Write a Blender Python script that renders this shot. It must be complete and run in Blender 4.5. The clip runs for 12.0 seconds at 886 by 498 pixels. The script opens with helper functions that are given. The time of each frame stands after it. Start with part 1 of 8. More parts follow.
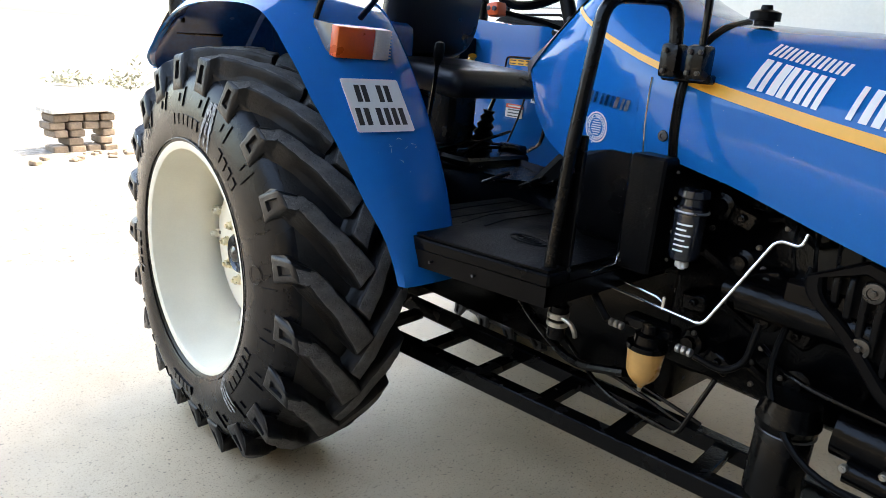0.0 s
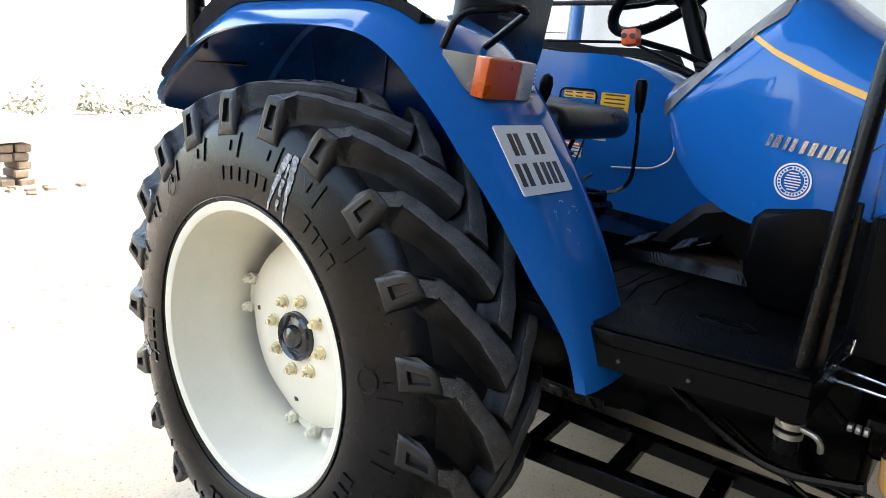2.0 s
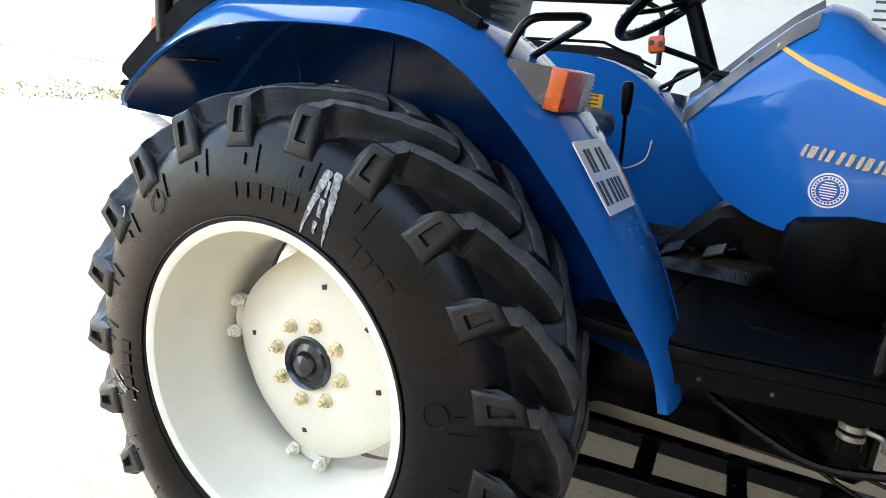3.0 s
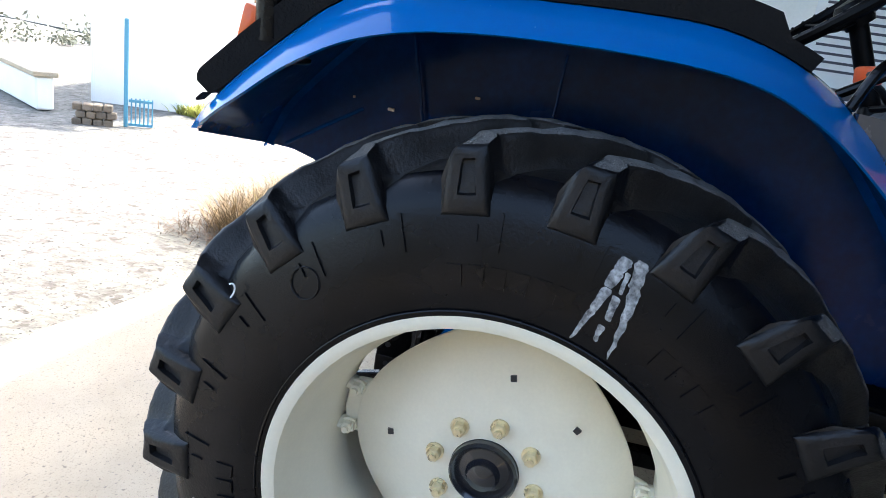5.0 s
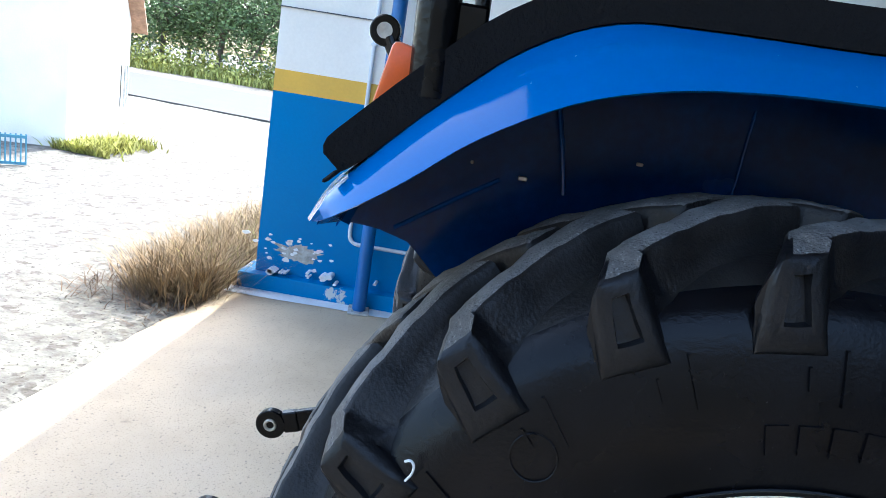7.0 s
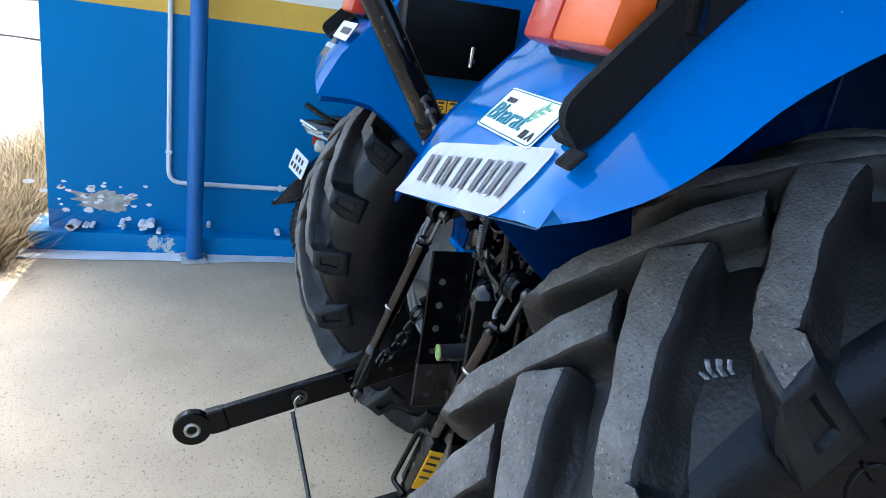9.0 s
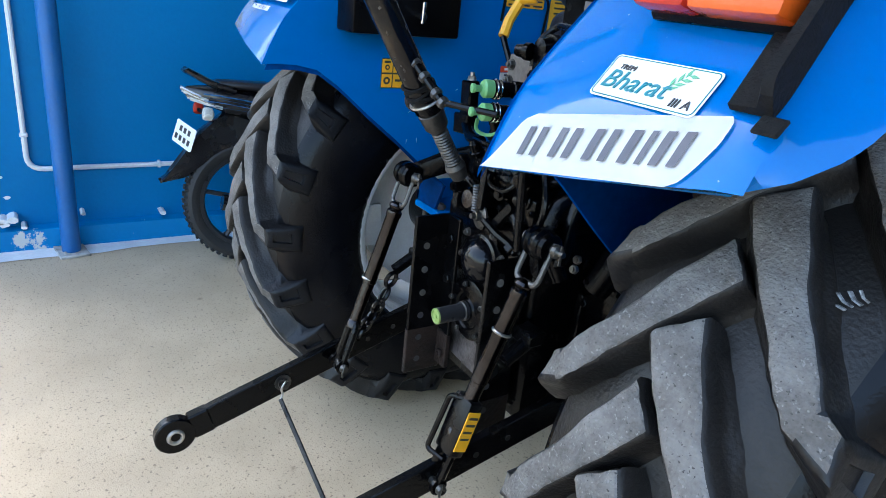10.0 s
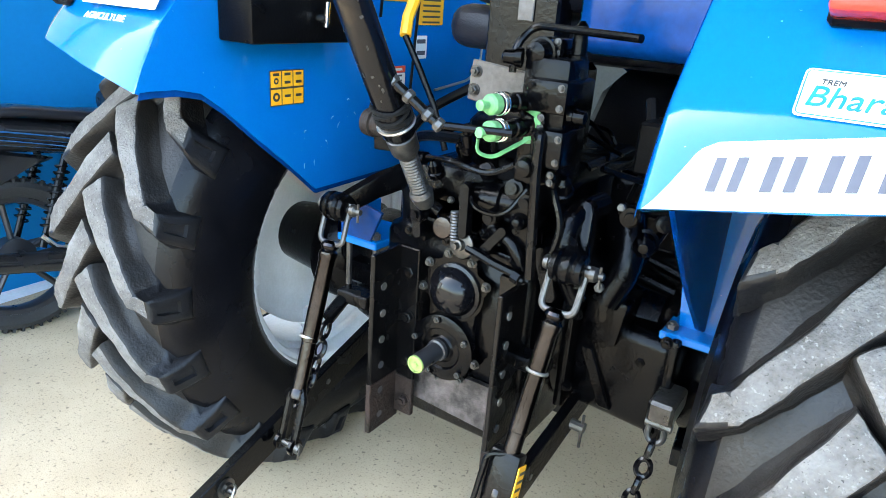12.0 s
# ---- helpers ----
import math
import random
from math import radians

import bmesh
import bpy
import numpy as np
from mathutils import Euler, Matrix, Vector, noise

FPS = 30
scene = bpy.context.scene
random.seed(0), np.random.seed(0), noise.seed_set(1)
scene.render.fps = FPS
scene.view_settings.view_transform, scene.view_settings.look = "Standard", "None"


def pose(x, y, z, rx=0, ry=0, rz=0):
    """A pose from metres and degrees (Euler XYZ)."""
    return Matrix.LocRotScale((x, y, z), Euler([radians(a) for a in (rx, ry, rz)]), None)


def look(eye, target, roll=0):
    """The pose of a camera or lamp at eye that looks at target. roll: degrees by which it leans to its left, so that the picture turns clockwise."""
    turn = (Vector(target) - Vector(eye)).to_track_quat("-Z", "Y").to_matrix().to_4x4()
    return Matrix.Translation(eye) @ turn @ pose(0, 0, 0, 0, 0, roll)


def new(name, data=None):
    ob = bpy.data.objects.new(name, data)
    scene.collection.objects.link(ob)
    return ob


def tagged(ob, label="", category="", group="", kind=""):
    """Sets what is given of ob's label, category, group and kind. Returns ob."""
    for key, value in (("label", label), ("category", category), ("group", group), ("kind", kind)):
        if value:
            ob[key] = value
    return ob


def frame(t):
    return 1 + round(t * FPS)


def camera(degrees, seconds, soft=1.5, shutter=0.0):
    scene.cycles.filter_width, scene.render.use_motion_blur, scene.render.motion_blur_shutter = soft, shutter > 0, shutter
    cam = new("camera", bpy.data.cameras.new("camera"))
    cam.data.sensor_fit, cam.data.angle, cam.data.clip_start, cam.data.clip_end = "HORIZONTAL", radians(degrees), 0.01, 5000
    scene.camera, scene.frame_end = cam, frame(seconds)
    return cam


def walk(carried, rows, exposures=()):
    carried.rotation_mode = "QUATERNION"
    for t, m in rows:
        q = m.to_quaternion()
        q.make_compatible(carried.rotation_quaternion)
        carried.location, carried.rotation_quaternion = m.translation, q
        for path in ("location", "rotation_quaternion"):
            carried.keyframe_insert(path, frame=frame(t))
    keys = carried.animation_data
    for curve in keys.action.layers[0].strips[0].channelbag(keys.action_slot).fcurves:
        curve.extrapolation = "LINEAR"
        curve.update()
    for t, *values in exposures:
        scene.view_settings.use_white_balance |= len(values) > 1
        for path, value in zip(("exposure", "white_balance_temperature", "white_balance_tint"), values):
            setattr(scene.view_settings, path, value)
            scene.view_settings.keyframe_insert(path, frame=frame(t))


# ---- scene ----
cam = camera(66.4, 12.0, soft=0.7)
PATH = [
    (0, (1.818, 2.11, 1.398), (0.512, 0.709, 0.823), 4.8),
    (0.5, (1.894, 1.908, 1.395), (0.387, 0.712, 0.851), 5.5),
    (1, (1.944, 1.751, 1.383), (0.408, 0.597, 0.826), 5.6),
    (1.5, (1.918, 1.576, 1.372), (0.387, 0.394, 0.867), 4.6),
    (2, (1.915, 1.406, 1.387), (0.42, 0.176, 0.887), 4.9),
    (2.5, (1.954, 1.212, 1.383), (0.331, 0.147, 0.905), 5.6),
    (3, (2.055, 1.014, 1.405), (0.348, 0.106, 0.891), 5.8),
    (3.2, (2.066, 0.947, 1.39), (0.359, 0.037, 0.881), 6.9),
    (4.8, (1.959, 0.189, 1.441), (0.101, -0.274, 0.862), 9.2),
    (5, (1.975, 0.101, 1.446), (0.104, -0.303, 0.867), 8.9),
    (5.5, (1.941, -0.004, 1.442), (0.056, -0.376, 0.886), 8.1),
    (6, (1.805, -0.165, 1.431), (-0.111, -0.419, 0.918), 6.4),
    (6.5, (1.747, -0.256, 1.412), (-0.182, -0.522, 0.953), 7.9),
    (7, (1.685, -0.451, 1.413), (-0.262, -0.525, 0.958), 9.3),
    (7.2, (1.674, -0.517, 1.418), (-0.274, -0.503, 0.965), 8.5),
    (8.8, (1.39, -0.879, 1.393), (-0.444, -0.343, 0.803), 6.3),
    (9, (1.356, -0.916, 1.378), (-0.44, -0.296, 0.754), 8.3),
    (9.5, (1.268, -1.077, 1.381), (-0.408, -0.22, 0.703), 8.8),
    (10, (1.205, -1.209, 1.373), (-0.355, -0.184, 0.655), 6.0),
    (10.5, (1.116, -1.261, 1.359), (-0.392, -0.174, 0.62), 5.5),
    (11, (0.951, -1.305, 1.362), (-0.448, -0.085, 0.619), 3.8),
    (11.5, (0.845, -1.341, 1.344), (-0.399, 0.044, 0.612), 7.5),
    (12, (0.703, -1.424, 1.367), (-0.307, 0.152, 0.662), 4.2),
]
walk(cam, [(t, look(eye, target, roll)) for t, eye, target, roll in PATH],
     exposures=[(0, 3.57, 7600, 8), (1, 4.1, 7600, 8), (2, 3.58, 7600, 8), (3, 3.7, 7600, 8), (5, 2.84, 6500, 6), (7, 2.64, 6000, 4), (9, 2.79, 6200, 4), (10.5, 3.12, 6500, 3), (11.5, 3.75, 6700, 2), (12, 4.18, 7000, 1)])

# ---- light ----
SUN_ELEV, SUN_AZ = 57.0, 178.0   # degrees; azimuth from +x towards +y
world = bpy.data.worlds.new("sky")
scene.world = world
world.use_nodes = True
wn = world.node_tree
sky = wn.nodes.new("ShaderNodeTexSky")
sky.sky_type = "NISHITA"
sky.sun_disc = False
sky.sun_elevation = radians(SUN_ELEV)
sky.sun_rotation = radians(90 - SUN_AZ)
sky.air_density, sky.dust_density = 1.0, 3.0
wn.nodes["Background"].inputs[1].default_value = 0.15
wn.links.new(sky.outputs[0], wn.nodes["Background"].inputs[0])
sun_data = bpy.data.lights.new("sun", "SUN")
sun_data.energy, sun_data.angle, sun_data.color = 2.0, radians(0.6), (1.0, 0.95, 0.87)
sun = new("sun", sun_data)
se, sa = radians(SUN_ELEV), radians(SUN_AZ)
sun.matrix_world = look((math.cos(se) * math.cos(sa) * 60, math.cos(se) * math.sin(sa) * 60, math.sin(se) * 60), (0, 0, 0))


# ---- materials ----
def pbr(name, base, rough=0.5, metal=0.0, var=0.15, scale=6.0, bump=0.0, bscale=80.0, dust=None, dust_amt=0.0, dust_scale=5.0,
        coat=0.0, rvar=0.1, spread=0.0, trans=0.0, island=0.0, spec=0.5, relief=0.004):
    m = bpy.data.materials.new(name)
    m.use_nodes = True
    nt = m.node_tree
    b = nt.nodes["Principled BSDF"]
    tc = nt.nodes.new("ShaderNodeTexCoord")
    n1 = nt.nodes.new("ShaderNodeTexNoise")
    n1.inputs["Scale"].default_value, n1.inputs["Detail"].default_value = scale, 6
    nt.links.new(tc.outputs["Object"], n1.inputs["Vector"])
    n2 = nt.nodes.new("ShaderNodeTexNoise")
    n2.inputs["Scale"].default_value, n2.inputs["Detail"].default_value = bscale, 4
    nt.links.new(tc.outputs["Object"], n2.inputs["Vector"])
    ramp = nt.nodes.new("ShaderNodeMapRange")
    ramp.inputs[1].default_value, ramp.inputs[2].default_value = 0.3, 0.7
    ramp.inputs[3].default_value, ramp.inputs[4].default_value = 1 - var, 1 + var
    nt.links.new(n1.outputs[0], ramp.inputs[0])
    fine = nt.nodes.new("ShaderNodeMapRange")
    fine.inputs[1].default_value, fine.inputs[2].default_value = 0.25, 0.75
    fine.inputs[3].default_value, fine.inputs[4].default_value = 1 - var * 0.6, 1 + var * 0.6
    nt.links.new(n2.outputs[0], fine.inputs[0])
    mul = nt.nodes.new("ShaderNodeMath")
    mul.operation = "MULTIPLY"
    nt.links.new(ramp.outputs[0], mul.inputs[0])
    nt.links.new(fine.outputs[0], mul.inputs[1])
    last = mul
    if spread or island:
        info = nt.nodes.new("ShaderNodeNewGeometry" if island else "ShaderNodeObjectInfo")
        r2 = nt.nodes.new("ShaderNodeMapRange")
        r2.inputs[3].default_value, r2.inputs[4].default_value = 1 - (spread or island), 1 + (spread or island)
        nt.links.new(info.outputs["Random Per Island" if island else "Random"], r2.inputs[0])
        m2 = nt.nodes.new("ShaderNodeMath")
        m2.operation = "MULTIPLY"
        nt.links.new(mul.outputs[0], m2.inputs[0])
        nt.links.new(r2.outputs[0], m2.inputs[1])
        last = m2
    col = nt.nodes.new("ShaderNodeVectorMath")
    col.operation = "SCALE"
    col.inputs[0].default_value = base
    nt.links.new(last.outputs[0], col.inputs["Scale"])
    out = col.outputs[0]
    if dust:
        n3 = nt.nodes.new("ShaderNodeTexNoise")
        n3.inputs["Scale"].default_value, n3.inputs["Detail"].default_value, n3.inputs["Roughness"].default_value = dust_scale, 8, 0.65
        nt.links.new(tc.outputs["Object"], n3.inputs["Vector"])
        r3 = nt.nodes.new("ShaderNodeMapRange")
        r3.inputs[1].default_value, r3.inputs[2].default_value = 0.42, 0.68
        r3.inputs[4].default_value = dust_amt
        nt.links.new(n3.outputs[0], r3.inputs[0])
        mix = nt.nodes.new("ShaderNodeMix")
        mix.data_type = "RGBA"
        mix.inputs["B"].default_value = (*dust, 1)
        for i in mix.inputs:
            if i.name == "B" and i.type == "RGBA":
                i.default_value = (*dust, 1)
        nt.links.new(r3.outputs[0], mix.inputs[0])
        nt.links.new(out, [i for i in mix.inputs if i.name == "A" and i.type == "RGBA"][0])
        out = [o for o in mix.outputs if o.type == "RGBA"][0]
    nt.links.new(out, b.inputs["Base Color"])
    rr = nt.nodes.new("ShaderNodeMapRange")
    rr.inputs[1].default_value, rr.inputs[2].default_value = 0.3, 0.7
    rr.inputs[3].default_value, rr.inputs[4].default_value = max(0.02, rough - rvar), min(1, rough + rvar)
    nt.links.new(n1.outputs[0], rr.inputs[0])
    nt.links.new(rr.outputs[0], b.inputs["Roughness"])
    b.inputs["Metallic"].default_value = metal
    b.inputs["Specular IOR Level"].default_value = spec
    b.inputs["Coat Weight"].default_value = coat
    b.inputs["Coat Roughness"].default_value = 0.05
    b.inputs["Transmission Weight"].default_value = trans
    if bump:
        bp = nt.nodes.new("ShaderNodeBump")
        bp.inputs["Strength"].default_value, bp.inputs["Distance"].default_value = bump, relief
        nt.links.new(n2.outputs[0], bp.inputs["Height"])
        nt.links.new(bp.outputs[0], b.inputs["Normal"])
    return m


M_BLUE = pbr("tractor_blue_paint", (0.0, 0.124, 0.42), 0.14, 0, 0.05, 3, 0.02, 220, coat=0.5, dust=(0.02, 0.17, 0.42), dust_amt=0.05, dust_scale=4, rvar=0.05, spec=0.12)
M_CREAM = pbr("cream_rim_paint", (0.80, 0.755, 0.62), 0.42, 0, 0.04, 5, 0.05, 150, coat=0.2, dust=(0.5, 0.44, 0.34), dust_amt=0.10, dust_scale=7)
M_SILVER = pbr("silver_rim_paint", (0.78, 0.78, 0.77), 0.38, 0.0, 0.08, 6, 0.05, 120, dust=(0.42, 0.38, 0.32), dust_amt=0.22)
M_RUBBER = pbr("tyre_rubber", (0.0024, 0.0026, 0.0038), 0.26, 0, 0.3, 7, 0.15, 170, dust=(0.011, 0.011, 0.014), dust_amt=0.3, dust_scale=9, rvar=0.06, spec=0.20)
M_LUGTOP = pbr("worn_dusty_lug_rubber", (0.098, 0.091, 0.085), 0.85, 0, 0.32, 20, 0.85, 200, dust=(0.215, 0.205, 0.197), dust_amt=0.7, dust_scale=11, spec=0.3)
M_LUG = pbr("lug_rubber", (0.0042, 0.0043, 0.0054), 0.38, 0, 0.3, 9, 0.3, 130, dust=(0.024, 0.024, 0.027), dust_amt=0.4, dust_scale=11, spec=0.32)
M_TREAD = pbr("dusty_tread_rubber", (0.0105, 0.0094, 0.0090), 0.42, 0, 0.3, 7, 0.4, 150, dust=(0.034, 0.030, 0.027), dust_amt=0.65, dust_scale=6, spec=0.3)
M_SCUFF = pbr("white_paint_scuff", (0.36, 0.36, 0.36), 0.8, 0, 0.5, 70, 0.4, 160, dust=(0.02, 0.02, 0.022), dust_amt=0.9, dust_scale=110)
M_BLACK = pbr("black_chassis_paint", (0.0016, 0.0016, 0.0020), 0.22, 0, 0.3, 12, 0.2, 110, dust=(0.012, 0.011, 0.010), dust_amt=0.08, dust_scale=26, rvar=0.14, spec=0.22)
M_CAST = pbr("oily_black_casting", (0.0009, 0.0009, 0.0013), 0.19, 0.0, 0.5, 20, 0.22, 130, dust=(0.006, 0.0056, 0.0055), dust_amt=0.10, dust_scale=30, rvar=0.10, spec=0.15)
M_PLASTIC = pbr("black_plastic", (0.0026, 0.0026, 0.003), 0.36, 0, 0.15, 10, 0.2, 200, spec=0.09)
M_MAT = pbr("black_rubber_mat", (0.0028, 0.0028, 0.003), 0.5, 0, 0.3, 9, 0.5, 120, dust=(0.018, 0.017, 0.015), dust_amt=0.2, dust_scale=12, spec=0.06)
M_VINYL = pbr("black_vinyl", (0.010, 0.0105, 0.015), 0.36, 0, 0.15, 6, 0.3, 180, spec=0.35)
M_ROUGHRUB = pbr("rough_black_rubber_strip", (0.006, 0.006, 0.0064), 0.85, 0, 0.2, 20, 0.8, 140, spec=0.2)
M_STEEL = pbr("worn_steel", (0.42, 0.40, 0.37), 0.36, 0.9, 0.2, 20, 0.2, 140)
M_BOLT = pbr("dark_bolt_steel", (0.08, 0.077, 0.073), 0.35, 0.85, 0.3, 30, 0.2, 140)
M_CHROME = pbr("bright_chrome", (0.72, 0.72, 0.70), 0.16, 1.0, 0.05, 12, 0, 100)
M_ZINC = pbr("yellow_zinc_nut", (0.74, 0.64, 0.42), 0.32, 0.7, 0.15, 40, 0.1, 140)
M_RUST = pbr("rusty_black_steel", (0.010, 0.007, 0.006), 0.6, 0.1, 0.5, 18, 0.8, 110, dust=(0.05, 0.027, 0.02), dust_amt=0.5, dust_scale=9, spec=0.3)
M_SCRAPED = pbr("scraped_black_steel", (0.022, 0.019, 0.018), 0.42, 0.3, 0.5, 24, 0.5, 120, dust=(0.17, 0.145, 0.14), dust_amt=0.75, dust_scale=16, spec=0.4)
M_GREY = pbr("grey_dash_plastic", (0.085, 0.085, 0.088), 0.42, 0, 0.08, 10, 0.2, 260)
M_ORANGE = pbr("orange_switch_plastic", (0.75, 0.10, 0.02), 0.4, 0, 0.08, 10)
M_WHITE = pbr("white_sticker", (0.80, 0.80, 0.79), 0.4, 0, 0.03, 8)
M_DECALWHITE = pbr("white_decal", (0.82, 0.82, 0.82), 0.35, 0, 0.03, 8)
M_GREYWHITE = pbr("bare_primer", (0.32, 0.40, 0.5), 0.6, 0, 0.2, 40)
M_INK = pbr("dark_ink", (0.03, 0.03, 0.035), 0.45, 0, 0.1, 20)
M_GREYINK = pbr("grey_ink", (0.06, 0.06, 0.08), 0.45, 0, 0.1, 20)
M_TEAL = pbr("teal_ink", (0.0, 0.17, 0.22), 0.4, 0, 0.1, 20)
M_GREENINK = pbr("leaf_green_ink", (0.12, 0.38, 0.22), 0.4, 0, 0.1, 20)
M_YELLOWST = pbr("yellow_sticker", (0.85, 0.42, 0.02), 0.4, 0, 0.06, 12)
M_STRIPE = pbr("orange_yellow_stripe", (0.85, 0.42, 0.05), 0.35, 0, 0.04, 6)
M_REDST = pbr("red_ink", (0.7, 0.07, 0.03), 0.4, 0, 0.05, 12)
M_GREENCAP = pbr("pale_green_plastic", (0.13, 0.34, 0.13), 0.4, 0, 0.15, 30)
M_LIME = pbr("lime_green_plastic", (0.24, 0.33, 0.09), 0.4, 0, 0.08, 30)
M_AMBERBOWL = pbr("amber_bowl_plastic", (0.55, 0.30, 0.09), 0.3, 0, 0.08, 10, coat=0.4)
M_ACRYL = pbr("clear_acrylic_sheet", (0.9, 0.92, 0.95), 0.06, 0, 0.02, 5, trans=1.0, rvar=0.02)
M_ACRYL.node_tree.nodes["Principled BSDF"].inputs["IOR"].default_value = 1.12
# darker copy of the blue paint, with shade put into its colour
M_SHADEBLUE = pbr("shaded_blue_paint", (0.0006, 0.040, 0.180), 0.20, 0, 0.3, 5, 0.08, 60, dust=(0.003, 0.010, 0.034), dust_amt=0.35, dust_scale=6, spec=0.26)
M_RODSTEEL = pbr("black_oiled_steel", (0.042, 0.038, 0.038), 0.17, 1.0, 0.25, 12, 0.1, 120)
M_FORK = pbr("dull_forged_steel", (0.092, 0.089, 0.087), 0.42, 0.85, 0.25, 25, 0.3, 120)
M_HOUSING = pbr("smoky_grey_plastic", (0.055, 0.055, 0.06), 0.22, 0, 0.1, 12, coat=0.3)
M_GLOSSBLACK = pbr("glossy_black_enamel", (0.003, 0.003, 0.004), 0.14, 0, 0.2, 12, 0.1, 60, rvar=0.05, spec=0.3)
M_HUBCAP = pbr("dark_hub_cap", (0.012, 0.014, 0.02), 0.2, 0, 0.15, 10, coat=0.5)


def lens_mat(name, base, trans):
    m = pbr(name, base, 0.32, 0, 0.08, 10, 0.15, 160, coat=0.15, trans=trans, spec=0.3)
    return m


M_LENSO = lens_mat("orange_lens", (0.80, 0.12, 0.012), 0.25)
M_LENSR = lens_mat("red_lens", (0.55, 0.03, 0.012), 0.25)
M_LENSC = lens_mat("clear_ribbed_lens", (0.75, 0.75, 0.72), 0.3)


def wall_mat(name, base, chips):
    """Painted plaster with flakes of a paler layer beneath."""
    m = pbr(name, base, 0.6, 0, 0.06, 1.3, 0.25, 60, spec=0.2)
    nt = m.node_tree
    b = nt.nodes["Principled BSDF"]
    src = b.inputs["Base Color"].links[0].from_socket
    tc = nt.nodes.new("ShaderNodeTexCoord")
    n = nt.nodes.new("ShaderNodeTexNoise")
    n.inputs["Scale"].default_value, n.inputs["Detail"].default_value, n.inputs["Roughness"].default_value = 3.2, 10, 0.72
    nt.links.new(tc.outputs["Object"], n.inputs["Vector"])
    r = nt.nodes.new("ShaderNodeMapRange")
    r.inputs[1].default_value, r.inputs[2].default_value = chips, chips + 0.015
    nt.links.new(n.outputs[0], r.inputs[0])
    mix = nt.nodes.new("ShaderNodeMix")
    mix.data_type = "RGBA"
    ca = [i for i in mix.inputs if i.name == "A" and i.type == "RGBA"][0]
    cb = [i for i in mix.inputs if i.name == "B" and i.type == "RGBA"][0]
    cb.default_value = (0.5, 0.5, 0.48, 1)
    nt.links.new(r.outputs[0], mix.inputs[0])
    nt.links.new(src, ca)
    nt.links.new([o for o in mix.outputs if o.type == "RGBA"][0], b.inputs["Base Color"])
    return m


M_WALLBLUE = wall_mat("blue_wall_paint", (0.0, 0.165, 0.42), 0.74)
M_PLINTHBLUE = wall_mat("flaking_blue_plinth_paint", (0.0, 0.17, 0.42), 0.58)
M_POLEBLUE = pbr("blue_pole_paint", (0.002, 0.11, 0.36), 0.45, 0, 0.12, 4, 0.1, 90, dust=(0.1, 0.2, 0.3), dust_amt=0.2)
M_WALLYEL = pbr("yellow_wall_paint", (0.72, 0.43, 0.06), 0.6, 0, 0.06, 3, 0.2, 60)
M_WALLWHITE = pbr("white_wall_paint", (0.86, 0.83, 0.77), 0.7, 0, 0.05, 2, 0.2, 60)
M_LIMEWASH = pbr("white_limewash", (0.75, 0.75, 0.74), 0.8, 0, 0.1, 6, 0.4, 70)
M_BAREPLASTER = pbr("bare_grey_plaster", (0.34, 0.31, 0.27), 0.85, 0, 0.3, 14, 0.8, 90, dust=(0.55, 0.55, 0.53), dust_amt=0.8, dust_scale=16)
M_CONDUIT = pbr("pale_conduit_plastic", (0.62, 0.66, 0.70), 0.5, 0, 0.1, 5)
M_CONCRETE = pbr("smooth_concrete_floor", (0.46, 0.355, 0.235), 0.6, 0, 0.12, 1.6, 0.3, 230, dust=(0.32, 0.24, 0.15), dust_amt=0.5, dust_scale=2.2)
M_SAND = pbr("dry_sandy_ground", (0.185, 0.172, 0.148), 0.95, 0, 0.30, 6.0, 1.0, 14, relief=0.045, dust=(0.075, 0.066, 0.054), dust_amt=0.8, dust_scale=9.0)
M_ROAD = pbr("worn_asphalt", (0.075, 0.074, 0.072), 0.9, 0, 0.12, 1, 0.4, 30)
M_CEIL = pbr("unseen_roof_sheet", (0.10, 0.10, 0.095), 0.7, 0, 0.08, 1)
M_DRYGRASS = pbr("dry_grass", (0.235, 0.165, 0.088), 0.9, 0, 0.3, 4, island=0.6)
M_LITTER = pbr("dead_grass_litter", (0.13, 0.085, 0.055), 0.9, 0, 0.3, 4, island=0.6)
M_BUSH = pbr("yellow_green_weeds", (0.34, 0.335, 0.085), 0.85, 0, 0.3, 4, island=0.45)
M_FARLEAF = pbr("glare_pale_leaves", (0.26, 0.25, 0.18), 0.9, 0, 0.3, 0.3, island=0.5)
M_LEAF = pbr("tree_leaf", (0.135, 0.195, 0.075), 0.7, 0, 0.3, 1, island=0.6)
# dark base so the added unseen walls throw little light back
M_DARKWALL = pbr("dark_unseen_wall", (0.10, 0.10, 0.09), 0.9, 0, 0.2, 2, 0.3, 40)
M_SHEDWALL = pbr("weathered_grey_plaster", (0.22, 0.22, 0.21), 0.8, 0, 0.15, 2, 0.3, 40)
M_BARK = pbr("tree_bark", (0.13, 0.10, 0.075), 0.9, 0, 0.3, 6, 0.8, 20)
M_TILE = pbr("faded_roof_tile", (0.40, 0.24, 0.16), 0.8, 0, 0.25, 5, 0.6, 20)
M_GATE = pbr("pale_blue_gate_paint", (0.08, 0.26, 0.36), 0.5, 0, 0.1, 5)
M_BIKEBLACK = pbr("glossy_black_bike_plastic", (0.01, 0.01, 0.012), 0.25, 0, 0.1, 8, coat=0.4)
M_BIKETYRE = pbr("motorcycle_tyre_rubber", (0.02, 0.02, 0.021), 0.7, 0, 0.25, 12, 0.4, 100)
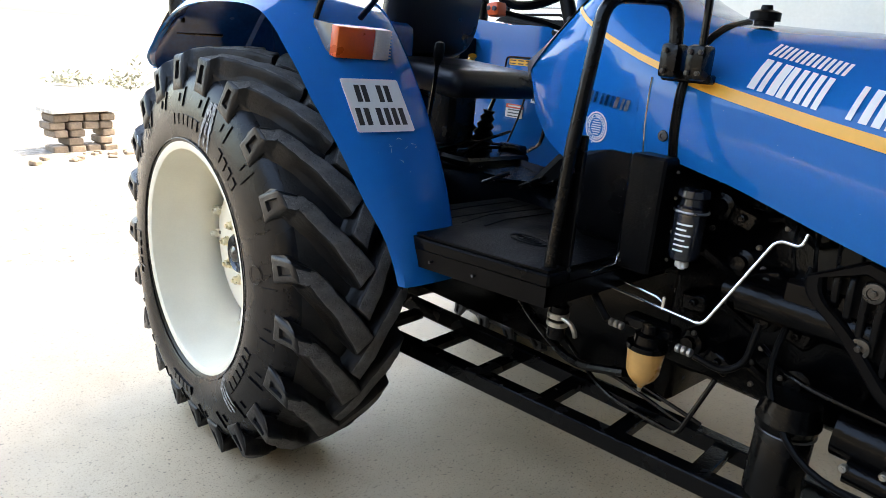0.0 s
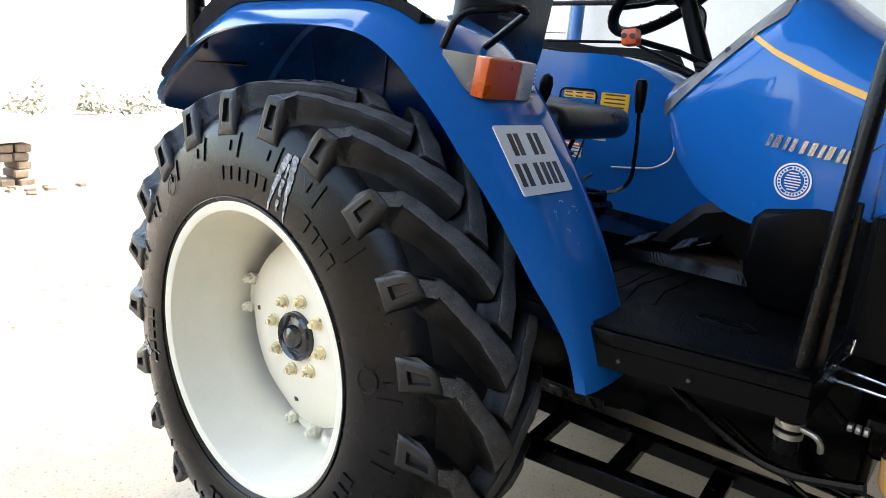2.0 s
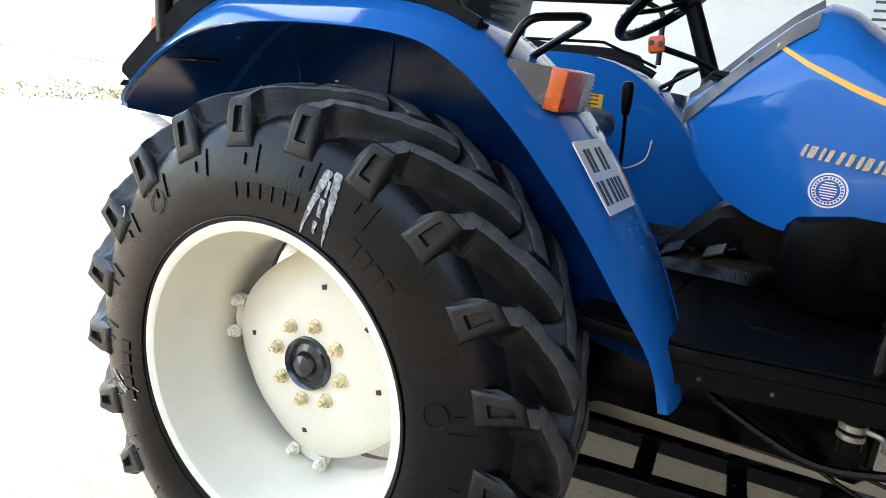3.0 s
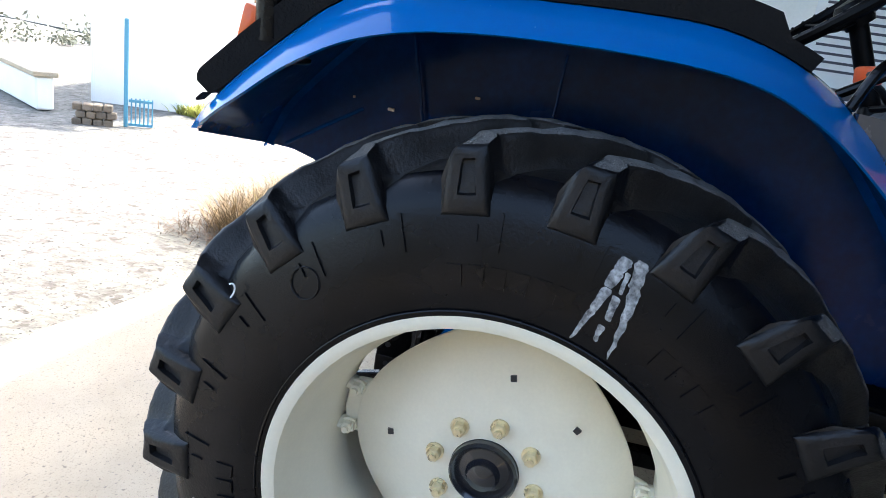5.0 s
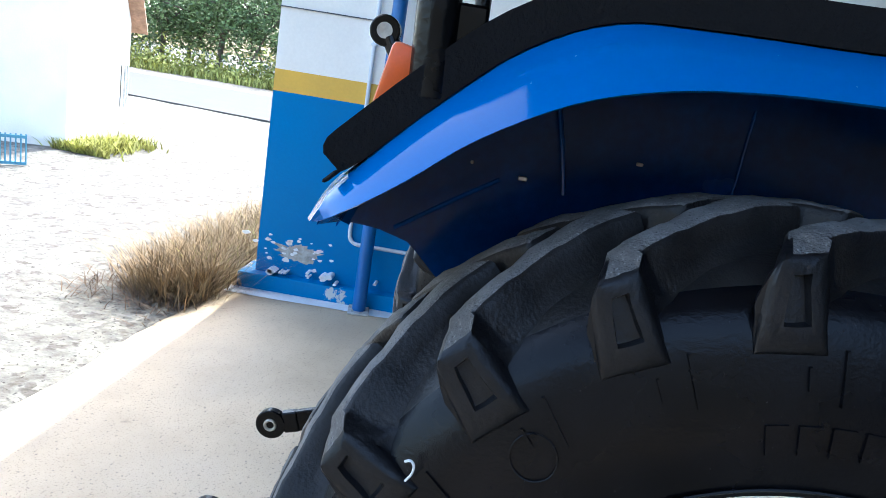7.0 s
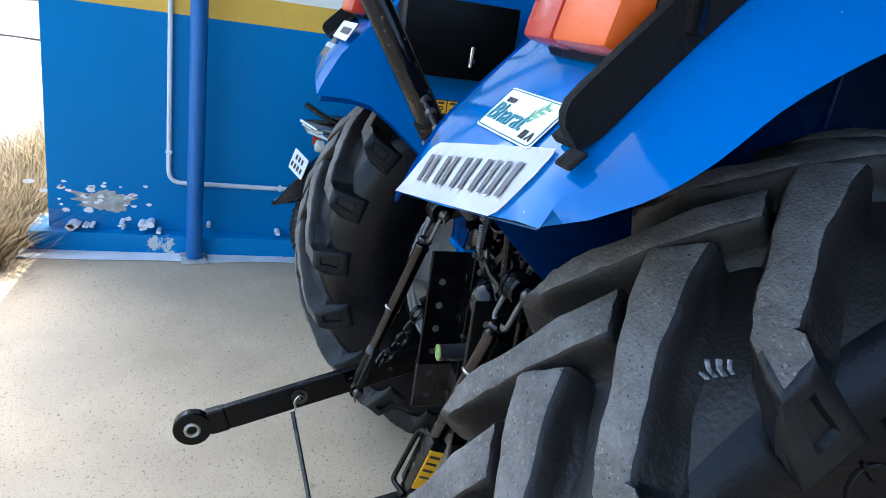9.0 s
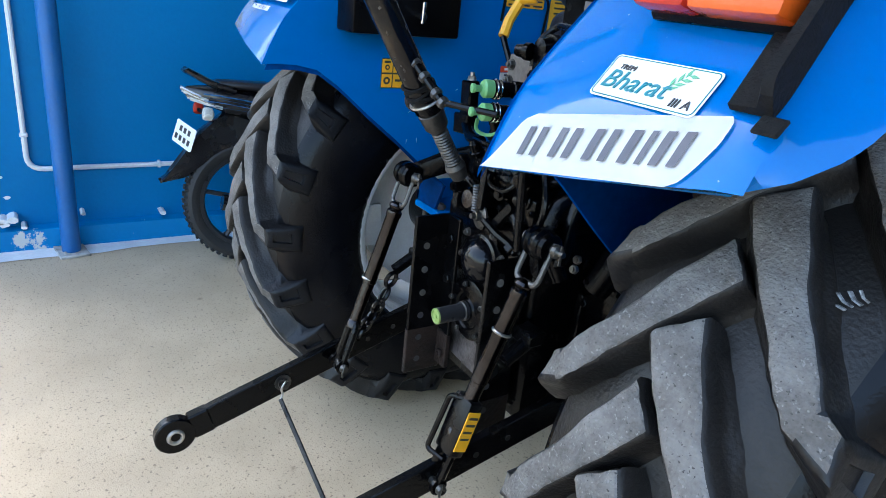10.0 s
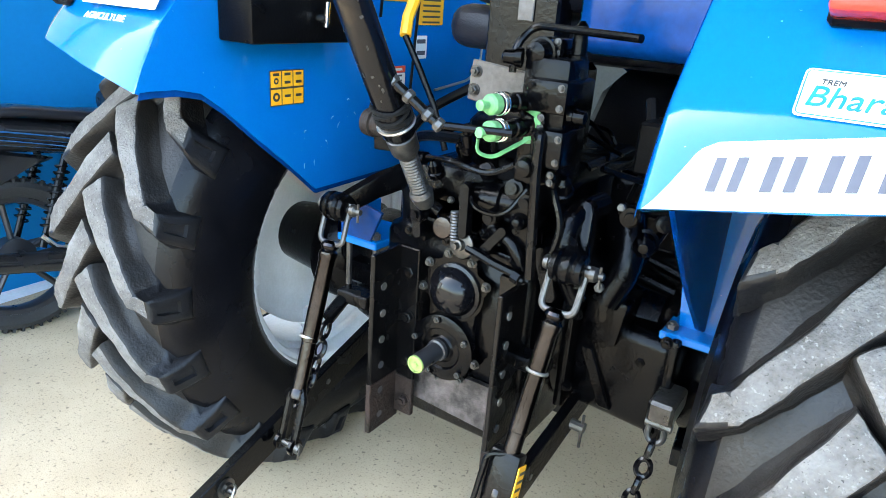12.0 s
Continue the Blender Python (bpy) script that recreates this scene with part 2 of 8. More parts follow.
M_ALLOY = pbr("dark_alloy", (0.05, 0.05, 0.055), 0.35, 0.6, 0.1, 12)
M_BIKEBLUE = pbr("metallic_blue_graphic", (0.03, 0.16, 0.42), 0.3, 0.2, 0.05, 12)
M_RUBBLE = pbr("brown_rubble_stone", (0.16, 0.12, 0.085), 0.9, 0, 0.3, 8, 0.8, 40, spread=0.3)
M_CARDBOARD = pbr("grey_bracket_steel", (0.12, 0.105, 0.095), 0.5, 0.4, 0.3, 14, 0.3, 100)


def specks(m, scale, low, colour, detail=3):
    """Small separate pits or flecks of another colour."""
    nt = m.node_tree
    b = nt.nodes["Principled BSDF"]
    src = b.inputs["Base Color"].links[0].from_socket
    tc = nt.nodes.new("ShaderNodeTexCoord")
    n = nt.nodes.new("ShaderNodeTexNoise")
    n.inputs["Scale"].default_value, n.inputs["Detail"].default_value = scale, detail
    nt.links.new(tc.outputs["Object"], n.inputs["Vector"])
    r = nt.nodes.new("ShaderNodeMapRange")
    r.inputs[1].default_value, r.inputs[2].default_value = low, low + 0.05
    nt.links.new(n.outputs[0], r.inputs[0])
    mix = nt.nodes.new("ShaderNodeMix")
    mix.data_type = "RGBA"
    [i for i in mix.inputs if i.name == "B" and i.type == "RGBA"][0].default_value = (*colour, 1)
    nt.links.new(r.outputs[0], mix.inputs[0])
    nt.links.new(src, [i for i in mix.inputs if i.name == "A" and i.type == "RGBA"][0])
    nt.links.new([o for o in mix.outputs if o.type == "RGBA"][0], b.inputs["Base Color"])


specks(M_CONCRETE, 75.0, 0.62, (0.20, 0.15, 0.10))
specks(M_CONCRETE, 150.0, 0.60, (0.27, 0.20, 0.125), 4)
specks(M_CONCRETE, 9.0, 0.70, (0.26, 0.19, 0.12), 8)
specks(M_SAND, 11.0, 0.595, (0.085, 0.074, 0.062), 10)
specks(M_SAND, 46.0, 0.61, (0.045, 0.038, 0.032), 6)
specks(M_LUGTOP, 160.0, 0.62, (0.185, 0.177, 0.17), 7)
specks(M_LUGTOP, 210.0, 0.64, (0.05, 0.047, 0.045), 7)
specks(M_RUBBER, 260.0, 0.74, (0.09, 0.09, 0.09), 2)
specks(M_BLUE, 120.0, 0.76, (0.20, 0.32, 0.5), 2)


# ---- mesh helpers ----
def V(*a):
    return Vector(a)


def part(name, bm, material, parent=None, label="", angle=32):
    me = bpy.data.meshes.new(name)
    bmesh.ops.recalc_face_normals(bm, faces=bm.faces)
    bm.to_mesh(me)
    bm.free()
    for m in (material if isinstance(material, (list, tuple)) else [material]):
        me.materials.append(m)
    me.polygons.foreach_set("use_smooth", [True] * len(me.polygons))
    me.set_sharp_from_angle(angle=radians(angle))
    ob = new(name, me)
    ob.parent = parent
    if label:
        tagged(ob, label)
    return ob


def shared(name, me, parent, matrix):
    ob = new(name, me)
    ob.parent = parent
    ob.matrix_basis = matrix
    return ob


def box(bm, c, s, rot=(0, 0, 0), bev=0.0, seg=1, mi=0):
    m = pose(c[0], c[1], c[2], *rot) @ Matrix.Diagonal((s[0], s[1], s[2], 1))
    r = bmesh.ops.create_cube(bm, size=1, matrix=m)
    vs = r["verts"]
    fs = list({f for v in vs for f in v.link_faces})
    for f in fs:
        f.material_index = mi
    if bev:
        es = list({e for v in vs for e in v.link_edges})
        bmesh.ops.bevel(bm, geom=es, offset=bev, segments=seg, affect="EDGES", profile=0.5)
    return bm


def frame_of(d):
    d = d.normalized()
    up = V(0, 0, 1) if abs(d.z) < 0.9 else V(0, 1, 0)
    a = d.cross(up).normalized()
    return a, d.cross(a).normalized()


def cyl(bm, p0, p1, r0, r1=None, n=16, mi=0):
    p0, p1 = Vector(p0), Vector(p1)
    r1 = r0 if r1 is None else r1
    a, b = frame_of(p1 - p0)
    rings = []
    for p, r in ((p0, r0), (p1, r1)):
        rings.append([bm.verts.new(p + r * (math.cos(t) * a + math.sin(t) * b)) for t in (2 * math.pi * i / n for i in range(n))])
    for i in range(n):
        bm.faces.new((rings[0][i], rings[0][(i + 1) % n], rings[1][(i + 1) % n], rings[1][i])).material_index = mi
    bm.faces.new(rings[0]).material_index = mi
    bm.faces.new(rings[1]).material_index = mi
    return bm


def turned(bm, p0, d, prof, n=20, mi=0):
    """A turned shape: prof is a list of (distance along d, radius)."""
    p0, d = Vector(p0), Vector(d).normalized()
    a, b = frame_of(d)
    rings = []
    for h, r in prof:
        rings.append([bm.verts.new(p0 + d * h + max(r, 1e-4) * (math.cos(t) * a + math.sin(t) * b)) for t in (2 * math.pi * i / n for i in range(n))])
    for q0, q1 in zip(rings, rings[1:]):
        for i in range(n):
            bm.faces.new((q0[i], q0[(i + 1) % n], q1[(i + 1) % n], q1[i])).material_index = mi
    bm.faces.new(rings[0]).material_index = mi
    bm.faces.new(rings[-1]).material_index = mi
    return bm


def rounded(pts, rad, seg=5):
    """A path with its corners rounded."""
    pts = [Vector(p) for p in pts]
    out = [pts[0]]
    for a, p, b in zip(pts, pts[1:], pts[2:]):
        u, w = a - p, b - p
        k = min(rad, u.length * 0.49, w.length * 0.49)
        s, e = p + u.normalized() * k, p + w.normalized() * k
        for i in range(seg + 1):
            t = i / seg
            out.append((1 - t) ** 2 * s + 2 * t * (1 - t) * p + t * t * e)
    return out + [pts[-1]]


def tube(bm, pts, r, n=10, rad=0.0, closed=False, mi=0, flat=1.0):
    pts = rounded(pts, rad) if rad else [Vector(p) for p in pts]
    k = len(pts)
    rings, a = [], None
    for i, p in enumerate(pts):
        if closed:
            d = pts[(i + 1) % k] - pts[i - 1]
        else:
            d = pts[min(i + 1, k - 1)] - pts[max(i - 1, 0)]
        d.normalize()
        a = frame_of(d)[0] if a is None else (a - d * a.dot(d)).normalized()
        b = d.cross(a)
        rings.append([bm.verts.new(p + r * (math.cos(t) * a + flat * math.sin(t) * b)) for t in (2 * math.pi * j / n for j in range(n))])
    for i in range(k if closed else k - 1):
        q0, q1 = rings[i], rings[(i + 1) % k]
        for j in range(n):
            bm.faces.new((q0[j], q0[(j + 1) % n], q1[(j + 1) % n], q1[j])).material_index = mi
    if not closed:
        bm.faces.new(rings[0]).material_index = mi
        bm.faces.new(rings[-1]).material_index = mi
    return bm


def lathe_x(bm, prof, cy, cz, n=64, closed=True, mi=0):
    """A ring round the x axis through (cy, cz); prof: (x, radius)."""
    rings = []
    for x, r in prof:
        rings.append([bm.verts.new((x, cy + r * math.cos(t), cz + r * math.sin(t))) for t in (2 * math.pi * i / n for i in range(n))])
    m = len(rings)
    for k in range(m if closed else m - 1):
        q0, q1 = rings[k], rings[(k + 1) % m]
        for i in range(n):
            bm.faces.new((q0[i], q0[(i + 1) % n], q1[(i + 1) % n], q1[i])).material_index = mi
    return bm


def loft(bm, rings, caps=True, mi=0, closed=True):
    vs = [[bm.verts.new(p) for p in ring] for ring in rings]
    for q0, q1 in zip(vs, vs[1:]):
        n = len(q0)
        for i in range(n if closed else n - 1):
            bm.faces.new((q0[i], q0[(i + 1) % n], q1[(i + 1) % n], q1[i])).material_index = mi
    if caps and closed:
        bm.faces.new(vs[0]).material_index = mi
        bm.faces.new(vs[-1]).material_index = mi
    return vs


def slab(bm, poly, axis, a, b, bev=0.0, mi=0):
    """A flat outline extruded along an axis from a to b."""
    def put(p, h):
        return {"x": (h, p[0], p[1]), "y": (p[0], h, p[1]), "z": (p[0], p[1], h)}[axis]
    v = loft(bm, [[put(p, a) for p in poly], [put(p, b) for p in poly]], mi=mi)
    if bev:
        es = list({e for ring in v for w in ring for e in w.link_edges})
        bmesh.ops.bevel(bm, geom=es, offset=bev, segments=1, affect="EDGES", profile=0.5)
    return bm


def hexnut(bm, p, d, r, h, mi=0, washer=0.0):
    p, d = Vector(p), Vector(d).normalized()
    if washer:
        cyl(bm, p, p + d * h * 0.22, washer, n=14, mi=mi)
    turned(bm, p + d * h * 0.15, d, [(0, r), (h * 0.75, r), (h * 0.85, r * 0.86)], n=6, mi=mi)
    cyl(bm, p + d * h * 0.8, p + d * h * 1.35, r * 0.55, n=8, mi=mi)
    return bm


def patch(bm, f, u0, u1, v0, v1, nu, nv, mi=0):
    """A sheet over the point function f(u, v)."""
    g = [[bm.verts.new(f(u0 + (u1 - u0) * i / nu, v0 + (v1 - v0) * j / nv)) for j in range(nv + 1)] for i in range(nu + 1)]
    for i in range(nu):
        for j in range(nv):
            bm.faces.new((g[i][j], g[i + 1][j], g[i + 1][j + 1], g[i][j + 1])).material_index = mi
    return bm


def plate_on(bm, origin, ux, uy, outline, thick=0.002, mi=0):
    """A thin sheet with the given outline (metres along ux, uy) standing proud of origin."""
    o, a, b = Vector(origin), Vector(ux).normalized(), Vector(uy).normalized()
    n = a.cross(b).normalized()
    loft(bm, [[o + a * p + b * q for p, q in outline], [o + a * p + b * q + n * thick for p, q in outline]], mi=mi)
    return bm


def rrect(w, h, r, seg=3, skew=0.0):
    out = []
    for cx, cy, a0 in ((w / 2 - r, h / 2 - r, 0), (-w / 2 + r, h / 2 - r, 90), (-w / 2 + r, -h / 2 + r, 180), (w / 2 - r, -h / 2 + r, 270)):
        for i in range(seg + 1):
            t = radians(a0 + 90 * i / seg)
            x, y = cx + r * math.cos(t), cy + r * math.sin(t)
            out.append((x + skew * y, y))
    return out


def lettering(name, words, size, origin, ux, uy, material, parent, shear=0.0, thick=0.0006, label=""):
    """Words in the built-in font, lying on the sheet through origin spanned by ux, uy."""
    cu = bpy.data.curves.new(name, "FONT")
    cu.body, cu.size, cu.extrude, cu.shear, cu.resolution_u = words, size, thick, shear, 3
    tmp = new(name + "_outline", cu)
    bpy.context.view_layer.update()
    me = bpy.data.meshes.new_from_object(tmp)
    bpy.data.objects.remove(tmp)
    a, b = Vector(ux).normalized(), Vector(uy).normalized()
    n = a.cross(b).normalized()
    b = n.cross(a)
    m = Matrix((a, b, n)).transposed().to_4x4()
    m.translation = Vector(origin)
    me.transform(m)
    me.materials.clear()
    me.materials.append(material)
    me.name = name
    ob = new(name, me)
    ob.parent = parent
    if label:
        tagged(ob, label)
    return ob


def thing(name, at, label, category, group="", kind=""):
    e = new(name)
    e.empty_display_size = 0.1
    return tagged(e, label, category, group, kind)


def B():
    return bmesh.new()


# ---- ground, floor, building ----
def build_setting():
    rng = random.Random(5)
    # sandy ground out to the horizon
    bm = B()
    xs = [-900, -200, -80, -45] + [-30 + 0.75 * i for i in range(54)] + [14, 30, 80, 300, 900]
    ys = [-900, -250, -90, -45, -30] + [-22 + 0.5 * i for i in range(42)] + [0, 8, 30, 90, 300, 900]

    def gz(x, y):
        if y > -2.2 or abs(x) > 40:
            return -0.05
        return -0.05 + 0.035 * noise.noise((x * 0.7, y * 0.7, 0)) + 0.02 * noise.noise((x * 2.3, y * 2.3, 4))
    g = [[bm.verts.new((x, y, gz(x, y))) for y in ys] for x in xs]
    for i in range(len(xs) - 1):
        for j in range(len(ys) - 1):
            bm.faces.new((g[i][j], g[i + 1][j], g[i + 1][j + 1], g[i][j + 1]))
    tagged(part("ground", bm, M_SAND), "pale dry sandy ground with tyre ruts and small stones", "ground", kind="structure")
    # concrete floor with a worn, uneven outer edge
    bm = B()
    edge = []
    n = 90
    for i in range(n + 1):
        x = -2.42 + 10.42 * i / n
        edge.append((x, -1.97 - 0.10 * math.sin(0.9 * x + 0.6) + 0.05 * noise.noise((x * 1.7, 0, 0)) + 0.02 * noise.noise((x * 6, 3, 0))))
    top = [bm.verts.new((x, y, 0)) for x, y in edge]
    back = [bm.verts.new((x, 8, 0)) for x, y in edge]
    low = [bm.verts.new((x, y - 0.22, -0.075)) for x, y in edge]
    for i in range(n):
        bm.faces.new((top[i], top[i + 1], back[i + 1], back[i]))
        bm.faces.new((low[i], low[i + 1], top[i + 1], top[i]))
    tagged(part("floor", bm, M_CONCRETE), "smooth grey-beige concrete floor, dusty and finely pitted", "floor", kind="structure")
    # the painted wall in bands
    wall = tagged(new("wall_west"), "masonry wall painted blue with yellow and white bands", "wall", kind="structure")
    for nm, z0, z1, mat, lb in (("blue_band", 0, 1.245, M_WALLBLUE, "blue painted plaster with flaked patches"),
                                ("yellow_band", 1.245, 1.375, M_WALLYEL, "yellow painted stripe"),
                                ("white_band", 1.375, 4.3, M_WALLWHITE, "white painted plaster")):
        bm = B()
        box(bm, (-2.565, 3.11, (z0 + z1) / 2), (0.25, 9.78, z1 - z0))
        part(nm, bm, mat, wall, lb)
    bm = B()
    box(bm, (-2.435, -1.45, 1.735), (0.012, 0.66, 0.006))
    part("plaster_joint", bm, M_GREYINK, wall)
    bm = B()
    box(bm, (-2.52, 3.03, 0.02), (0.32, 9.80, 0.17), bev=0.012, seg=2)
    for v in bm.verts:
        v.co.x += 0.008 * noise.noise((v.co.y * 5, v.co.z * 9, 0))
    tagged(part("plinth", bm, M_PLINTHBLUE), "low blue plinth with flaking paint along the wall foot", "plinth", kind="structure")
    bm = B()
    ol = [(-2.36, -1.90)]
    for i in range(61):
        y = -1.90 + 9.6 * i / 60
        ol.append((-2.235 + 0.035 * noise.noise((y * 2.1, 0, 9)) - 0.03 * (y > -0.9), y))
    ol.append((-2.36, 7.7))
    vs = [bm.verts.new((x, y, 0.004)) for x, y in ol]
    bm.faces.new(vs)
    tagged(part("limewash_band", bm, M_LIMEWASH), "white limewash painted along the floor edge", "paint band", kind="structure")
    # bare plaster patch
    bm = B()
    ring = []
    for i in range(90):
        t = 2 * math.pi * i / 90
        k = 0.85 + 0.55 * noise.noise((math.cos(t) * 1.6, math.sin(t) * 1.6, 3)) + 0.3 * noise.noise((math.cos(t) * 6, math.sin(t) * 6, 5)) + 0.15 * noise.noise((math.cos(t) * 17, math.sin(t) * 17, 8))
        ring.append((-1.52 + 0.17 * k * math.cos(t), 0.265 + 0.055 * k * math.sin(t)))
    slab(bm, ring, "x", -2.4402, -2.4375)
    part("bare_plaster_patch", bm, M_BAREPLASTER, wall, "patch of bare grey plaster")
    rngc = random.Random(88)
    for k in range(46):
        cy, cz = -1.52 + rngc.gauss(0, 0.17), 0.262 + rngc.gauss(0, 0.045)
        if k > 30:
            cy, cz = -1.75 + 1.3 * rngc.random(), 0.115 + 0.05 * rngc.random()
        r0 = rngc.uniform(0.004, 0.017)
        bm = B()
        slab(bm, [(cy + r0 * 1.7 * (0.6 + 0.5 * rngc.random()) * math.cos(t), cz + r0 * (0.5 + 0.6 * rngc.random()) * math.sin(t)) for t in (2 * math.pi * i / 9 for i in range(9))], "x", -2.4402, -2.4372 if k <= 30 else -2.3560)
        part("paint_flake", bm, M_LIMEWASH, wall)
    # pole, conduit
    pole = thing("steel_pole", None, "blue painted round steel pole standing on a smeared base plate", "pole")
    pole.location = (-2.29, -1.06, 0)
    bm = B()
    cyl(bm, (0, 0, 0.008), (0, 0, 4.3), 0.042, n=20)
    part("tube", bm, M_POLEBLUE, pole)
    bm = B()
    box(bm, (0, 0, 0.006), (0.17, 0.13, 0.012), (0, 0, 8), bev=0.003)
    for sx in (-1, 1):
        hexnut(bm, (0.06 * sx, -0.03, 0.012), (0, 0, 1), 0.008, 0.012)
    part("base_plate", bm, M_BAREPLASTER, pole, "base plate smeared with grey plaster and limewash")
    con = thing("conduit", None, "pale plastic electric conduit bent along the blue wall", "conduit")
    bm = B()
    tube(bm, [(-2.422, -1.20, 4.25), (-2.422, -1.20, 0.385), (-2.422, 4.0, 0.395)], 0.0125, 10, rad=0.07)
    part("pipe", bm, M_CONDUIT, con)
    for c in ((-2.424, -1.20, 0.55), (-2.424, -0.62, 0.387), (-2.424, 0.25, 0.387), (-2.424, -1.20, 1.6)):
        bm = B()
        vert = c[1] == -1.20
        box(bm, c, (0.032, 0.034 if vert else 0.016, 0.016 if vert else 0.034), bev=0.003)
        part("clip", bm, M_CONDUIT, con)
    # poster on the white part of the wall
    po = thing("wall_notice", None, "white printed notice sheet with dark text rows on the wall", "notice")
    po.location = (-2.438, 1.38, 1.42)
    bm = B()
    box(bm, (0.002, 0, 0.33), (0.004, 0.66, 0.66))
    part("sheet", bm, M_WHITE, po)
    for k in range(11):
        bm = B()
        z = 0.60 - k * 0.045
        if k == 10:
            box(bm, (0.005, 0, 0.075), (0.003, 0.62, 0.06))
        else:
            w = 0.40 + 0.18 * rng.random()
            box(bm, (0.005, -0.28 + w / 2, z), (0.003, w, 0.014))
        part("text_bar", bm, M_GREYINK, po)
    # unseen roof pieces and plain walls behind the camera, added to shape the light
    bm = B()
    box(bm, (0.2, 3.1, 4.36), (5.6, 10.1, 0.12))
    tagged(part("ceiling", bm, M_CEIL), "plain dark roof over the floor, unseen, added to shade it", "ceiling", kind="structure")
    # second unseen roof piece, added to darken surfaces that face forward
    bm = B()
    box(bm, (4.8, 5.7, 4.36), (3.598, 4.9, 0.12))
    tagged(part("ceiling", bm, M_CEIL), "unseen dark roof piece added to darken the front side", "ceiling", kind="structure")
    # unseen wall, added close in front to cut the fill light
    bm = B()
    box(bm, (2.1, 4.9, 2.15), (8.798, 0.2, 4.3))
    tagged(part("unseen_wall_north", bm, M_DARKWALL), "unseen dark wall added to cut light at the front", "wall", kind="structure")
    # unseen wall, added to stop low light under the near mudguard
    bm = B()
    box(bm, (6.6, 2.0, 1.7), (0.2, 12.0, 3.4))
    tagged(part("unseen_wall_east", bm, M_DARKWALL), "unseen dark wall added to block low light from the east", "wall", kind="structure")


def blades(name, n, region, h, mat, seed, label, cat, lean=0.5, w=0.006):
    rng = random.Random(seed)
    bm = B()
    for _ in range(n):
        x, y, z0 = region(rng)
        a = rng.uniform(0, 2 * math.pi)
        hh = h * rng.uniform(0.35, 1.1)
        dx, dy = math.cos(a) * lean * hh * rng.random(), math.sin(a) * lean * hh * rng.random()
        px, py = -math.sin(a) * w, math.cos(a) * w
        v = [bm.verts.new(p) for p in ((x - px, y - py, z0), (x + px, y + py, z0), (x + dx * 0.5 + px * 0.8, y + dy * 0.5 + py * 0.8, z0 + hh * 0.6),
                                       (x + dx * 0.5 - px * 0.8, y + dy * 0.5 - py * 0.8, z0 + hh * 0.6), (x + dx * 1.2, y + dy * 1.2, z0 + hh))]
        bm.faces.new(v[:4])
        bm.faces.new((v[3], v[2], v[4]))
    return tagged(part(name, bm, mat), label, cat, kind="stuff")


def build_tree(at, height, spread, seed, label):
    rng = random.Random(seed)
    t = tagged(new("tree"), label, "tree", "roadside trees")
    t.location = at
    bm = B()
    top = V(rng.uniform(-0.4, 0.4), rng.uniform(-0.4, 0.4), height * 0.55)
    tube(bm, [(0, 0, 0), top * 0.5 + V(0.1, 0.05, 0), top], 0.16, 8)
    ends = []
    for i in range(16):
        a = 2 * math.pi * i / 16 + rng.uniform(-0.3, 0.3)
        s = top * rng.uniform(0.35, 1.0)
        e = V(math.cos(a) * spread * rng.uniform(0.45, 0.9), math.sin(a) * spread * rng.uniform(0.45, 0.9), height * rng.uniform(0.10, 0.92) * (0.55 if i % 3 == 0 else 1))
        tube(bm, [s, (s + e) / 2 + V(0, 0, 0.3), e], 0.05, 6)
        ends += [e, (s + e) / 2]
    part("trunk", bm, M_BARK, t)
    bm = B()
    for e in ends + [V(0, 0, height * 0.9), V(0.3, 0.2, height * 0.7)]:
        rad = spread * rng.uniform(0.2, 0.46)
        for _ in range(260):
            d = V(rng.gauss(0, 1), rng.gauss(0, 1), rng.gauss(0, 0.8)).normalized() * rad * rng.random() ** 0.4
            p, s = e + d, rng.uniform(0.07, 0.16)
            a = V(rng.gauss(0, 1), rng.gauss(0, 1), rng.gauss(0, 0.6)).normalized()
            b = a.cross(V(rng.gauss(0, 1), rng.gauss(0, 1), rng.gauss(0, 1))).normalized()
            bm.faces.new([bm.verts.new(q) for q in (p - a * s, p - b * s * 0.45, p + a * s, p + b * s * 0.45)])
    part("crown", bm, M_LEAF, t)
    return t


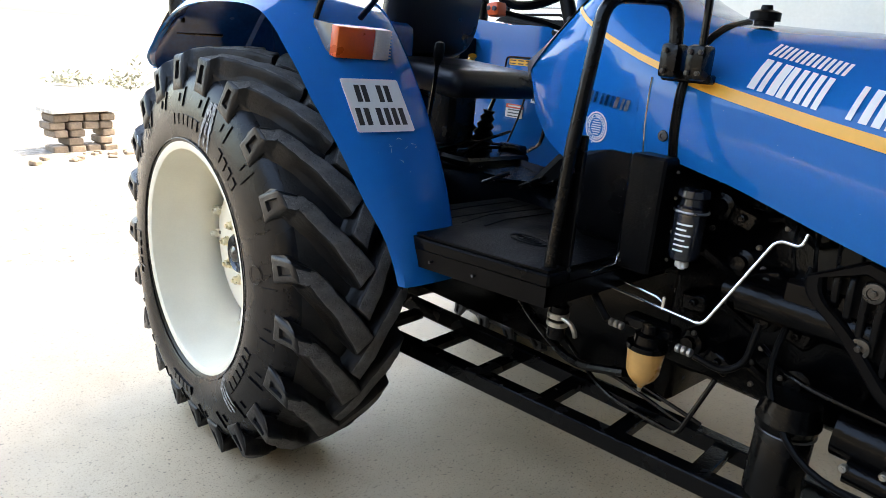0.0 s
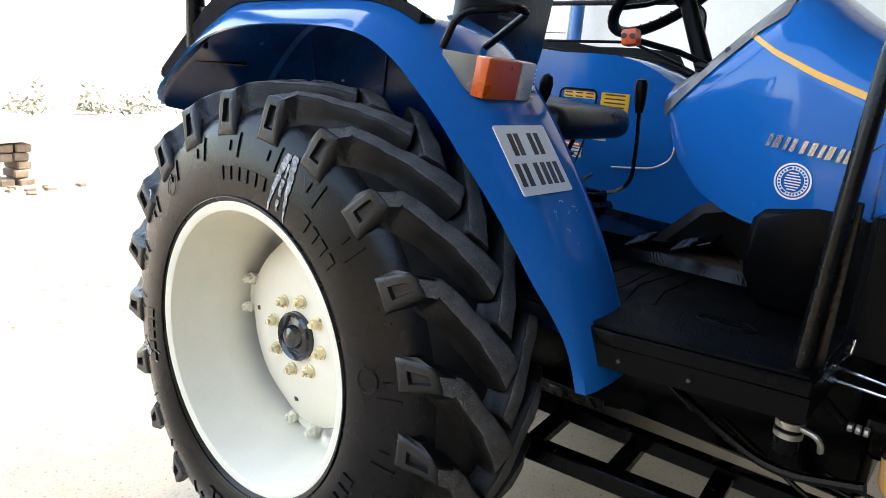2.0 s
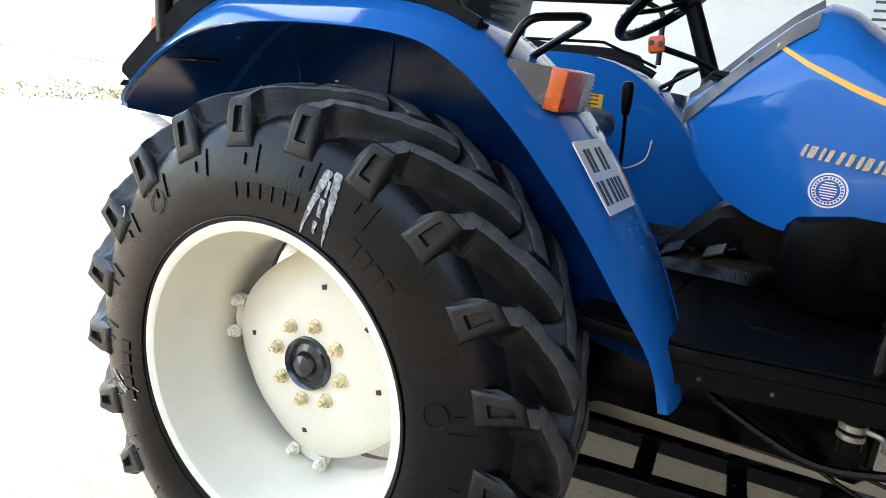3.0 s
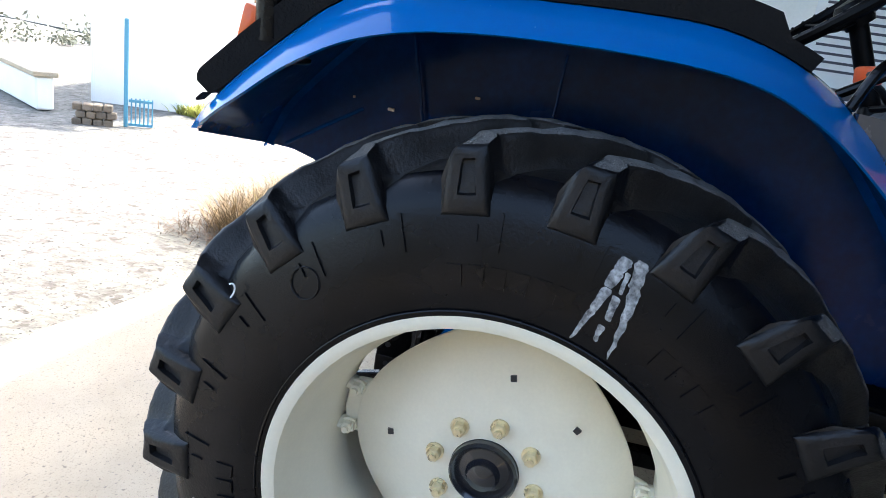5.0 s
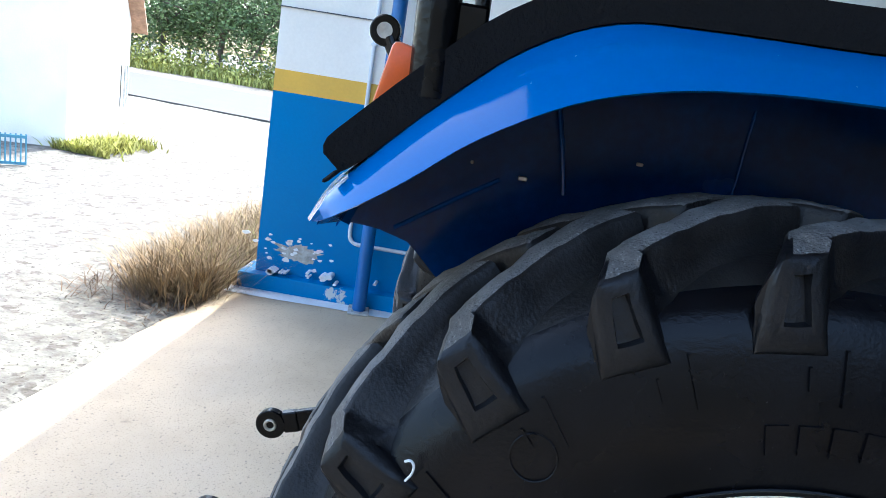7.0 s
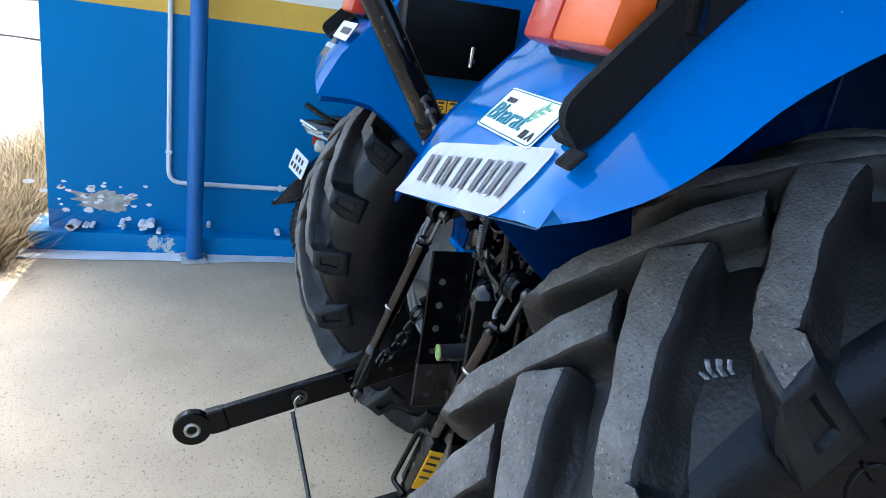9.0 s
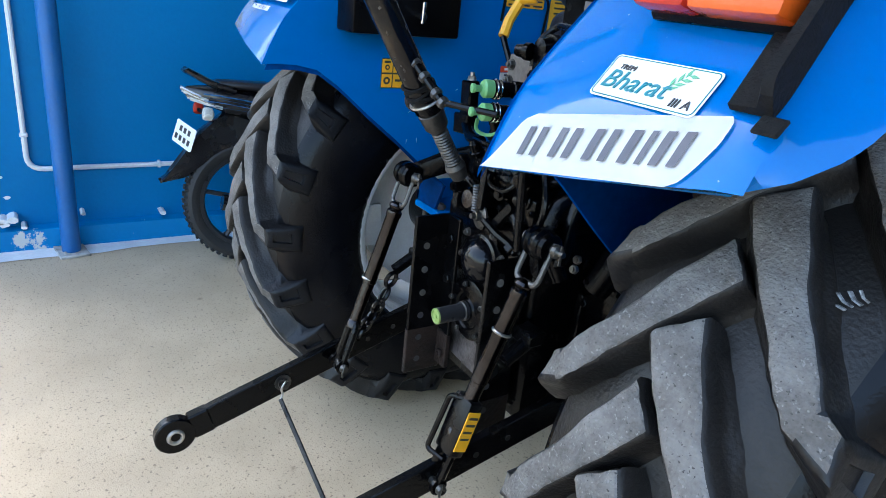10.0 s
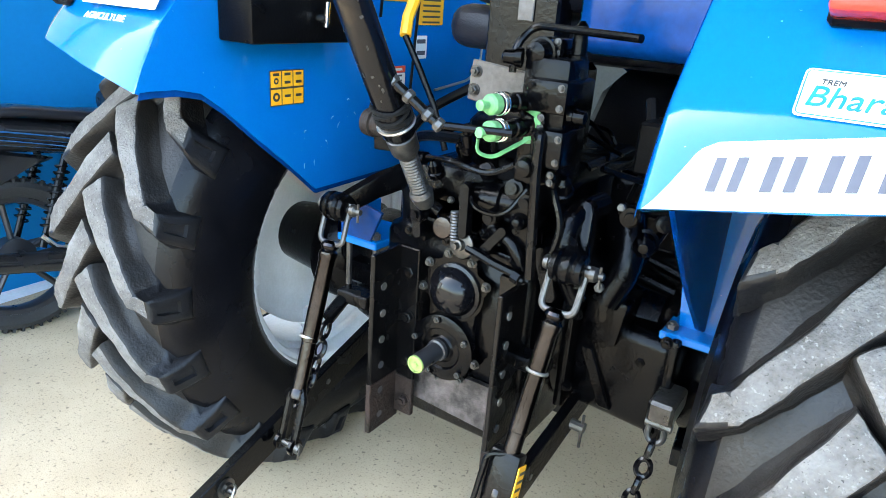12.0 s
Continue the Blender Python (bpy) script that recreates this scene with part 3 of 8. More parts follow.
def build_outside():
    rngc = random.Random(12)
    tufts = [(-2.05 - 3.6 * rngc.random() ** 1.3, -1.95 - 0.42 * rngc.random() ** 1.6, rngc.uniform(0.03, 0.09)) for _ in range(80)]

    def clump(rng):
        x, y, r = tufts[int(rng.random() * len(tufts))]
        return x + rng.gauss(0, r), y + rng.gauss(0, r * 0.8), -0.07

    def litter(rng):
        t = rng.random()
        return -1.95 - 3.2 * t ** 1.3 + rng.gauss(0, 0.12), -1.95 - 0.75 * rng.random() ** 1.6 + rng.gauss(0, 0.06), -0.07
    blades("dry_grass", 9000, clump, 0.34, M_DRYGRASS, 3, "dry straw-coloured grass tuft at the wall corner", "grass", 1.5, 0.0028)
    blades("dry_litter", 4500, litter, 0.11, M_LITTER, 5, "flattened brown dead grass round the tuft", "grass", 3.0, 0.0030)
    blades("green_weeds", 1400, lambda r: (-2.3 - 2.6 * r.random(), -1.93 - 0.30 * r.random(), -0.07), 0.24, M_BUSH, 4, "low green weeds among the dry grass", "weeds", 1.2, 0.007)
    blades("roadside_weeds", 1500, lambda r: (-6.3 - 1.5 * r.random() ** 1.7, -5.22 + 0.22 * r.gauss(0, 0.6) - 0.35 * r.random(), -0.06), 0.17, M_BUSH, 6, "yellow-green weeds at the foot of the white house", "weeds", 1.2, 0.012)
    blades("verge_grass", 9000, lambda r: (-33 - 5 * r.random(), -30 + 44 * r.random(), -0.05), 0.5, M_BUSH, 8, "bright grass verge beyond the road", "grass", 0.9, 0.05)
    # asphalt road
    bm = B()
    box(bm, (-26.0, -30, -0.045), (10.0, 260, 0.07), (0, 0, -14))
    tagged(part("road", bm, M_ROAD), "worn grey asphalt road", "road", kind="structure")
    for i, (x, y, h, s) in enumerate(((-38, -13, 6, 3.0), (-39, -17, 6.5, 3.2), (-38, -9, 6, 3.0), (-40, -21, 6.5, 3.2), (-39, -5, 6, 3.0), (-45, -15, 8, 3.8), (-40, -26, 6.5, 3.4), (-46, -22, 8, 3.8))):
        build_tree((x, y, -0.05), h * 1.5, s * 1.3, 20 + i, "broad green roadside tree with a dense leafy crown")
    # yellow-green bushes under the trees
    rng = random.Random(31)
    bm = B()
    for k in range(46):
        x, y, hz = -35.0 + rng.uniform(-0.8, 0.8), -29 + 33 * k / 46 + rng.uniform(-0.4, 0.4), rng.uniform(0.5, 1.5)
        for _ in range(300):
            p = V(x + rng.gauss(0, 0.55), y + rng.gauss(0, 0.6), abs(rng.gauss(0, hz * 0.6)))
            a = V(rng.gauss(0, 1), rng.gauss(0, 1), rng.gauss(0, 1)).normalized() * rng.uniform(0.07, 0.16)
            b = a.cross(V(rng.gauss(0, 1), rng.gauss(0, 1), 1)).normalized() * 0.07
            bm.faces.new([bm.verts.new(q) for q in (p - a, p - b, p + a, p + b)])
    tagged(part("roadside_bushes", bm, M_BUSH), "yellow-green bushes under the roadside trees", "bushes", kind="stuff")
    # far line of scrub along the horizon, its leaves paled to imitate glare
    rng = random.Random(77)
    bm = B()
    for k in range(34):
        x = -14.0 + 12.6 * k / 34 + rng.uniform(-0.3, 0.3)
        cy, r, hz = -13.6 + rng.uniform(-0.5, 0.5), rng.uniform(0.15, 0.40), rng.uniform(0.12, 0.55)
        for _ in range(70):
            p = V(x + rng.gauss(0, r * 0.6), cy + rng.gauss(0, r * 0.5), abs(rng.gauss(0, hz * 0.6)))
            a = V(rng.gauss(0, 1), rng.gauss(0, 1), rng.gauss(0, 1)).normalized() * rng.uniform(0.03, 0.09)
            b = a.cross(V(rng.gauss(0, 1), rng.gauss(0, 1), 1)).normalized() * 0.03
            bm.faces.new([bm.verts.new(q) for q in (p - a, p - b, p + a, p + b)])
    tagged(part("far_scrub", bm, M_FARLEAF), "scrub along the far edge of the ground, glare put into its pale colour", "scrub", kind="stuff")
    # white house beside the gate
    h = tagged(new("house"), "small white plastered house with a red tiled roof", "house")
    h.matrix_basis = pose(-10.86, -7.23, -0.05, 0, 0, 20.2)
    bm = B()
    slab(bm, [(0, 0), (4.7, 0), (4.7, 3.6), (3.6, 4.25), (0, 1.72)], "y", -1.3, 0)
    part("wall", bm, M_WALLWHITE, h)
    bm = B()
    slab(bm, [(-0.28, 1.56), (3.6, 4.29), (3.6, 4.37), (-0.28, 1.64)], "y", -1.5, 0.25)
    part("roof", bm, M_TILE, h, "red tiled roof slope")
    bm = B()
    slab(bm, [(3.604, 4.29), (4.95, 3.50), (4.95, 3.58), (3.604, 4.37)], "y", -1.5, 0.25)
    part("roof", bm, M_TILE, h, "red tiled roof slope")
    bm = B()
    box(bm, (0.62, 0.01, 0.62), (0.5, 0.03, 0.7))
    w = part("window", bm, M_SHEDWALL, h)
    for dx in (-0.27, 0, 0.27):
        bm = B()
        box(bm, (0.62 + dx, 0.03, 0.62), (0.05, 0.03, 0.8))
        part("frame", bm, M_WALLWHITE, w)
    # gate with bars
    gate = tagged(new("gate"), "tall pale blue steel gate standing open", "gate")
    gate.matrix_basis = pose(-4.86, -5.36, -0.05, 0, 0, 35)
    bm = B()
    box(bm, (0, 0, 0.61), (0.045, 0.045, 1.22), bev=0.01)
    part("post", bm, M_GATE, gate)
    for z in (0.035, 0.31):
        bm = B()
        box(bm, (0, 0.16, z), (0.03, 0.26, 0.03))
        part("rail", bm, M_GATE, gate)
    for k in range(6):
        bm = B()
        cyl(bm, (0, 0.06 + k * 0.045, 0.03), (0, 0.06 + k * 0.045, 0.34), 0.009, n=6)
        part("bar", bm, M_GATE, gate)
    # stub of rubble masonry beside the gate post
    stub = tagged(new("rubble_stub"), "low stub of brown rubble masonry beside the gate", "masonry")
    stub.matrix_basis = pose(-4.62, -5.60, -0.06, 0, 0, 35)
    rngm = random.Random(44)
    for row in range(3):
        for k in range(4):
            bm = B()
            box(bm, (0, -0.16 + 0.105 * k + 0.04 * (row % 2), 0.045 + 0.085 * row), (0.14 * rngm.uniform(0.8, 1.1), 0.098, 0.078), (rngm.uniform(-5, 5), rngm.uniform(-4, 4), rngm.uniform(-6, 6)), bev=0.012)
            part("stone", bm, M_RUBBLE, stub)
    # low block of old masonry out on the sand, with a flat slab on top and stones at its foot
    block = tagged(new("masonry_block"), "low weathered masonry block with a flat slab on sand", "masonry")
    block.matrix_basis = pose(-0.24, -6.15, -0.06, 0, 0, 12)
    for row in range(5):
        for k in range(4):
            if (row, k) in ((1, 1), (2, 1), (1, 3)):
                continue
            bm = B()
            box(bm, (-0.29 + 0.175 * k + 0.03 * (row % 2), 0.02 * rngm.uniform(-1, 1), 0.045 + 0.086 * row), (0.17 * rngm.uniform(0.85, 1.0), 0.24, 0.080), (rngm.uniform(-2, 2), rngm.uniform(-2, 2), rngm.uniform(-5, 5)), bev=0.012)
            part("stone", bm, M_RUBBLE, block)
    bm = B()
    box(bm, (-0.03, 0, 0.475), (0.76, 0.36, 0.05), (0, 1.5, 0), bev=0.008)
    part("slab", bm, M_BAREPLASTER, block)
    for k in range(16):
        bm = B()
        x_, y_, w_ = rngm.uniform(-0.8, 0.8), rngm.uniform(0.15, 0.6), rngm.uniform(0.05, 0.13)
        box(bm, (x_, y_, w_ * 0.22), (w_, w_ * 0.7, w_ * 0.5), (rngm.uniform(-12, 12), rngm.uniform(-12, 12), rngm.uniform(0, 180)), bev=w_ * 0.12)
        part("fallen_stone", bm, M_RUBBLE, block)
    # boundary wall
    bw = tagged(new("boundary_wall"), "low whitewashed boundary wall beside the gate", "wall")
    bw.matrix_basis = pose(-5.0, -6.1, -0.05, 0, 0, 60)
    bm = B()
    box(bm, (-3.0, -0.3, 0.20), (5.4, 0.2, 0.40), bev=0.02)
    part("wall", bm, M_WALLWHITE, bw)
    bm = B()
    box(bm, (-3.0, -0.3, 0.43), (5.5, 0.28, 0.06), bev=0.01)
    part("coping", bm, M_CONCRETE, bw)


build_setting()
build_outside()

# ---- the tractor ----
tractor = thing("tractor", None, "blue farm tractor with cream rear wheels, parked on concrete floor", "tractor")
AXZ = 0.652
NLUG = 21


def build_lug():
    """One bar of the tread for the outer half, at angle zero, round the x axis; shoulder at +x."""
    bm = B()
    # along the bar: half width offset, top radius, angle lead (degrees), half width of the top, of the base, base radius
    rows = [(0.2130, 0.556, 0.0, 0.037, 0.040, 0.547), (0.2010, 0.660, 0.2, 0.026, 0.046, 0.600), (0.165, 0.675, 2.4, 0.028, 0.043, 0.605),
            (0.120, 0.684, 6.4, 0.028, 0.045, 0.614), (0.070, 0.690, 11.6, 0.028, 0.044, 0.620), (0.020, 0.693, 17.0, 0.028, 0.044, 0.624), (-0.018, 0.693, 20.6, 0.024, 0.038, 0.624)]
    rings = []
    for k, (w, rt, lead, ht, hb, rb) in enumerate(rows):
        wb = w - (0.018 if k == 0 else 0.012 if k == 1 else 0.0)
        # the bar runs obliquely, so its cross-section leans along the way
        if k >= 2:
            wa, wc = rows[k - 1], rows[min(k + 1, len(rows) - 1)]
            dw, da = wc[0] - wa[0], radians(wc[2] - wa[2]) * rt
            ln = math.hypot(dw, da)
            nw, na = -da / ln, dw / ln
        elif k == 1:
            nw, na = 0.15, -0.99
        else:
            nw, na = 0.0, -1.0
        ring = []
        # flanks run out in a fillet at the base; the nose flares towards its leading corner
        near_, foot = ht * (1.0, 1.0, 1.0, 0.92, 0.88, 1.25, 2.05)[k], hb + (0.012 if k > 1 else 0)
        cu, cr = (0.72, 0.40) if k > 1 else (0.40, 0.40)
        mid_n, mid_f, mid_r, mid_w = -(foot + (near_ - foot) * cu), foot + (ht - foot) * cu, rb + (rt - rb) * cr, wb + (w - wb) * cr
        for half, r, ww in ((-foot, rb, wb), (mid_n, mid_r, mid_w), (-near_, rt, w), (ht, rt, w), (mid_f, mid_r, mid_w), (foot, rb, wb)):
            ang = radians(90 - lead) - (na * half) / r
            out_ = min(nw * half, {2: 0.004, 3: 0.022}.get(k, 1.0))
            ring.append(V(ww + out_, r * math.cos(ang), r * math.sin(ang)))
        rings.append(ring)
    vs = loft(bm, rings, caps=True, closed=True)
    bm.faces.ensure_lookup_table()
    for f in bm.faces:
        f.material_index = 0
    face = None
    for f in bm.faces:
        s = set(f.verts)
        for k in range(1, len(vs) - 1):
            if {vs[k][2], vs[k][3], vs[k + 1][2], vs[k + 1][3]} == s:
                f.material_index = 1
            elif k > 1 and len(s & set(vs[k])) == 2 and len(s & set(vs[k + 1])) == 2:
                f.material_index = 2
        if s == set(vs[-1]):
            f.material_index = 2
        if {vs[0][2], vs[0][3], vs[1][2], vs[1][3]} == s:
            face = f
    bmesh.ops.recalc_face_normals(bm, faces=bm.faces)
    tag_c = face.calc_center_median() if face else None
    es = [e for e in bm.edges if e.calc_length() > 0.042 and len(e.link_faces) == 2 and e.calc_face_angle(0) > 0.5]
    bmesh.ops.bevel(bm, geom=es, offset=0.008, segments=2, affect="EDGES", profile=0.5)
    # a small tapered recess in the end pad
    if tag_c is not None:
        pad = min((f for f in bm.faces if len(f.verts) == 4 and f.normal.x > 0.6), key=lambda f: (f.calc_center_median() - tag_c).length)
        nrm = pad.normal.copy()
        vs4 = sorted(pad.verts, key=lambda v: v.co.z)
        lo_, hi_ = sorted(vs4[:2], key=lambda v: v.co.y), sorted(vs4[2:], key=lambda v: v.co.y)
        A, Bv, C, D = lo_[0], lo_[1], hi_[1], hi_[0]

        def at(u, v):
            return (A.co * (1 - u) + Bv.co * u) * (1 - v) + (D.co * (1 - u) + C.co * u) * v
        bmesh.ops.delete(bm, geom=[pad], context="FACES_ONLY")
        rim_ = [bm.verts.new(at(u, v)) for u, v in ((0.22, 0.24), (0.80, 0.24), (0.77, 0.88), (0.27, 0.88))]
        deep = [bm.verts.new(at(u, v) - nrm * h) for u, v, h in ((0.27, 0.29, 0.009), (0.75, 0.29, 0.009), (0.72, 0.83, 0.013), (0.31, 0.83, 0.013))]
        outer = [A, Bv, C, D]
        for k in range(4):
            n_ = (k + 1) % 4
            bm.faces.new((outer[k], outer[n_], rim_[n_], rim_[k]))
            bm.faces.new((rim_[k], rim_[n_], deep[n_], deep[k]))
        bm.faces.new(deep)
        bmesh.ops.recalc_face_normals(bm, faces=bm.faces)
    bmesh.ops.triangulate(bm, faces=[f for f in bm.faces if len(f.verts) > 4])
    long = [e for e in bm.edges if e.calc_length() > 0.022]
    bmesh.ops.subdivide_edges(bm, edges=long, cuts=3, use_grid_fill=True)
    for v in bm.verts:
        r = math.hypot(v.co.y, v.co.z)
        worn = min(max((r - 0.62) / 0.05, 0), 1)
        v.co += 0.0020 * noise.noise_vector(v.co * 45) + worn * 0.0052 * noise.noise_vector(v.co * 17 + V(3, 1, 7)) + worn * 0.0016 * noise.noise_vector(v.co * 110)
    # dust on the crown, grime on the flanks
    bm.normal_update()
    for f in bm.faces:
        c = f.calc_center_median()
        if c.x < 0.165:
            r = math.hypot(c.y, c.z)
            f.material_index = 1 if r > 0.662 and (f.normal.y * c.y + f.normal.z * c.z) / r > 0.72 else 2
    me = bpy.data.meshes.new("lug")
    bm.to_mesh(me)
    bm.free()
    for m in (M_LUG, M_LUGTOP, M_TREAD):
        me.materials.append(m)
    me.polygons.foreach_set("use_smooth", [True] * len(me.polygons))
    me.set_sharp_from_angle(angle=radians(40))
    return me


LUG = build_lug()
LUG_IN = LUG.copy()
LUG_IN.transform(Matrix.Diagonal((-1, 1, 1, 1)))
LUG_IN.flip_normals()
LUG_IN.name = "lug_inner"


def settled(p):
    """Where a point of an unloaded tyre, given from its axle, goes under the weight: flat on the floor, bulging at the foot."""
    r = math.hypot(p.y, p.z)
    if p.z > 0.12 or r < 0.38:
        return p
    phi = math.atan2(abs(p.y), -p.z)
    lim = (AXZ - 0.002) / math.cos(min(phi, 1.2)) if p.z < 0 else 1.0
    q = r if lim > 0.695 else 0.40 + (r - 0.40) * (lim - 0.40) / 0.295 if r > 0.40 else r
    w = min(max((1.75 - phi) / 1.2, 0), 1)
    w = w * w * (3 - 2 * w)
    k = 1 + 0.115 * w * float(np.interp(r, [0.385, 0.44, 0.50, 0.58, 0.66, 0.695], [0, 0.9, 1.0, 0.8, 0.55, 0.2]))
    return V(p.x * k, p.y * q / r, p.z * q / r)


def build_tyre(side, phase):
    cx = 0.765 if side > 0 else -0.735
    bm = B()
    prof = [(-0.210, 0.372), (-0.221, 0.392), (-0.226, 0.43), (-0.224, 0.475), (-0.2165, 0.51), (-0.208, 0.545), (-0.199, 0.574), (-0.186, 0.598), (-0.162, 0.617), (-0.125, 0.630), (-0.07, 0.638), (0, 0.641)]
    prof = prof + [(-x, r) for x, r in prof[-2::-1]]
    prof = prof + [(0.16, 0.365), (-0.16, 0.365)]
    lathe_x(bm, prof, 0, 0, 120)
    axle = V(cx, 0, AXZ)
    for v in bm.verts:
        if side > 0 and v.co.x < 0 and math.hypot(v.co.y, v.co.z) > 0.40:
            v.co.x *= 0.90
        v.co = settled(v.co) + axle
    for f in bm.faces:
        c = f.calc_center_median() - axle
        if abs(c.x) < 0.155 and math.hypot(c.y, c.z) > 0.5:
            f.material_index = 1
    t = part("rear_tyre", bm, [M_RUBBER, M_TREAD], tractor, "large black tractor tyre with deep chevron lugs, dusty tread", 75)
    inner = LUG_IN
    if side > 0:
        inner = LUG_IN.copy()
        inner.transform(Matrix.Diagonal((0.87, 1, 1, 1)))
    for half, me in ((1, LUG), (-1, inner)):
        for i in range(NLUG):
            a = phase + (i + (0.5 if half < 0 else 0)) * 360 / NLUG
            turn = Matrix.Rotation(radians(a), 4, "X")
            if abs((a - 10) % 360 - 180) < 118:
                pressed, back = me.copy(), turn.inverted()
                for v in pressed.vertices:
                    v.co = back @ settled(turn @ v.co)
                shared("lug", pressed, t, Matrix.Translation(axle) @ turn)
            else:
                shared("lug", me, t, Matrix.Translation(axle) @ turn)
    return t


def build_rim(side, mat, label):
    """side +1: dish seen from outside. Built for the right wheel and turned round for the left one."""
    cx = 0.782 if side > 0 else 0.756
    bm = B()
    prof = [(0.198, 0.366), (0.204, 0.378), (0.203, 0.390), (0.196, 0.394), (0.188, 0.388), (0.182, 0.372), (0.150, 0.364), (0.10, 0.358), (0.06, 0.338), (-0.06, 0.338), (-0.10, 0.358), (-0.15, 0.364),
            (-0.182, 0.372), (-0.188, 0.388), (-0.196, 0.394), (-0.203, 0.390), (-0.204, 0.378), (-0.198, 0.366), (-0.16, 0.355), (-0.10, 0.349), (-0.062, 0.329), (0.062, 0.329), (0.10, 0.349), (0.16, 0.355)]
    lathe_x(bm, [(cx + x, r) for x, r in prof], 0, AXZ, 72)
    rim = part("rear_rim", bm, mat, tractor, label)
    if side < 0:
        # pressed ribs round the inner barrel
        for x0, r0 in ((-0.166, 0.357), (-0.088, 0.343)):
            bm = B()
            lathe_x(bm, [(cx + x0 + dx, r0 - dr) for dx, dr in ((-0.014, -0.004), (-0.011, 0.009), (-0.004, 0.015), (0.004, 0.015), (0.011, 0.009), (0.014, -0.004))], 0, AXZ, 72)
            part("barrel_rib", bm, mat, rim)
    # dished disc, nearly round, held by four pairs of bolted tabs
    bm = B()
    n = 96

    def edge(t):
        return 0.283 + 0.010 * math.cos(4 * (t - radians(84)))
    prof2 = [(0.070, 0.024), (0.13, 0.024), (0.155, 0.020), (0.20, 0.008), (0.25, -0.010), (1.0, -0.034)]
    rings = []
    for back in (0, 1):
        seq = prof2 if not back else prof2[::-1]
        for r, x in seq:
            rings.append([V(cx + x - 0.010 * back, 0, 0) + V(0, math.cos(t), math.sin(t)) * (edge(t) if r == 1.0 else r) for t in (2 * math.pi * i / n for i in range(n))])
    for ring in rings:
        for p in ring:
            p.z += AXZ
    vs = [[bm.verts.new(p) for p in ring] for ring in rings]
    for k in range(len(vs)):
        q0, q1 = vs[k], vs[(k + 1) % len(vs)]
        for i in range(n):
            bm.faces.new((q0[i], q0[(i + 1) % n], q1[(i + 1) % n], q1[i]))
    part("wheel_disc", bm, mat, rim)
    # hub cap
    bm = B()
    turned(bm, (cx - 0.02, 0, AXZ), (1, 0, 0), [(0, 0.069), (0.058, 0.069), (0.064, 0.064), (0.058, 0.056), (0.050, 0.052), (0.056, 0.035), (0.072, 0.028), (0.080, 0.012), (0.082, 0.001)], 32)
    part("hub_cap", bm, M_HUBCAP, rim, "glossy dark blue-black hub cap")
    for i in range(8):
        a = radians(81.5 - 45 * i)
        bm = B()
        hexnut(bm, (cx + 0.024, 0.1045 * math.cos(a), AXZ + 0.1045 * math.sin(a)), (1, 0, 0), 0.0145, 0.022, washer=0.019)
        part("wheel_nut", bm, M_ZINC, rim, "yellow zinc plated wheel nut")
    # small square holes in the disc
    for deg in (84, 174.5, 39.5, -6, -95):
        a = radians(deg)
        bm = B()
        box(bm, (cx + 0.0065, 0.205 * math.cos(a), AXZ + 0.205 * math.sin(a)), (0.006, 0.012, 0.012), (deg + 18, 0, 0))
        part("square_hole", bm, M_INK, rim)
    # welded lugs in the barrel with the tabs of the disc bolted on them
    for i in range(4):
        a0 = 84 + 90 * i
        bm = B()
        ring = [(0.235, a0 - 17), (0.262, a0 - 16), (0.318, a0 - 11), (0.326, a0 - 3), (0.326, a0 + 3), (0.318, a0 + 11), (0.262, a0 + 16), (0.235, a0 + 17)]
        slab(bm, [(r * math.cos(radians(q)), AXZ + r * math.sin(radians(q))) for r, q in ring], "x", cx - 0.052, cx - 0.040, bev=0.003)
        part("disc_tab", bm, mat, rim)
        for da in (-8.8, 8.8):
            a = radians(a0 + da)
            d = V(0, math.cos(a), math.sin(a))
            c = V(cx - 0.040, 0, AXZ) + d * 0.308
            bm = B()
            tube(bm, [c + V(0.004, 0, 0) - d * 0.014, c + V(0.004, 0, 0) + d * 0.022], 0.024, 12, flat=0.5)
            hexnut(bm, c + V(0.010, 0, 0), (1, 0, 0), 0.0135, 0.022, washer=0.018)
            part("clamp_bolt", bm, mat, rim)
    if side < 0:
        rot = Matrix.Translation((-0.735, 0, AXZ)) @ Matrix.Rotation(math.pi, 4, "Z") @ Matrix.Translation((-0.765, 0, -AXZ))
        rim.matrix_basis = rot
    return rim


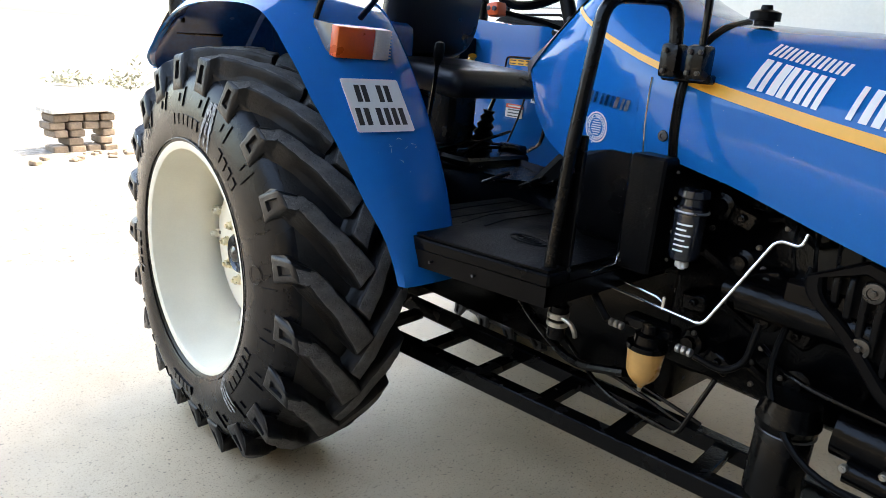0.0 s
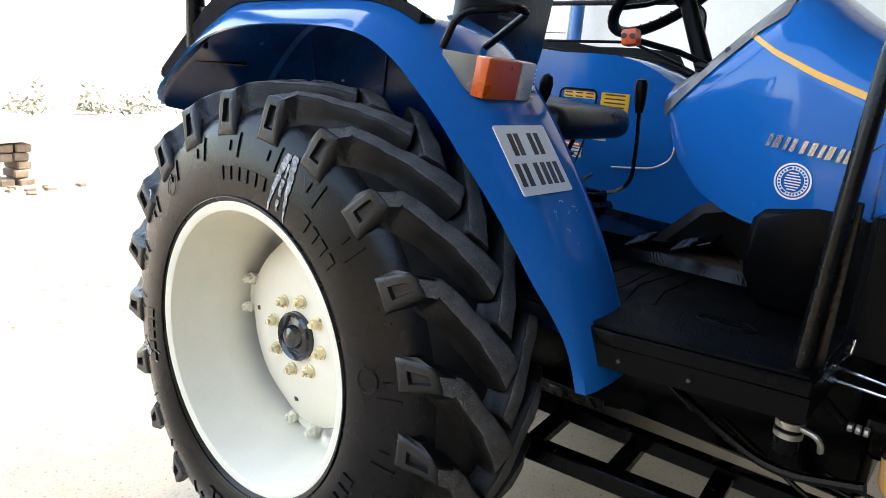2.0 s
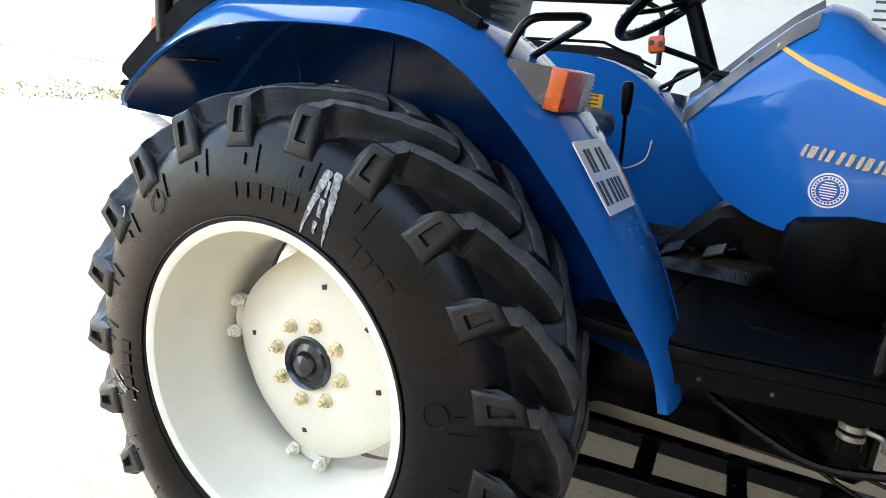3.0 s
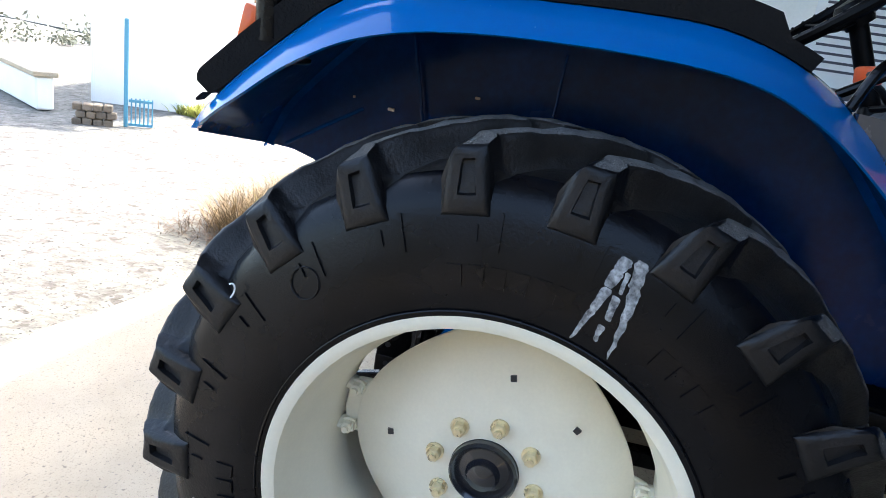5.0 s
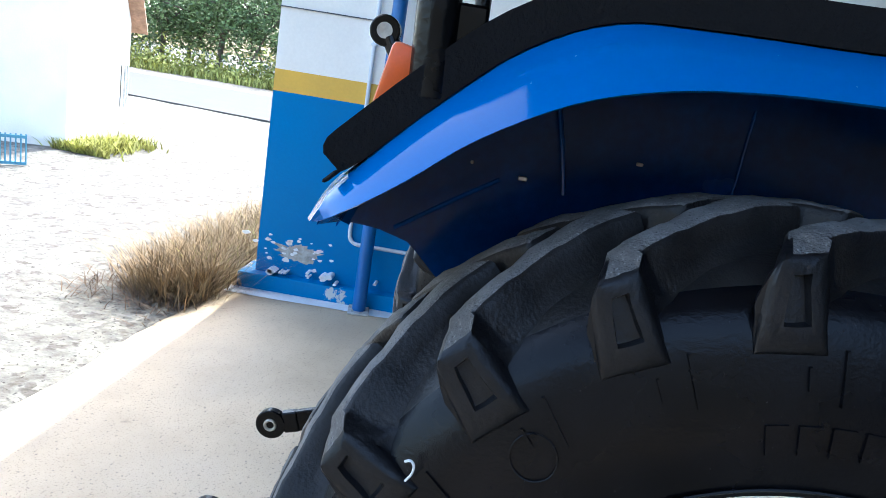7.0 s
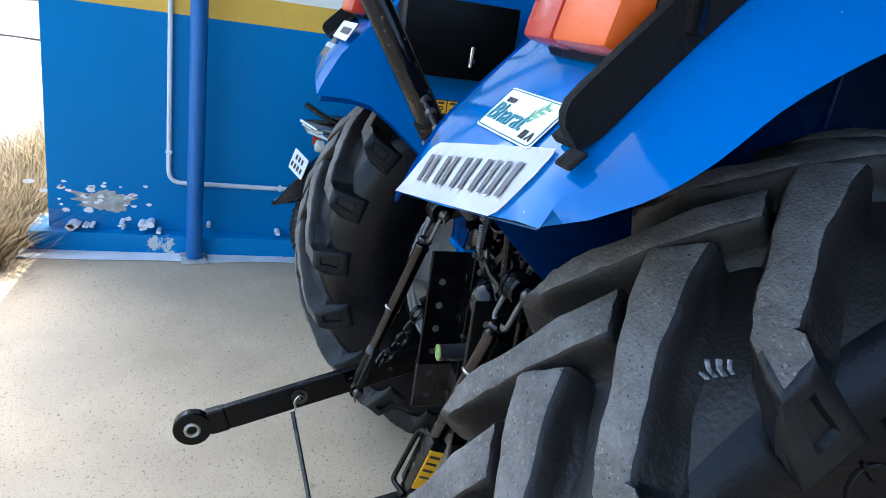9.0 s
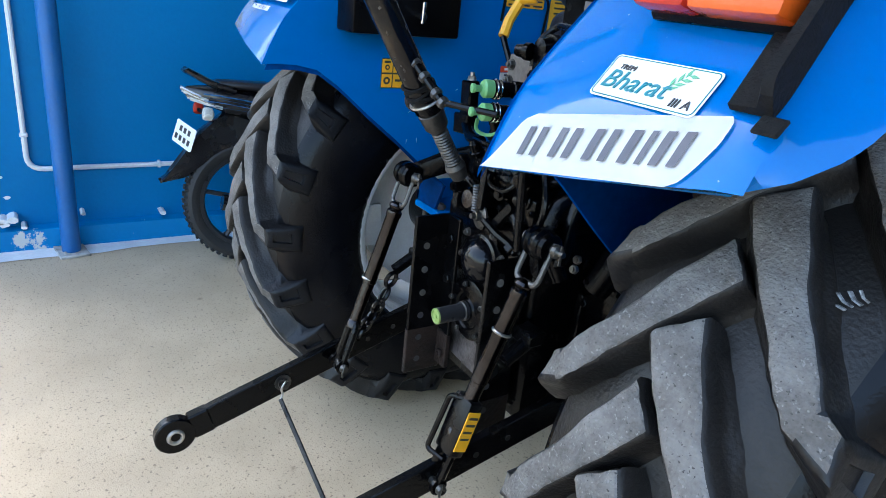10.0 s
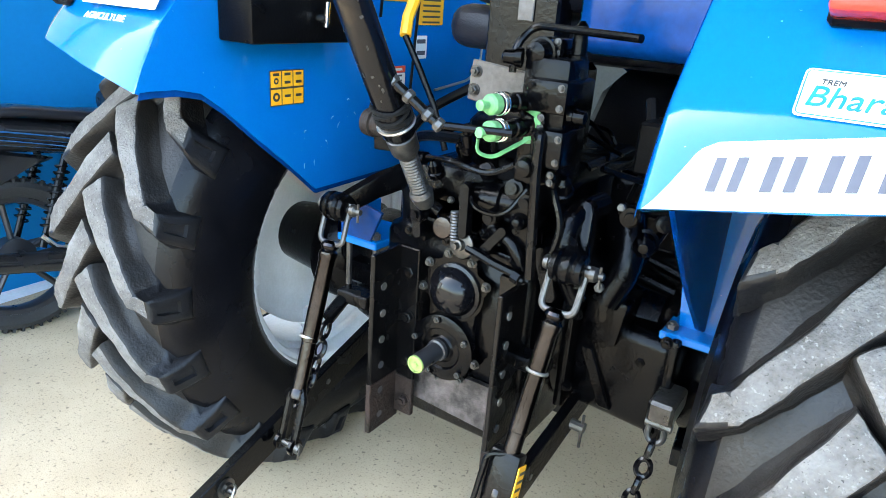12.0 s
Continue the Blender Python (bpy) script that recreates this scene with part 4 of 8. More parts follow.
def build_scuffs(tyre):
    def wall(r, a):
        prof = [(0.392, 0.221), (0.43, 0.226), (0.475, 0.224), (0.51, 0.2165), (0.545, 0.208), (0.574, 0.199), (0.598, 0.186)]
        return settled(V(0.0025 + float(np.interp(r, [p[0] for p in prof], [p[1] for p in prof])), r * math.cos(a), r * math.sin(a))) + V(0.765, 0, AXZ)
    # strokes of smeared paint: (radius, degrees) from and to, width from and to
    strokes = (((0.556, 72.9), (0.506, 73.5), 0.020, 0.017), ((0.562, 70.6), (0.520, 69.6), 0.021, 0.019), ((0.505, 73.3), (0.408, 74.8), 0.017, 0.004), ((0.500, 71.4), (0.462, 70.6), 0.014, 0.010), ((0.452, 70.9), (0.424, 70.3), 0.012, 0.006),
               ((0.524, 69.4), (0.410, 66.1), 0.020, 0.003), ((0.538, 71.6), (0.505, 71.2), 0.008, 0.006),
               ((0.545, 193.0), (0.470, 198.5), 0.014, 0.010), ((0.520, 196.5), (0.440, 202.0), 0.012, 0.006), ((0.500, 193.5), (0.425, 199.0), 0.008, 0.004),
               ((0.400, 312.0), (0.520, 311.0), 0.006, 0.011), ((0.400, 313.5), (0.528, 313.0), 0.005, 0.010), ((0.405, 315.0), (0.515, 315.2), 0.004, 0.009))
    # pale scratches across the tread floor between two bars
    for k, (xa, aa, xb, ab, w_) in enumerate(((0.045, 136.5, 0.075, 136.2, 0.004), (0.070, 134.8, 0.078, 136.2, 0.005), (0.088, 136.0, 0.112, 136.6, 0.006), (0.095, 135.3, 0.116, 136.0, 0.005), (0.104, 134.6, 0.122, 135.4, 0.006), (0.112, 134.0, 0.126, 134.8, 0.004))):
        bm = B()
        q = [V(0.765 + x_, (float(np.interp(x_, [0, 0.07, 0.125, 0.162], [0.641, 0.638, 0.630, 0.617])) + 0.002) * math.cos(radians(a_)), AXZ + (float(np.interp(x_, [0, 0.07, 0.125, 0.162], [0.641, 0.638, 0.630, 0.617])) + 0.002) * math.sin(radians(a_))) for x_, a_ in ((xa, aa), ((xa + xb) / 2, (aa + ab) / 2 + 0.25), (xb, ab))]
        tube(bm, q, w_ * 0.6, 6, flat=0.4)
        part("scratch", bm, M_SCUFF, tyre, "pale scratch on the rubber")
    for k, ((ra, aa), (rb, ab), wa, wb) in enumerate(strokes):
        bm = B()
        n = 22
        L, R = [], []
        for i in range(n + 1):
            f = i / n
            r = ra + (rb - ra) * f
            a = radians(aa + (ab - aa) * f + 0.25 * noise.noise((r * 70, k, 3)))
            w = (wa + (wb - wa) * f) * (1 + 0.35 * noise.noise((r * 160, k * 7, 5))) * (0.6 if i in (0, n) else 1) / r
            L.append(bm.verts.new(wall(r, a - w / 2)))
            R.append(bm.verts.new(wall(r, a + w / 2)))
        for i in range(n):
            bm.faces.new((L[i], R[i], R[i + 1], L[i + 1]))
        part("paint_scuff", bm, M_SCUFF, tyre, "smeared white paint mark")
    # a curl of white thread stuck on the sidewall
    bm = B()
    tube(bm, [(0.978, -0.478, 0.966), (0.979, -0.471, 0.977), (0.979, -0.470, 0.988), (0.978, -0.475, 0.994), (0.977, -0.482, 0.990)], 0.0016, 6, rad=0.008)
    part("thread_curl", bm, M_DECALWHITE, tyre, "curl of white thread")
    # raised moulding on the sidewall: plain blocks where the maker's lettering is, and thin ribs
    def block(a0, a1, ra, rb, name="moulded_block", h=0.0016):
        bm = B()
        n = 3
        def f(u, v):
            return wall(v, u) + V(h, 0, 0)
        patch(bm, f, radians(a0), radians(a1), ra, rb, n, 3)
        top = list(bm.faces)
        ext = bmesh.ops.extrude_face_region(bm, geom=top)
        for v in [g for g in ext["geom"] if isinstance(g, bmesh.types.BMVert)]:
            v.co.x -= 0.006
        part(name, bm, M_RUBBER, tyre)
    for start, cnt, step in ((101, 6, -4.3), (58, 4, -4.5), (200, 5, -4.2), (340, 6, -4.2), (275, 5, -4.2)):
        for k in range(cnt):
            a = start + k * step
            block(a - 1.5, a + 1.5, 0.444, 0.478, h=0.0009)
    for i in range(NLUG):
        a = 8 + (i + 0.5) * 360 / NLUG + 8
        block(a - 0.18, a + 0.18, 0.500, 0.560, "moulded_rib")
        block(a + 4 - 0.15, a + 4 + 0.15, 0.515, 0.540, "moulded_rib")
    for ring in (0.400,):
        bm = B()
        pts = [wall(ring, 2 * math.pi * i / 96) for i in range(96)]
        tube(bm, pts, 0.0022, 6, closed=True)
        part("moulded_ring", bm, M_RUBBER, tyre)
    for ca, cr in ((132, 0.506), (11.5, 0.478)):
        bm = B()
        c = wall(cr, radians(ca))
        pts = []
        for i in range(28):
            t = 2 * math.pi * i / 28
            y, z = c.y + 0.027 * math.cos(t), c.z + 0.027 * math.sin(t)
            r, a = math.hypot(y, z - AXZ), math.atan2(z - AXZ, y)
            pts.append(wall(r, a))
        tube(bm, pts, 0.0011, 6, closed=True)
        part("moulded_roundel", bm, M_RUBBER, tyre)


tyre_r = build_tyre(1, 9.2)
tyre_l = build_tyre(-1, 3.0)
rim_r = build_rim(1, M_CREAM, "cream painted steel wheel rim with deep dish")
rim_l = build_rim(-1, M_SILVER, "silver grey painted inner side of the wheel rim")
build_scuffs(tyre_r)


# ---- fenders ----
SHEET = [(0.87, 0.80), (0.843, 0.893), (0.78, 1.033), (0.694, 1.171), (0.606, 1.288), (0.518, 1.384), (0.437, 1.45), (0.35, 1.500), (0.235, 1.534), (0.10, 1.541), (-0.05, 1.539),
         (-0.20, 1.537), (-0.32, 1.528), (-0.425, 1.480), (-0.52, 1.398), (-0.60, 1.315), (-0.652, 1.250), (-0.695, 1.156)]
LIP = [(0.845, 0.80), (0.815, 0.905), (0.735, 1.03), (0.655, 1.148), (0.555, 1.272), (0.44, 1.375), (0.36, 1.425), (0.29, 1.452), (0.20, 1.466), (0.08, 1.471), (-0.05, 1.470),
       (-0.16, 1.464), (-0.26, 1.450), (-0.36, 1.420), (-0.46, 1.364), (-0.535, 1.304), (-0.592, 1.262), (-0.648, 1.224)]


def smooth_line(pts, sub=4):
    pts = [Vector((*p, 0)) for p in pts]
    out = []
    for i in range(len(pts) - 1):
        p0, p1, p2, p3 = pts[max(i - 1, 0)], pts[i], pts[i + 1], pts[min(i + 2, len(pts) - 1)]
        for k in range(sub):
            t = k / sub
            out.append(0.5 * (2 * p1 + (p2 - p0) * t + (2 * p0 - 5 * p1 + 4 * p2 - p3) * t * t + (3 * p1 - p0 - 3 * p2 + p3) * t ** 3))
    return [(p.x, p.y) for p in out + [pts[-1]]]


SH, LP = smooth_line(SHEET), smooth_line(LIP)
NS = len(SH)


def fender_x(i):
    """Outer edge of the top sheet and of the lip at sample i (front foot is 0)."""
    y, ly = SH[i][0], LP[i][0]
    xs = float(np.interp(y, [-0.70, -0.63, -0.54, -0.48, -0.40, 0.30, 0.50, 0.70, 0.88], [0.843, 0.838, 0.819, 0.806, 0.800, 0.800, 0.797, 0.785, 0.768]))
    xl = float(np.interp(ly, [-0.66, -0.648, -0.625, -0.59, -0.57, -0.54, -0.48, -0.20, 0.20, 0.45, 0.58, 0.64, 0.70, 0.755, 0.826, 0.845], [0.824, 0.845, 0.874, 0.896, 0.902, 0.904, 0.897, 0.886, 0.888, 0.905, 0.898, 0.876, 0.856, 0.838, 0.803, 0.788]))
    return xs, xl


def sheet_at(x, i, lift=0.0):
    """A point of the top sheet at sample i; towards the rear the sheet ends higher on its outer side."""
    t = i / (NS - 1)
    k = i - 2.6 * min(max((x - 0.475) / 0.32, 0), 1.2) * max(0, (t - 0.8) / 0.2)
    a = min(max(int(k), 0), NS - 2)
    f = k - a
    (y0, z0), (y1, z1) = SH[a], SH[a + 1]
    y, z = y0 + (y1 - y0) * f, z0 + (z1 - z0) * f
    j0, j1 = max(a - 1, 0), min(a + 2, NS - 1)
    ty, tz = SH[j1][0] - SH[j0][0], SH[j1][1] - SH[j0][1]
    ln = math.hypot(ty, tz)
    return V(x, y + lift * tz / ln, z - lift * ty / ln)


def rear_sheet(x, z, lift):
    """The point of the rear slope at height z, raised by lift."""
    zs = [p[1] for p in SH[48:]][::-1]
    ys = [p[0] for p in SH[48:]][::-1]
    y = float(np.interp(z, zs, ys))
    y2 = float(np.interp(z + 0.01, zs, ys))
    n = V(0, -0.01, y2 - y).normalized()
    return V(x, y, z) + n * lift


def build_fender(side):
    def low(y):
        """The far mudguard sits a little lower towards the front."""
        return 0.036 * min(max((y + 0.35) / 0.3, 0), 1) if side < 0 else 0.0

    def S(x, y, z):
        return V(side * x, y, z - low(y))
    bm = B()
    rings = []
    for i in range(NS):
        (y, z), (ly, lz) = SH[i], LP[i]
        xs, xl = fender_x(i)
        j0, j1 = max(i - 1, 0), min(i + 1, NS - 1)
        ty, tz = SH[j1][0] - SH[j0][0], SH[j1][1] - SH[j0][1]
        ln = math.hypot(ty, tz)
        ny, nz = tz / ln, -ty / ln   # outward normal of the sheet
        tt = i / (NS - 1)
        xin = float(np.interp(tt, [0, 0.15, 0.3, 0.5, 0.7, 1], [0.608, 0.578, 0.552, 0.50, 0.485, 0.487]))
        mid_y, mid_z = y * 0.62 + ly * 0.38, z * 0.62 + lz * 0.38
        th = 0.004
        def P(x, lift):
            p = sheet_at(x, i, lift)
            return S(p.x, p.y, p.z)
        e = sheet_at(xs + 0.006, i, -0.008)
        mid_y, mid_z = e.y * 0.55 + ly * 0.45, e.z * 0.55 + lz * 0.45
        rings.append([P(xin, -0.024), P(xin, -0.006), P(xin + 0.02, 0), P((xin + xs) / 2, 0.003), P(xs - 0.02, 0), P(xs + 0.006, -0.008),
                      S(xs * 0.45 + xl * 0.55, mid_y, mid_z), S(xl - 0.003, ly, lz), S(xl - 0.012, ly - ny * 0.002, lz - nz * 0.002),
                      S(xs * 0.5 + xl * 0.5 - 0.008, mid_y - ny * 0.004, mid_z - nz * 0.004), P(xs - 0.01, -0.016), P(xin + 0.02, -0.01), P(xin + 0.006, -0.024)])
    under = loft(bm, rings)
    # wheel-side faces get the darker blue that stands in for shade
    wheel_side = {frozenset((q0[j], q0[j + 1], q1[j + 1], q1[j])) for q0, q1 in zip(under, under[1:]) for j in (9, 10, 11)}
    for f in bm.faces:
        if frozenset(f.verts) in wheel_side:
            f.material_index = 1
    fender = part("rear_fender", bm, [M_BLUE, M_SHADEBLUE], tractor, "glossy blue rear mudguard, dusty and slightly scratched", 28)
    # inner side panel
    bm = B()
    foot = [(-0.690, 1.156), (-0.62, 1.152), (-0.56, 1.136), (-0.464, 1.045), (-0.367, 0.958), (-0.30, 0.902), (-0.20, 0.815), (-0.15, 0.785), (0.0, 0.785), (0.05, 0.895), (0.10, 0.895), (0.30, 0.86), (0.62, 0.83), (0.885, 0.80)] if side > 0 else [(-0.665, 1.158), (-0.609, 1.157), (-0.554, 1.146), (-0.497, 1.108), (-0.40, 1.027), (-0.317, 0.962), (-0.23, 0.888), (0.10, 0.895), (0.30, 0.86), (0.62, 0.83), (0.885, 0.80)]
    upper = [(SH[i][0], SH[i][1] - low(SH[i][0])) for i in range(0, NS - 2, 3)]
    poly = upper + [SH[-1]] + foot[:-1]
    if side > 0:
        # the near panel follows the inner edge of the top sheet
        ly_, lz_ = [p[0] for p in foot], [p[1] for p in foot]
        # the second sheet paints the wheel side's shade as a darker blue
        for nm, mat, off, lb in (("inner_panel", M_BLUE, -0.002, ""), ("shade_side", M_SHADEBLUE, 0.006, "wheel side of the blue panel, shade put into a darker colour")):
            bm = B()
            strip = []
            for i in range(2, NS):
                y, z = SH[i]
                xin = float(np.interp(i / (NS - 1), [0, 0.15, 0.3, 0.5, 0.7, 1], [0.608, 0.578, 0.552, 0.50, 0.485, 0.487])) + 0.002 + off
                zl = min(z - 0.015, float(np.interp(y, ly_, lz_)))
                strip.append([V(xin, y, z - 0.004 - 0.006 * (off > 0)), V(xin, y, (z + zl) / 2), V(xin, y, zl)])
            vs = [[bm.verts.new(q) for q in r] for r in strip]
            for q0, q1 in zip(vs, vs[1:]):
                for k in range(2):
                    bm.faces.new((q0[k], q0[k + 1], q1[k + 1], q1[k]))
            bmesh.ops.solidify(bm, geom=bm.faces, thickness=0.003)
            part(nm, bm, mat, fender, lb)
    else:
        slab(bm, [(y * 1.004, z + 0.002) for y, z in poly], "x", side * 0.480, side * 0.4862)
        part("inner_panel", bm, M_BLUE, fender)
        # far panel: its wheel side is a sheet with shade painted in
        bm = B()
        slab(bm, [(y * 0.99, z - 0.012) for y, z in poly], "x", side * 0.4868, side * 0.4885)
        part("shade_side", bm, M_SHADEBLUE, fender, "wheel side of the blue panel, shade put into a darker colour")
    # bracket that carries the fender on the axle, with a flange and bolts
    xi, xo, ya, yb, zf, zt = (0.425, 0.56, -0.19, -0.02, 0.775, 1.10) if side > 0 else (0.20, 0.315, -0.335, -0.19, 0.835, 0.915)
    yw = ya + 0.05 if side > 0 else ya + 0.004
    bm = B()
    slab(bm, [(side * (xi + 0.025), zf), (side * (xi - 0.01), zt), (side * xo, zt + 0.02), (side * xo, zf)], "y", yw, yw + 0.008)
    # far bracket is blue too; its shade is painted by the darker copy
    br = part("mounting_bracket", bm, M_BLUE if side > 0 else M_SHADEBLUE, fender)
    bm = B()
    slab(bm, [(yw, zt - 0.02), (yb, zt - 0.02), (yb, zf), (yw, zf)], "x", side * (xo - 0.01), side * xo)
    part("rib", bm, M_BLUE, br)
    bm = B()
    box(bm, (side * (xi + xo) / 2, (ya + yb) / 2, zf), (xo - xi, yb - ya, 0.018), bev=0.003)
    part("flange", bm, M_BLUE, br)
    for x, y in ((xi + 0.018, ya + 0.022), (xo - 0.02, ya + 0.022)):
        bm = B()
        cyl(bm, (side * x, y, zf - 0.12), (side * x, y, zf + 0.024), 0.007, n=10)
        hexnut(bm, (side * x, y, zf + 0.009), (0, 0, 1), 0.012, 0.012)
        part("stud", bm, M_FORK, br)
    # rubber strip along the crest and down the back
    bm = B()
    rings = []
    i0, i1 = 27, NS - 6
    path = [(SH[i], (SH[i + 1][0] - SH[i - 1][0], SH[i + 1][1] - SH[i - 1][1])) for i in range(i0, i1 + 1) if SH[i][0] > -0.55]
    (y0, z0) = path[-1][0]
    path += [((y0 - 0.70 * s_, z0 - 0.714 * s_), (-0.70, -0.714)) for s_ in (0.02, 0.045, 0.07, 0.09, 0.106, 0.116, 0.122)]
    for k, ((y, z), (ty, tz)) in enumerate(path):
        xs = float(np.interp(y, [-0.64, -0.54, -0.48, -0.40], [0.842, 0.821, 0.808, 0.803]))
        ln = math.hypot(ty, tz)
        ny, nz = tz / ln, -ty / ln
        end = max(0, k - len(path) + 4)
        h = (0.046 if k > 2 else 0.02) - (0, 0.001, 0.006, 0.014)[end]
        xi = xs - 0.046
        rings.append([S(x, y + ny * q, z + nz * q) for x, q in ((xi, 0.002), (xs, -0.004 + 0.002 * end), (xs + 0.008, h), (xs - 0.004, h + 0.001), (xs - 0.014, 0.013), (xi, 0.010))])
    loft(bm, rings)
    part("rubber_strip", bm, M_ROUGHRUB, fender, "thick black rubber strip along the mudguard edge")
    # front lamp: a tapered grey body, orange lens and ribbed clear lens
    bm = B()
    rows = ((0.452, 0.786, 0.812, 1.402, 1.436), (0.500, 0.772, 0.816, 1.372, 1.432), (0.545, 0.650, 0.815, 1.350, 1.427))
    loft(bm, [[S(xa, y, za), S(xb, y, za), S(xb, y, zb), S(xa, y, zb)] for y, xa, xb, za, zb in rows])
    lamp = part("front_lamp", bm, M_HOUSING, fender, "indicator lamp with orange and clear lenses")
    for nm, xc, w, mat, lb in (("orange_lens", 0.7565, 0.118, M_LENSO, "orange lens"), ("clear_lens", 0.670, 0.052, M_LENSC, "clear ribbed lens")):
        bm = B()
        box(bm, (side * xc, 0.556, 1.386 - low(0.55)), (w, 0.036, 0.080), (-8, 0, 0), bev=0.005, seg=2)
        part(nm, bm, mat, lamp, lb)
    for k in range(9):
        bm = B()
        box(bm, (side * 0.667, 0.5755, 1.352 + 0.0085 * k - low(0.55)), (0.046, 0.003, 0.003), (-8, 0, 0))
        part("lens_rib", bm, M_LENSC, lamp)
    # rear lamp: orange and red
    bm = B()
    box(bm, (side * 0.710, -0.545, 1.403), (0.190, 0.04, 0.088), (-12, 0, 0), bev=0.006)
    lamp = part("rear_lamp", bm, M_PLASTIC, fender, "tail lamp with orange and red lenses in a dark housing")
    for nm, xc, w, mat in (("orange_lens", 0.748, 0.112, M_LENSO), ("red_lens", 0.653, 0.074, M_LENSR)):
        bm = B()
        box(bm, (side * xc, -0.576, 1.416), (w, 0.045, 0.088), (-12, 0, 0), bev=0.008, seg=2)
        part(nm, bm, mat, lamp)
    # upright black post of the frame on the mudguard
    bm = B()
    tube(bm, [(side * 0.795, -0.535, 1.40), (side * 0.795, -0.545, 1.70), (side * 0.79, -0.56, 2.42)], 0.0285, 20)
    box(bm, (side * 0.795, -0.50, 1.46), (0.012, 0.05, 0.12), bev=0.004)
    part("frame_post", bm, M_BLACK, tractor, "upright black steel post on the mudguard")
    # number plates, lettered with plain bars
    o = S(0.736, 0.651, 1.231)
    ux, uy = (V(-1, 0, 0) * side, V(0, -0.603, 0.798))
    n = V(0, 0.798, 0.603)
    if side < 0:
        ux = -ux
    ux = V(-1, 0, 0)
    o = o + n * 0.004
    bm = B()
    plate_on(bm, o, ux, uy, rrect(0.184, 0.156, 0.006), 0.002)
    np_ = part("number_plate", bm, M_WHITE, fender, "small white number plate sticker with two dark rows")
    for row, cells in ((0.034, (-0.052, -0.03, 0.018, 0.043)), (-0.034, (-0.072, -0.046, -0.008, 0.018, 0.042, 0.066))):
        for c in cells:
            bm = B()
            plate_on(bm, o + n * 0.002, ux, uy, [(c - 0.008, row - 0.025), (c + 0.008, row - 0.025), (c + 0.010, row + 0.025), (c - 0.006, row + 0.025)], 0.0006)
            part("bar", bm, M_INK, np_)
    # rear plate sticker (white, follows the lower edge)
    if side > 0:
        def lo(x):
            return 1.155 + 0.185 * (x - 0.48)

        def hi(x):
            return 1.238 + 0.185 * (x - 0.555)

        def on_plate(x, v, lift):
            return rear_sheet(x, lo(x) + (hi(x) - lo(x)) * v, lift)
        bm = B()
        L = []
        for k in range(13):
            v = k / 12
            xa = 0.494 + 0.046 * v ** 0.8 + 0.014 * max(0, (v - 0.85) / 0.15) ** 2
            xb = 0.775 + 0.032 * min(1, v * 1.6) ** 0.5 - 0.006 * max(0, (v - 0.9) / 0.1)
            L.append([on_plate(xa + (xb - xa) * j / 24, v, 0.0042) for j in range(25)])
        vs = [[bm.verts.new(p) for p in r] for r in L]
        for q0, q1 in zip(vs, vs[1:]):
            for j in range(24):
                bm.faces.new((q0[j], q0[j + 1], q1[j + 1], q1[j]))
        bmesh.ops.solidify(bm, geom=bm.faces, thickness=0.0008)
        rp = part("rear_number_plate", bm, M_WHITE, fender, "long white rear number plate sticker with grey bars")
        for c, w in ((0.560, 0.014), (0.581, 0.014), (0.612, 0.015), (0.633, 0.015), (0.664, 0.016), (0.686, 0.014), (0.713, 0.016), (0.733, 0.010), (0.752, 0.015), (0.773, 0.015)):
            bm = B()
            patch(bm, lambda u, v: on_plate(c + (u - 0.5) * w * 0.72 + 0.006 * (v - 0.5), v, 0.0064), 0, 1, 0.27, 0.76, 2, 4)
            part("bar", bm, M_GREYINK, rp)
        # emission label
        ux = V(1, 0, 0)
        c2 = rear_sheet(0.687, 1.295, 0.004)
        up2 = (rear_sheet(0.667, 1.325, 0) - rear_sheet(0.667, 1.278, 0)).normalized()
        n2 = ux.cross(up2).normalized()
        bm = B()
        plate_on(bm, c2, ux, up2, rrect(0.150, 0.060, 0.006), 0.001)
        st = part("emission_label", bm, M_WHITE, fender, "white emission label with teal lettering and leaves")
        bm = B()
        ring = [c2 + n2 * 0.0015 + ux * a + up2 * b for a, b in rrect(0.145, 0.055, 0.005)]
        tube(bm, ring, 0.0007, 4, closed=True)
        part("border", bm, M_TEAL, st)
        lettering("word_bharat", "Bharat", 0.036, c2 + n2 * 0.0022 - ux * 0.068 - up2 * 0.017, ux, up2, M_TEAL, st, 0.2)
        lettering("word_trem", "TREM", 0.0095, c2 + n2 * 0.0022 - ux * 0.058 + up2 * 0.010, ux, up2, M_INK, st, 0.15)
        lettering("word_stage", "III A", 0.016, c2 + n2 * 0.0022 + ux * 0.038 - up2 * 0.023, ux, up2, M_INK, st, 0.1)
        for k in range(7):
            a = radians(60 + (38 if k % 2 else -38) - 4 * k)
            b0 = c2 + n2 * 0.0022 + ux * (0.022 + 0.0026 * k) + up2 * (-0.004 + 0.0036 * k)
            d = ux * math.cos(a) + up2 * math.sin(a)
            s_ = up2 * math.cos(a) - ux * math.sin(a)
            leaf = (b0, b0 + d * 0.006 + s_ * 0.0022, b0 + d * 0.014, b0 + d * 0.006 - s_ * 0.0022)
            bm = B()
            loft(bm, [leaf, [p + n2 * 0.0005 for p in leaf]])
            part("leaf_print", bm, M_GREENINK, st)
        # mounting tab of the strip
        bm = B()
        box(bm, (0.844, -0.637, 1.2855), (0.028, 0.005, 0.022), (-45, 0, 0), bev=0.002)
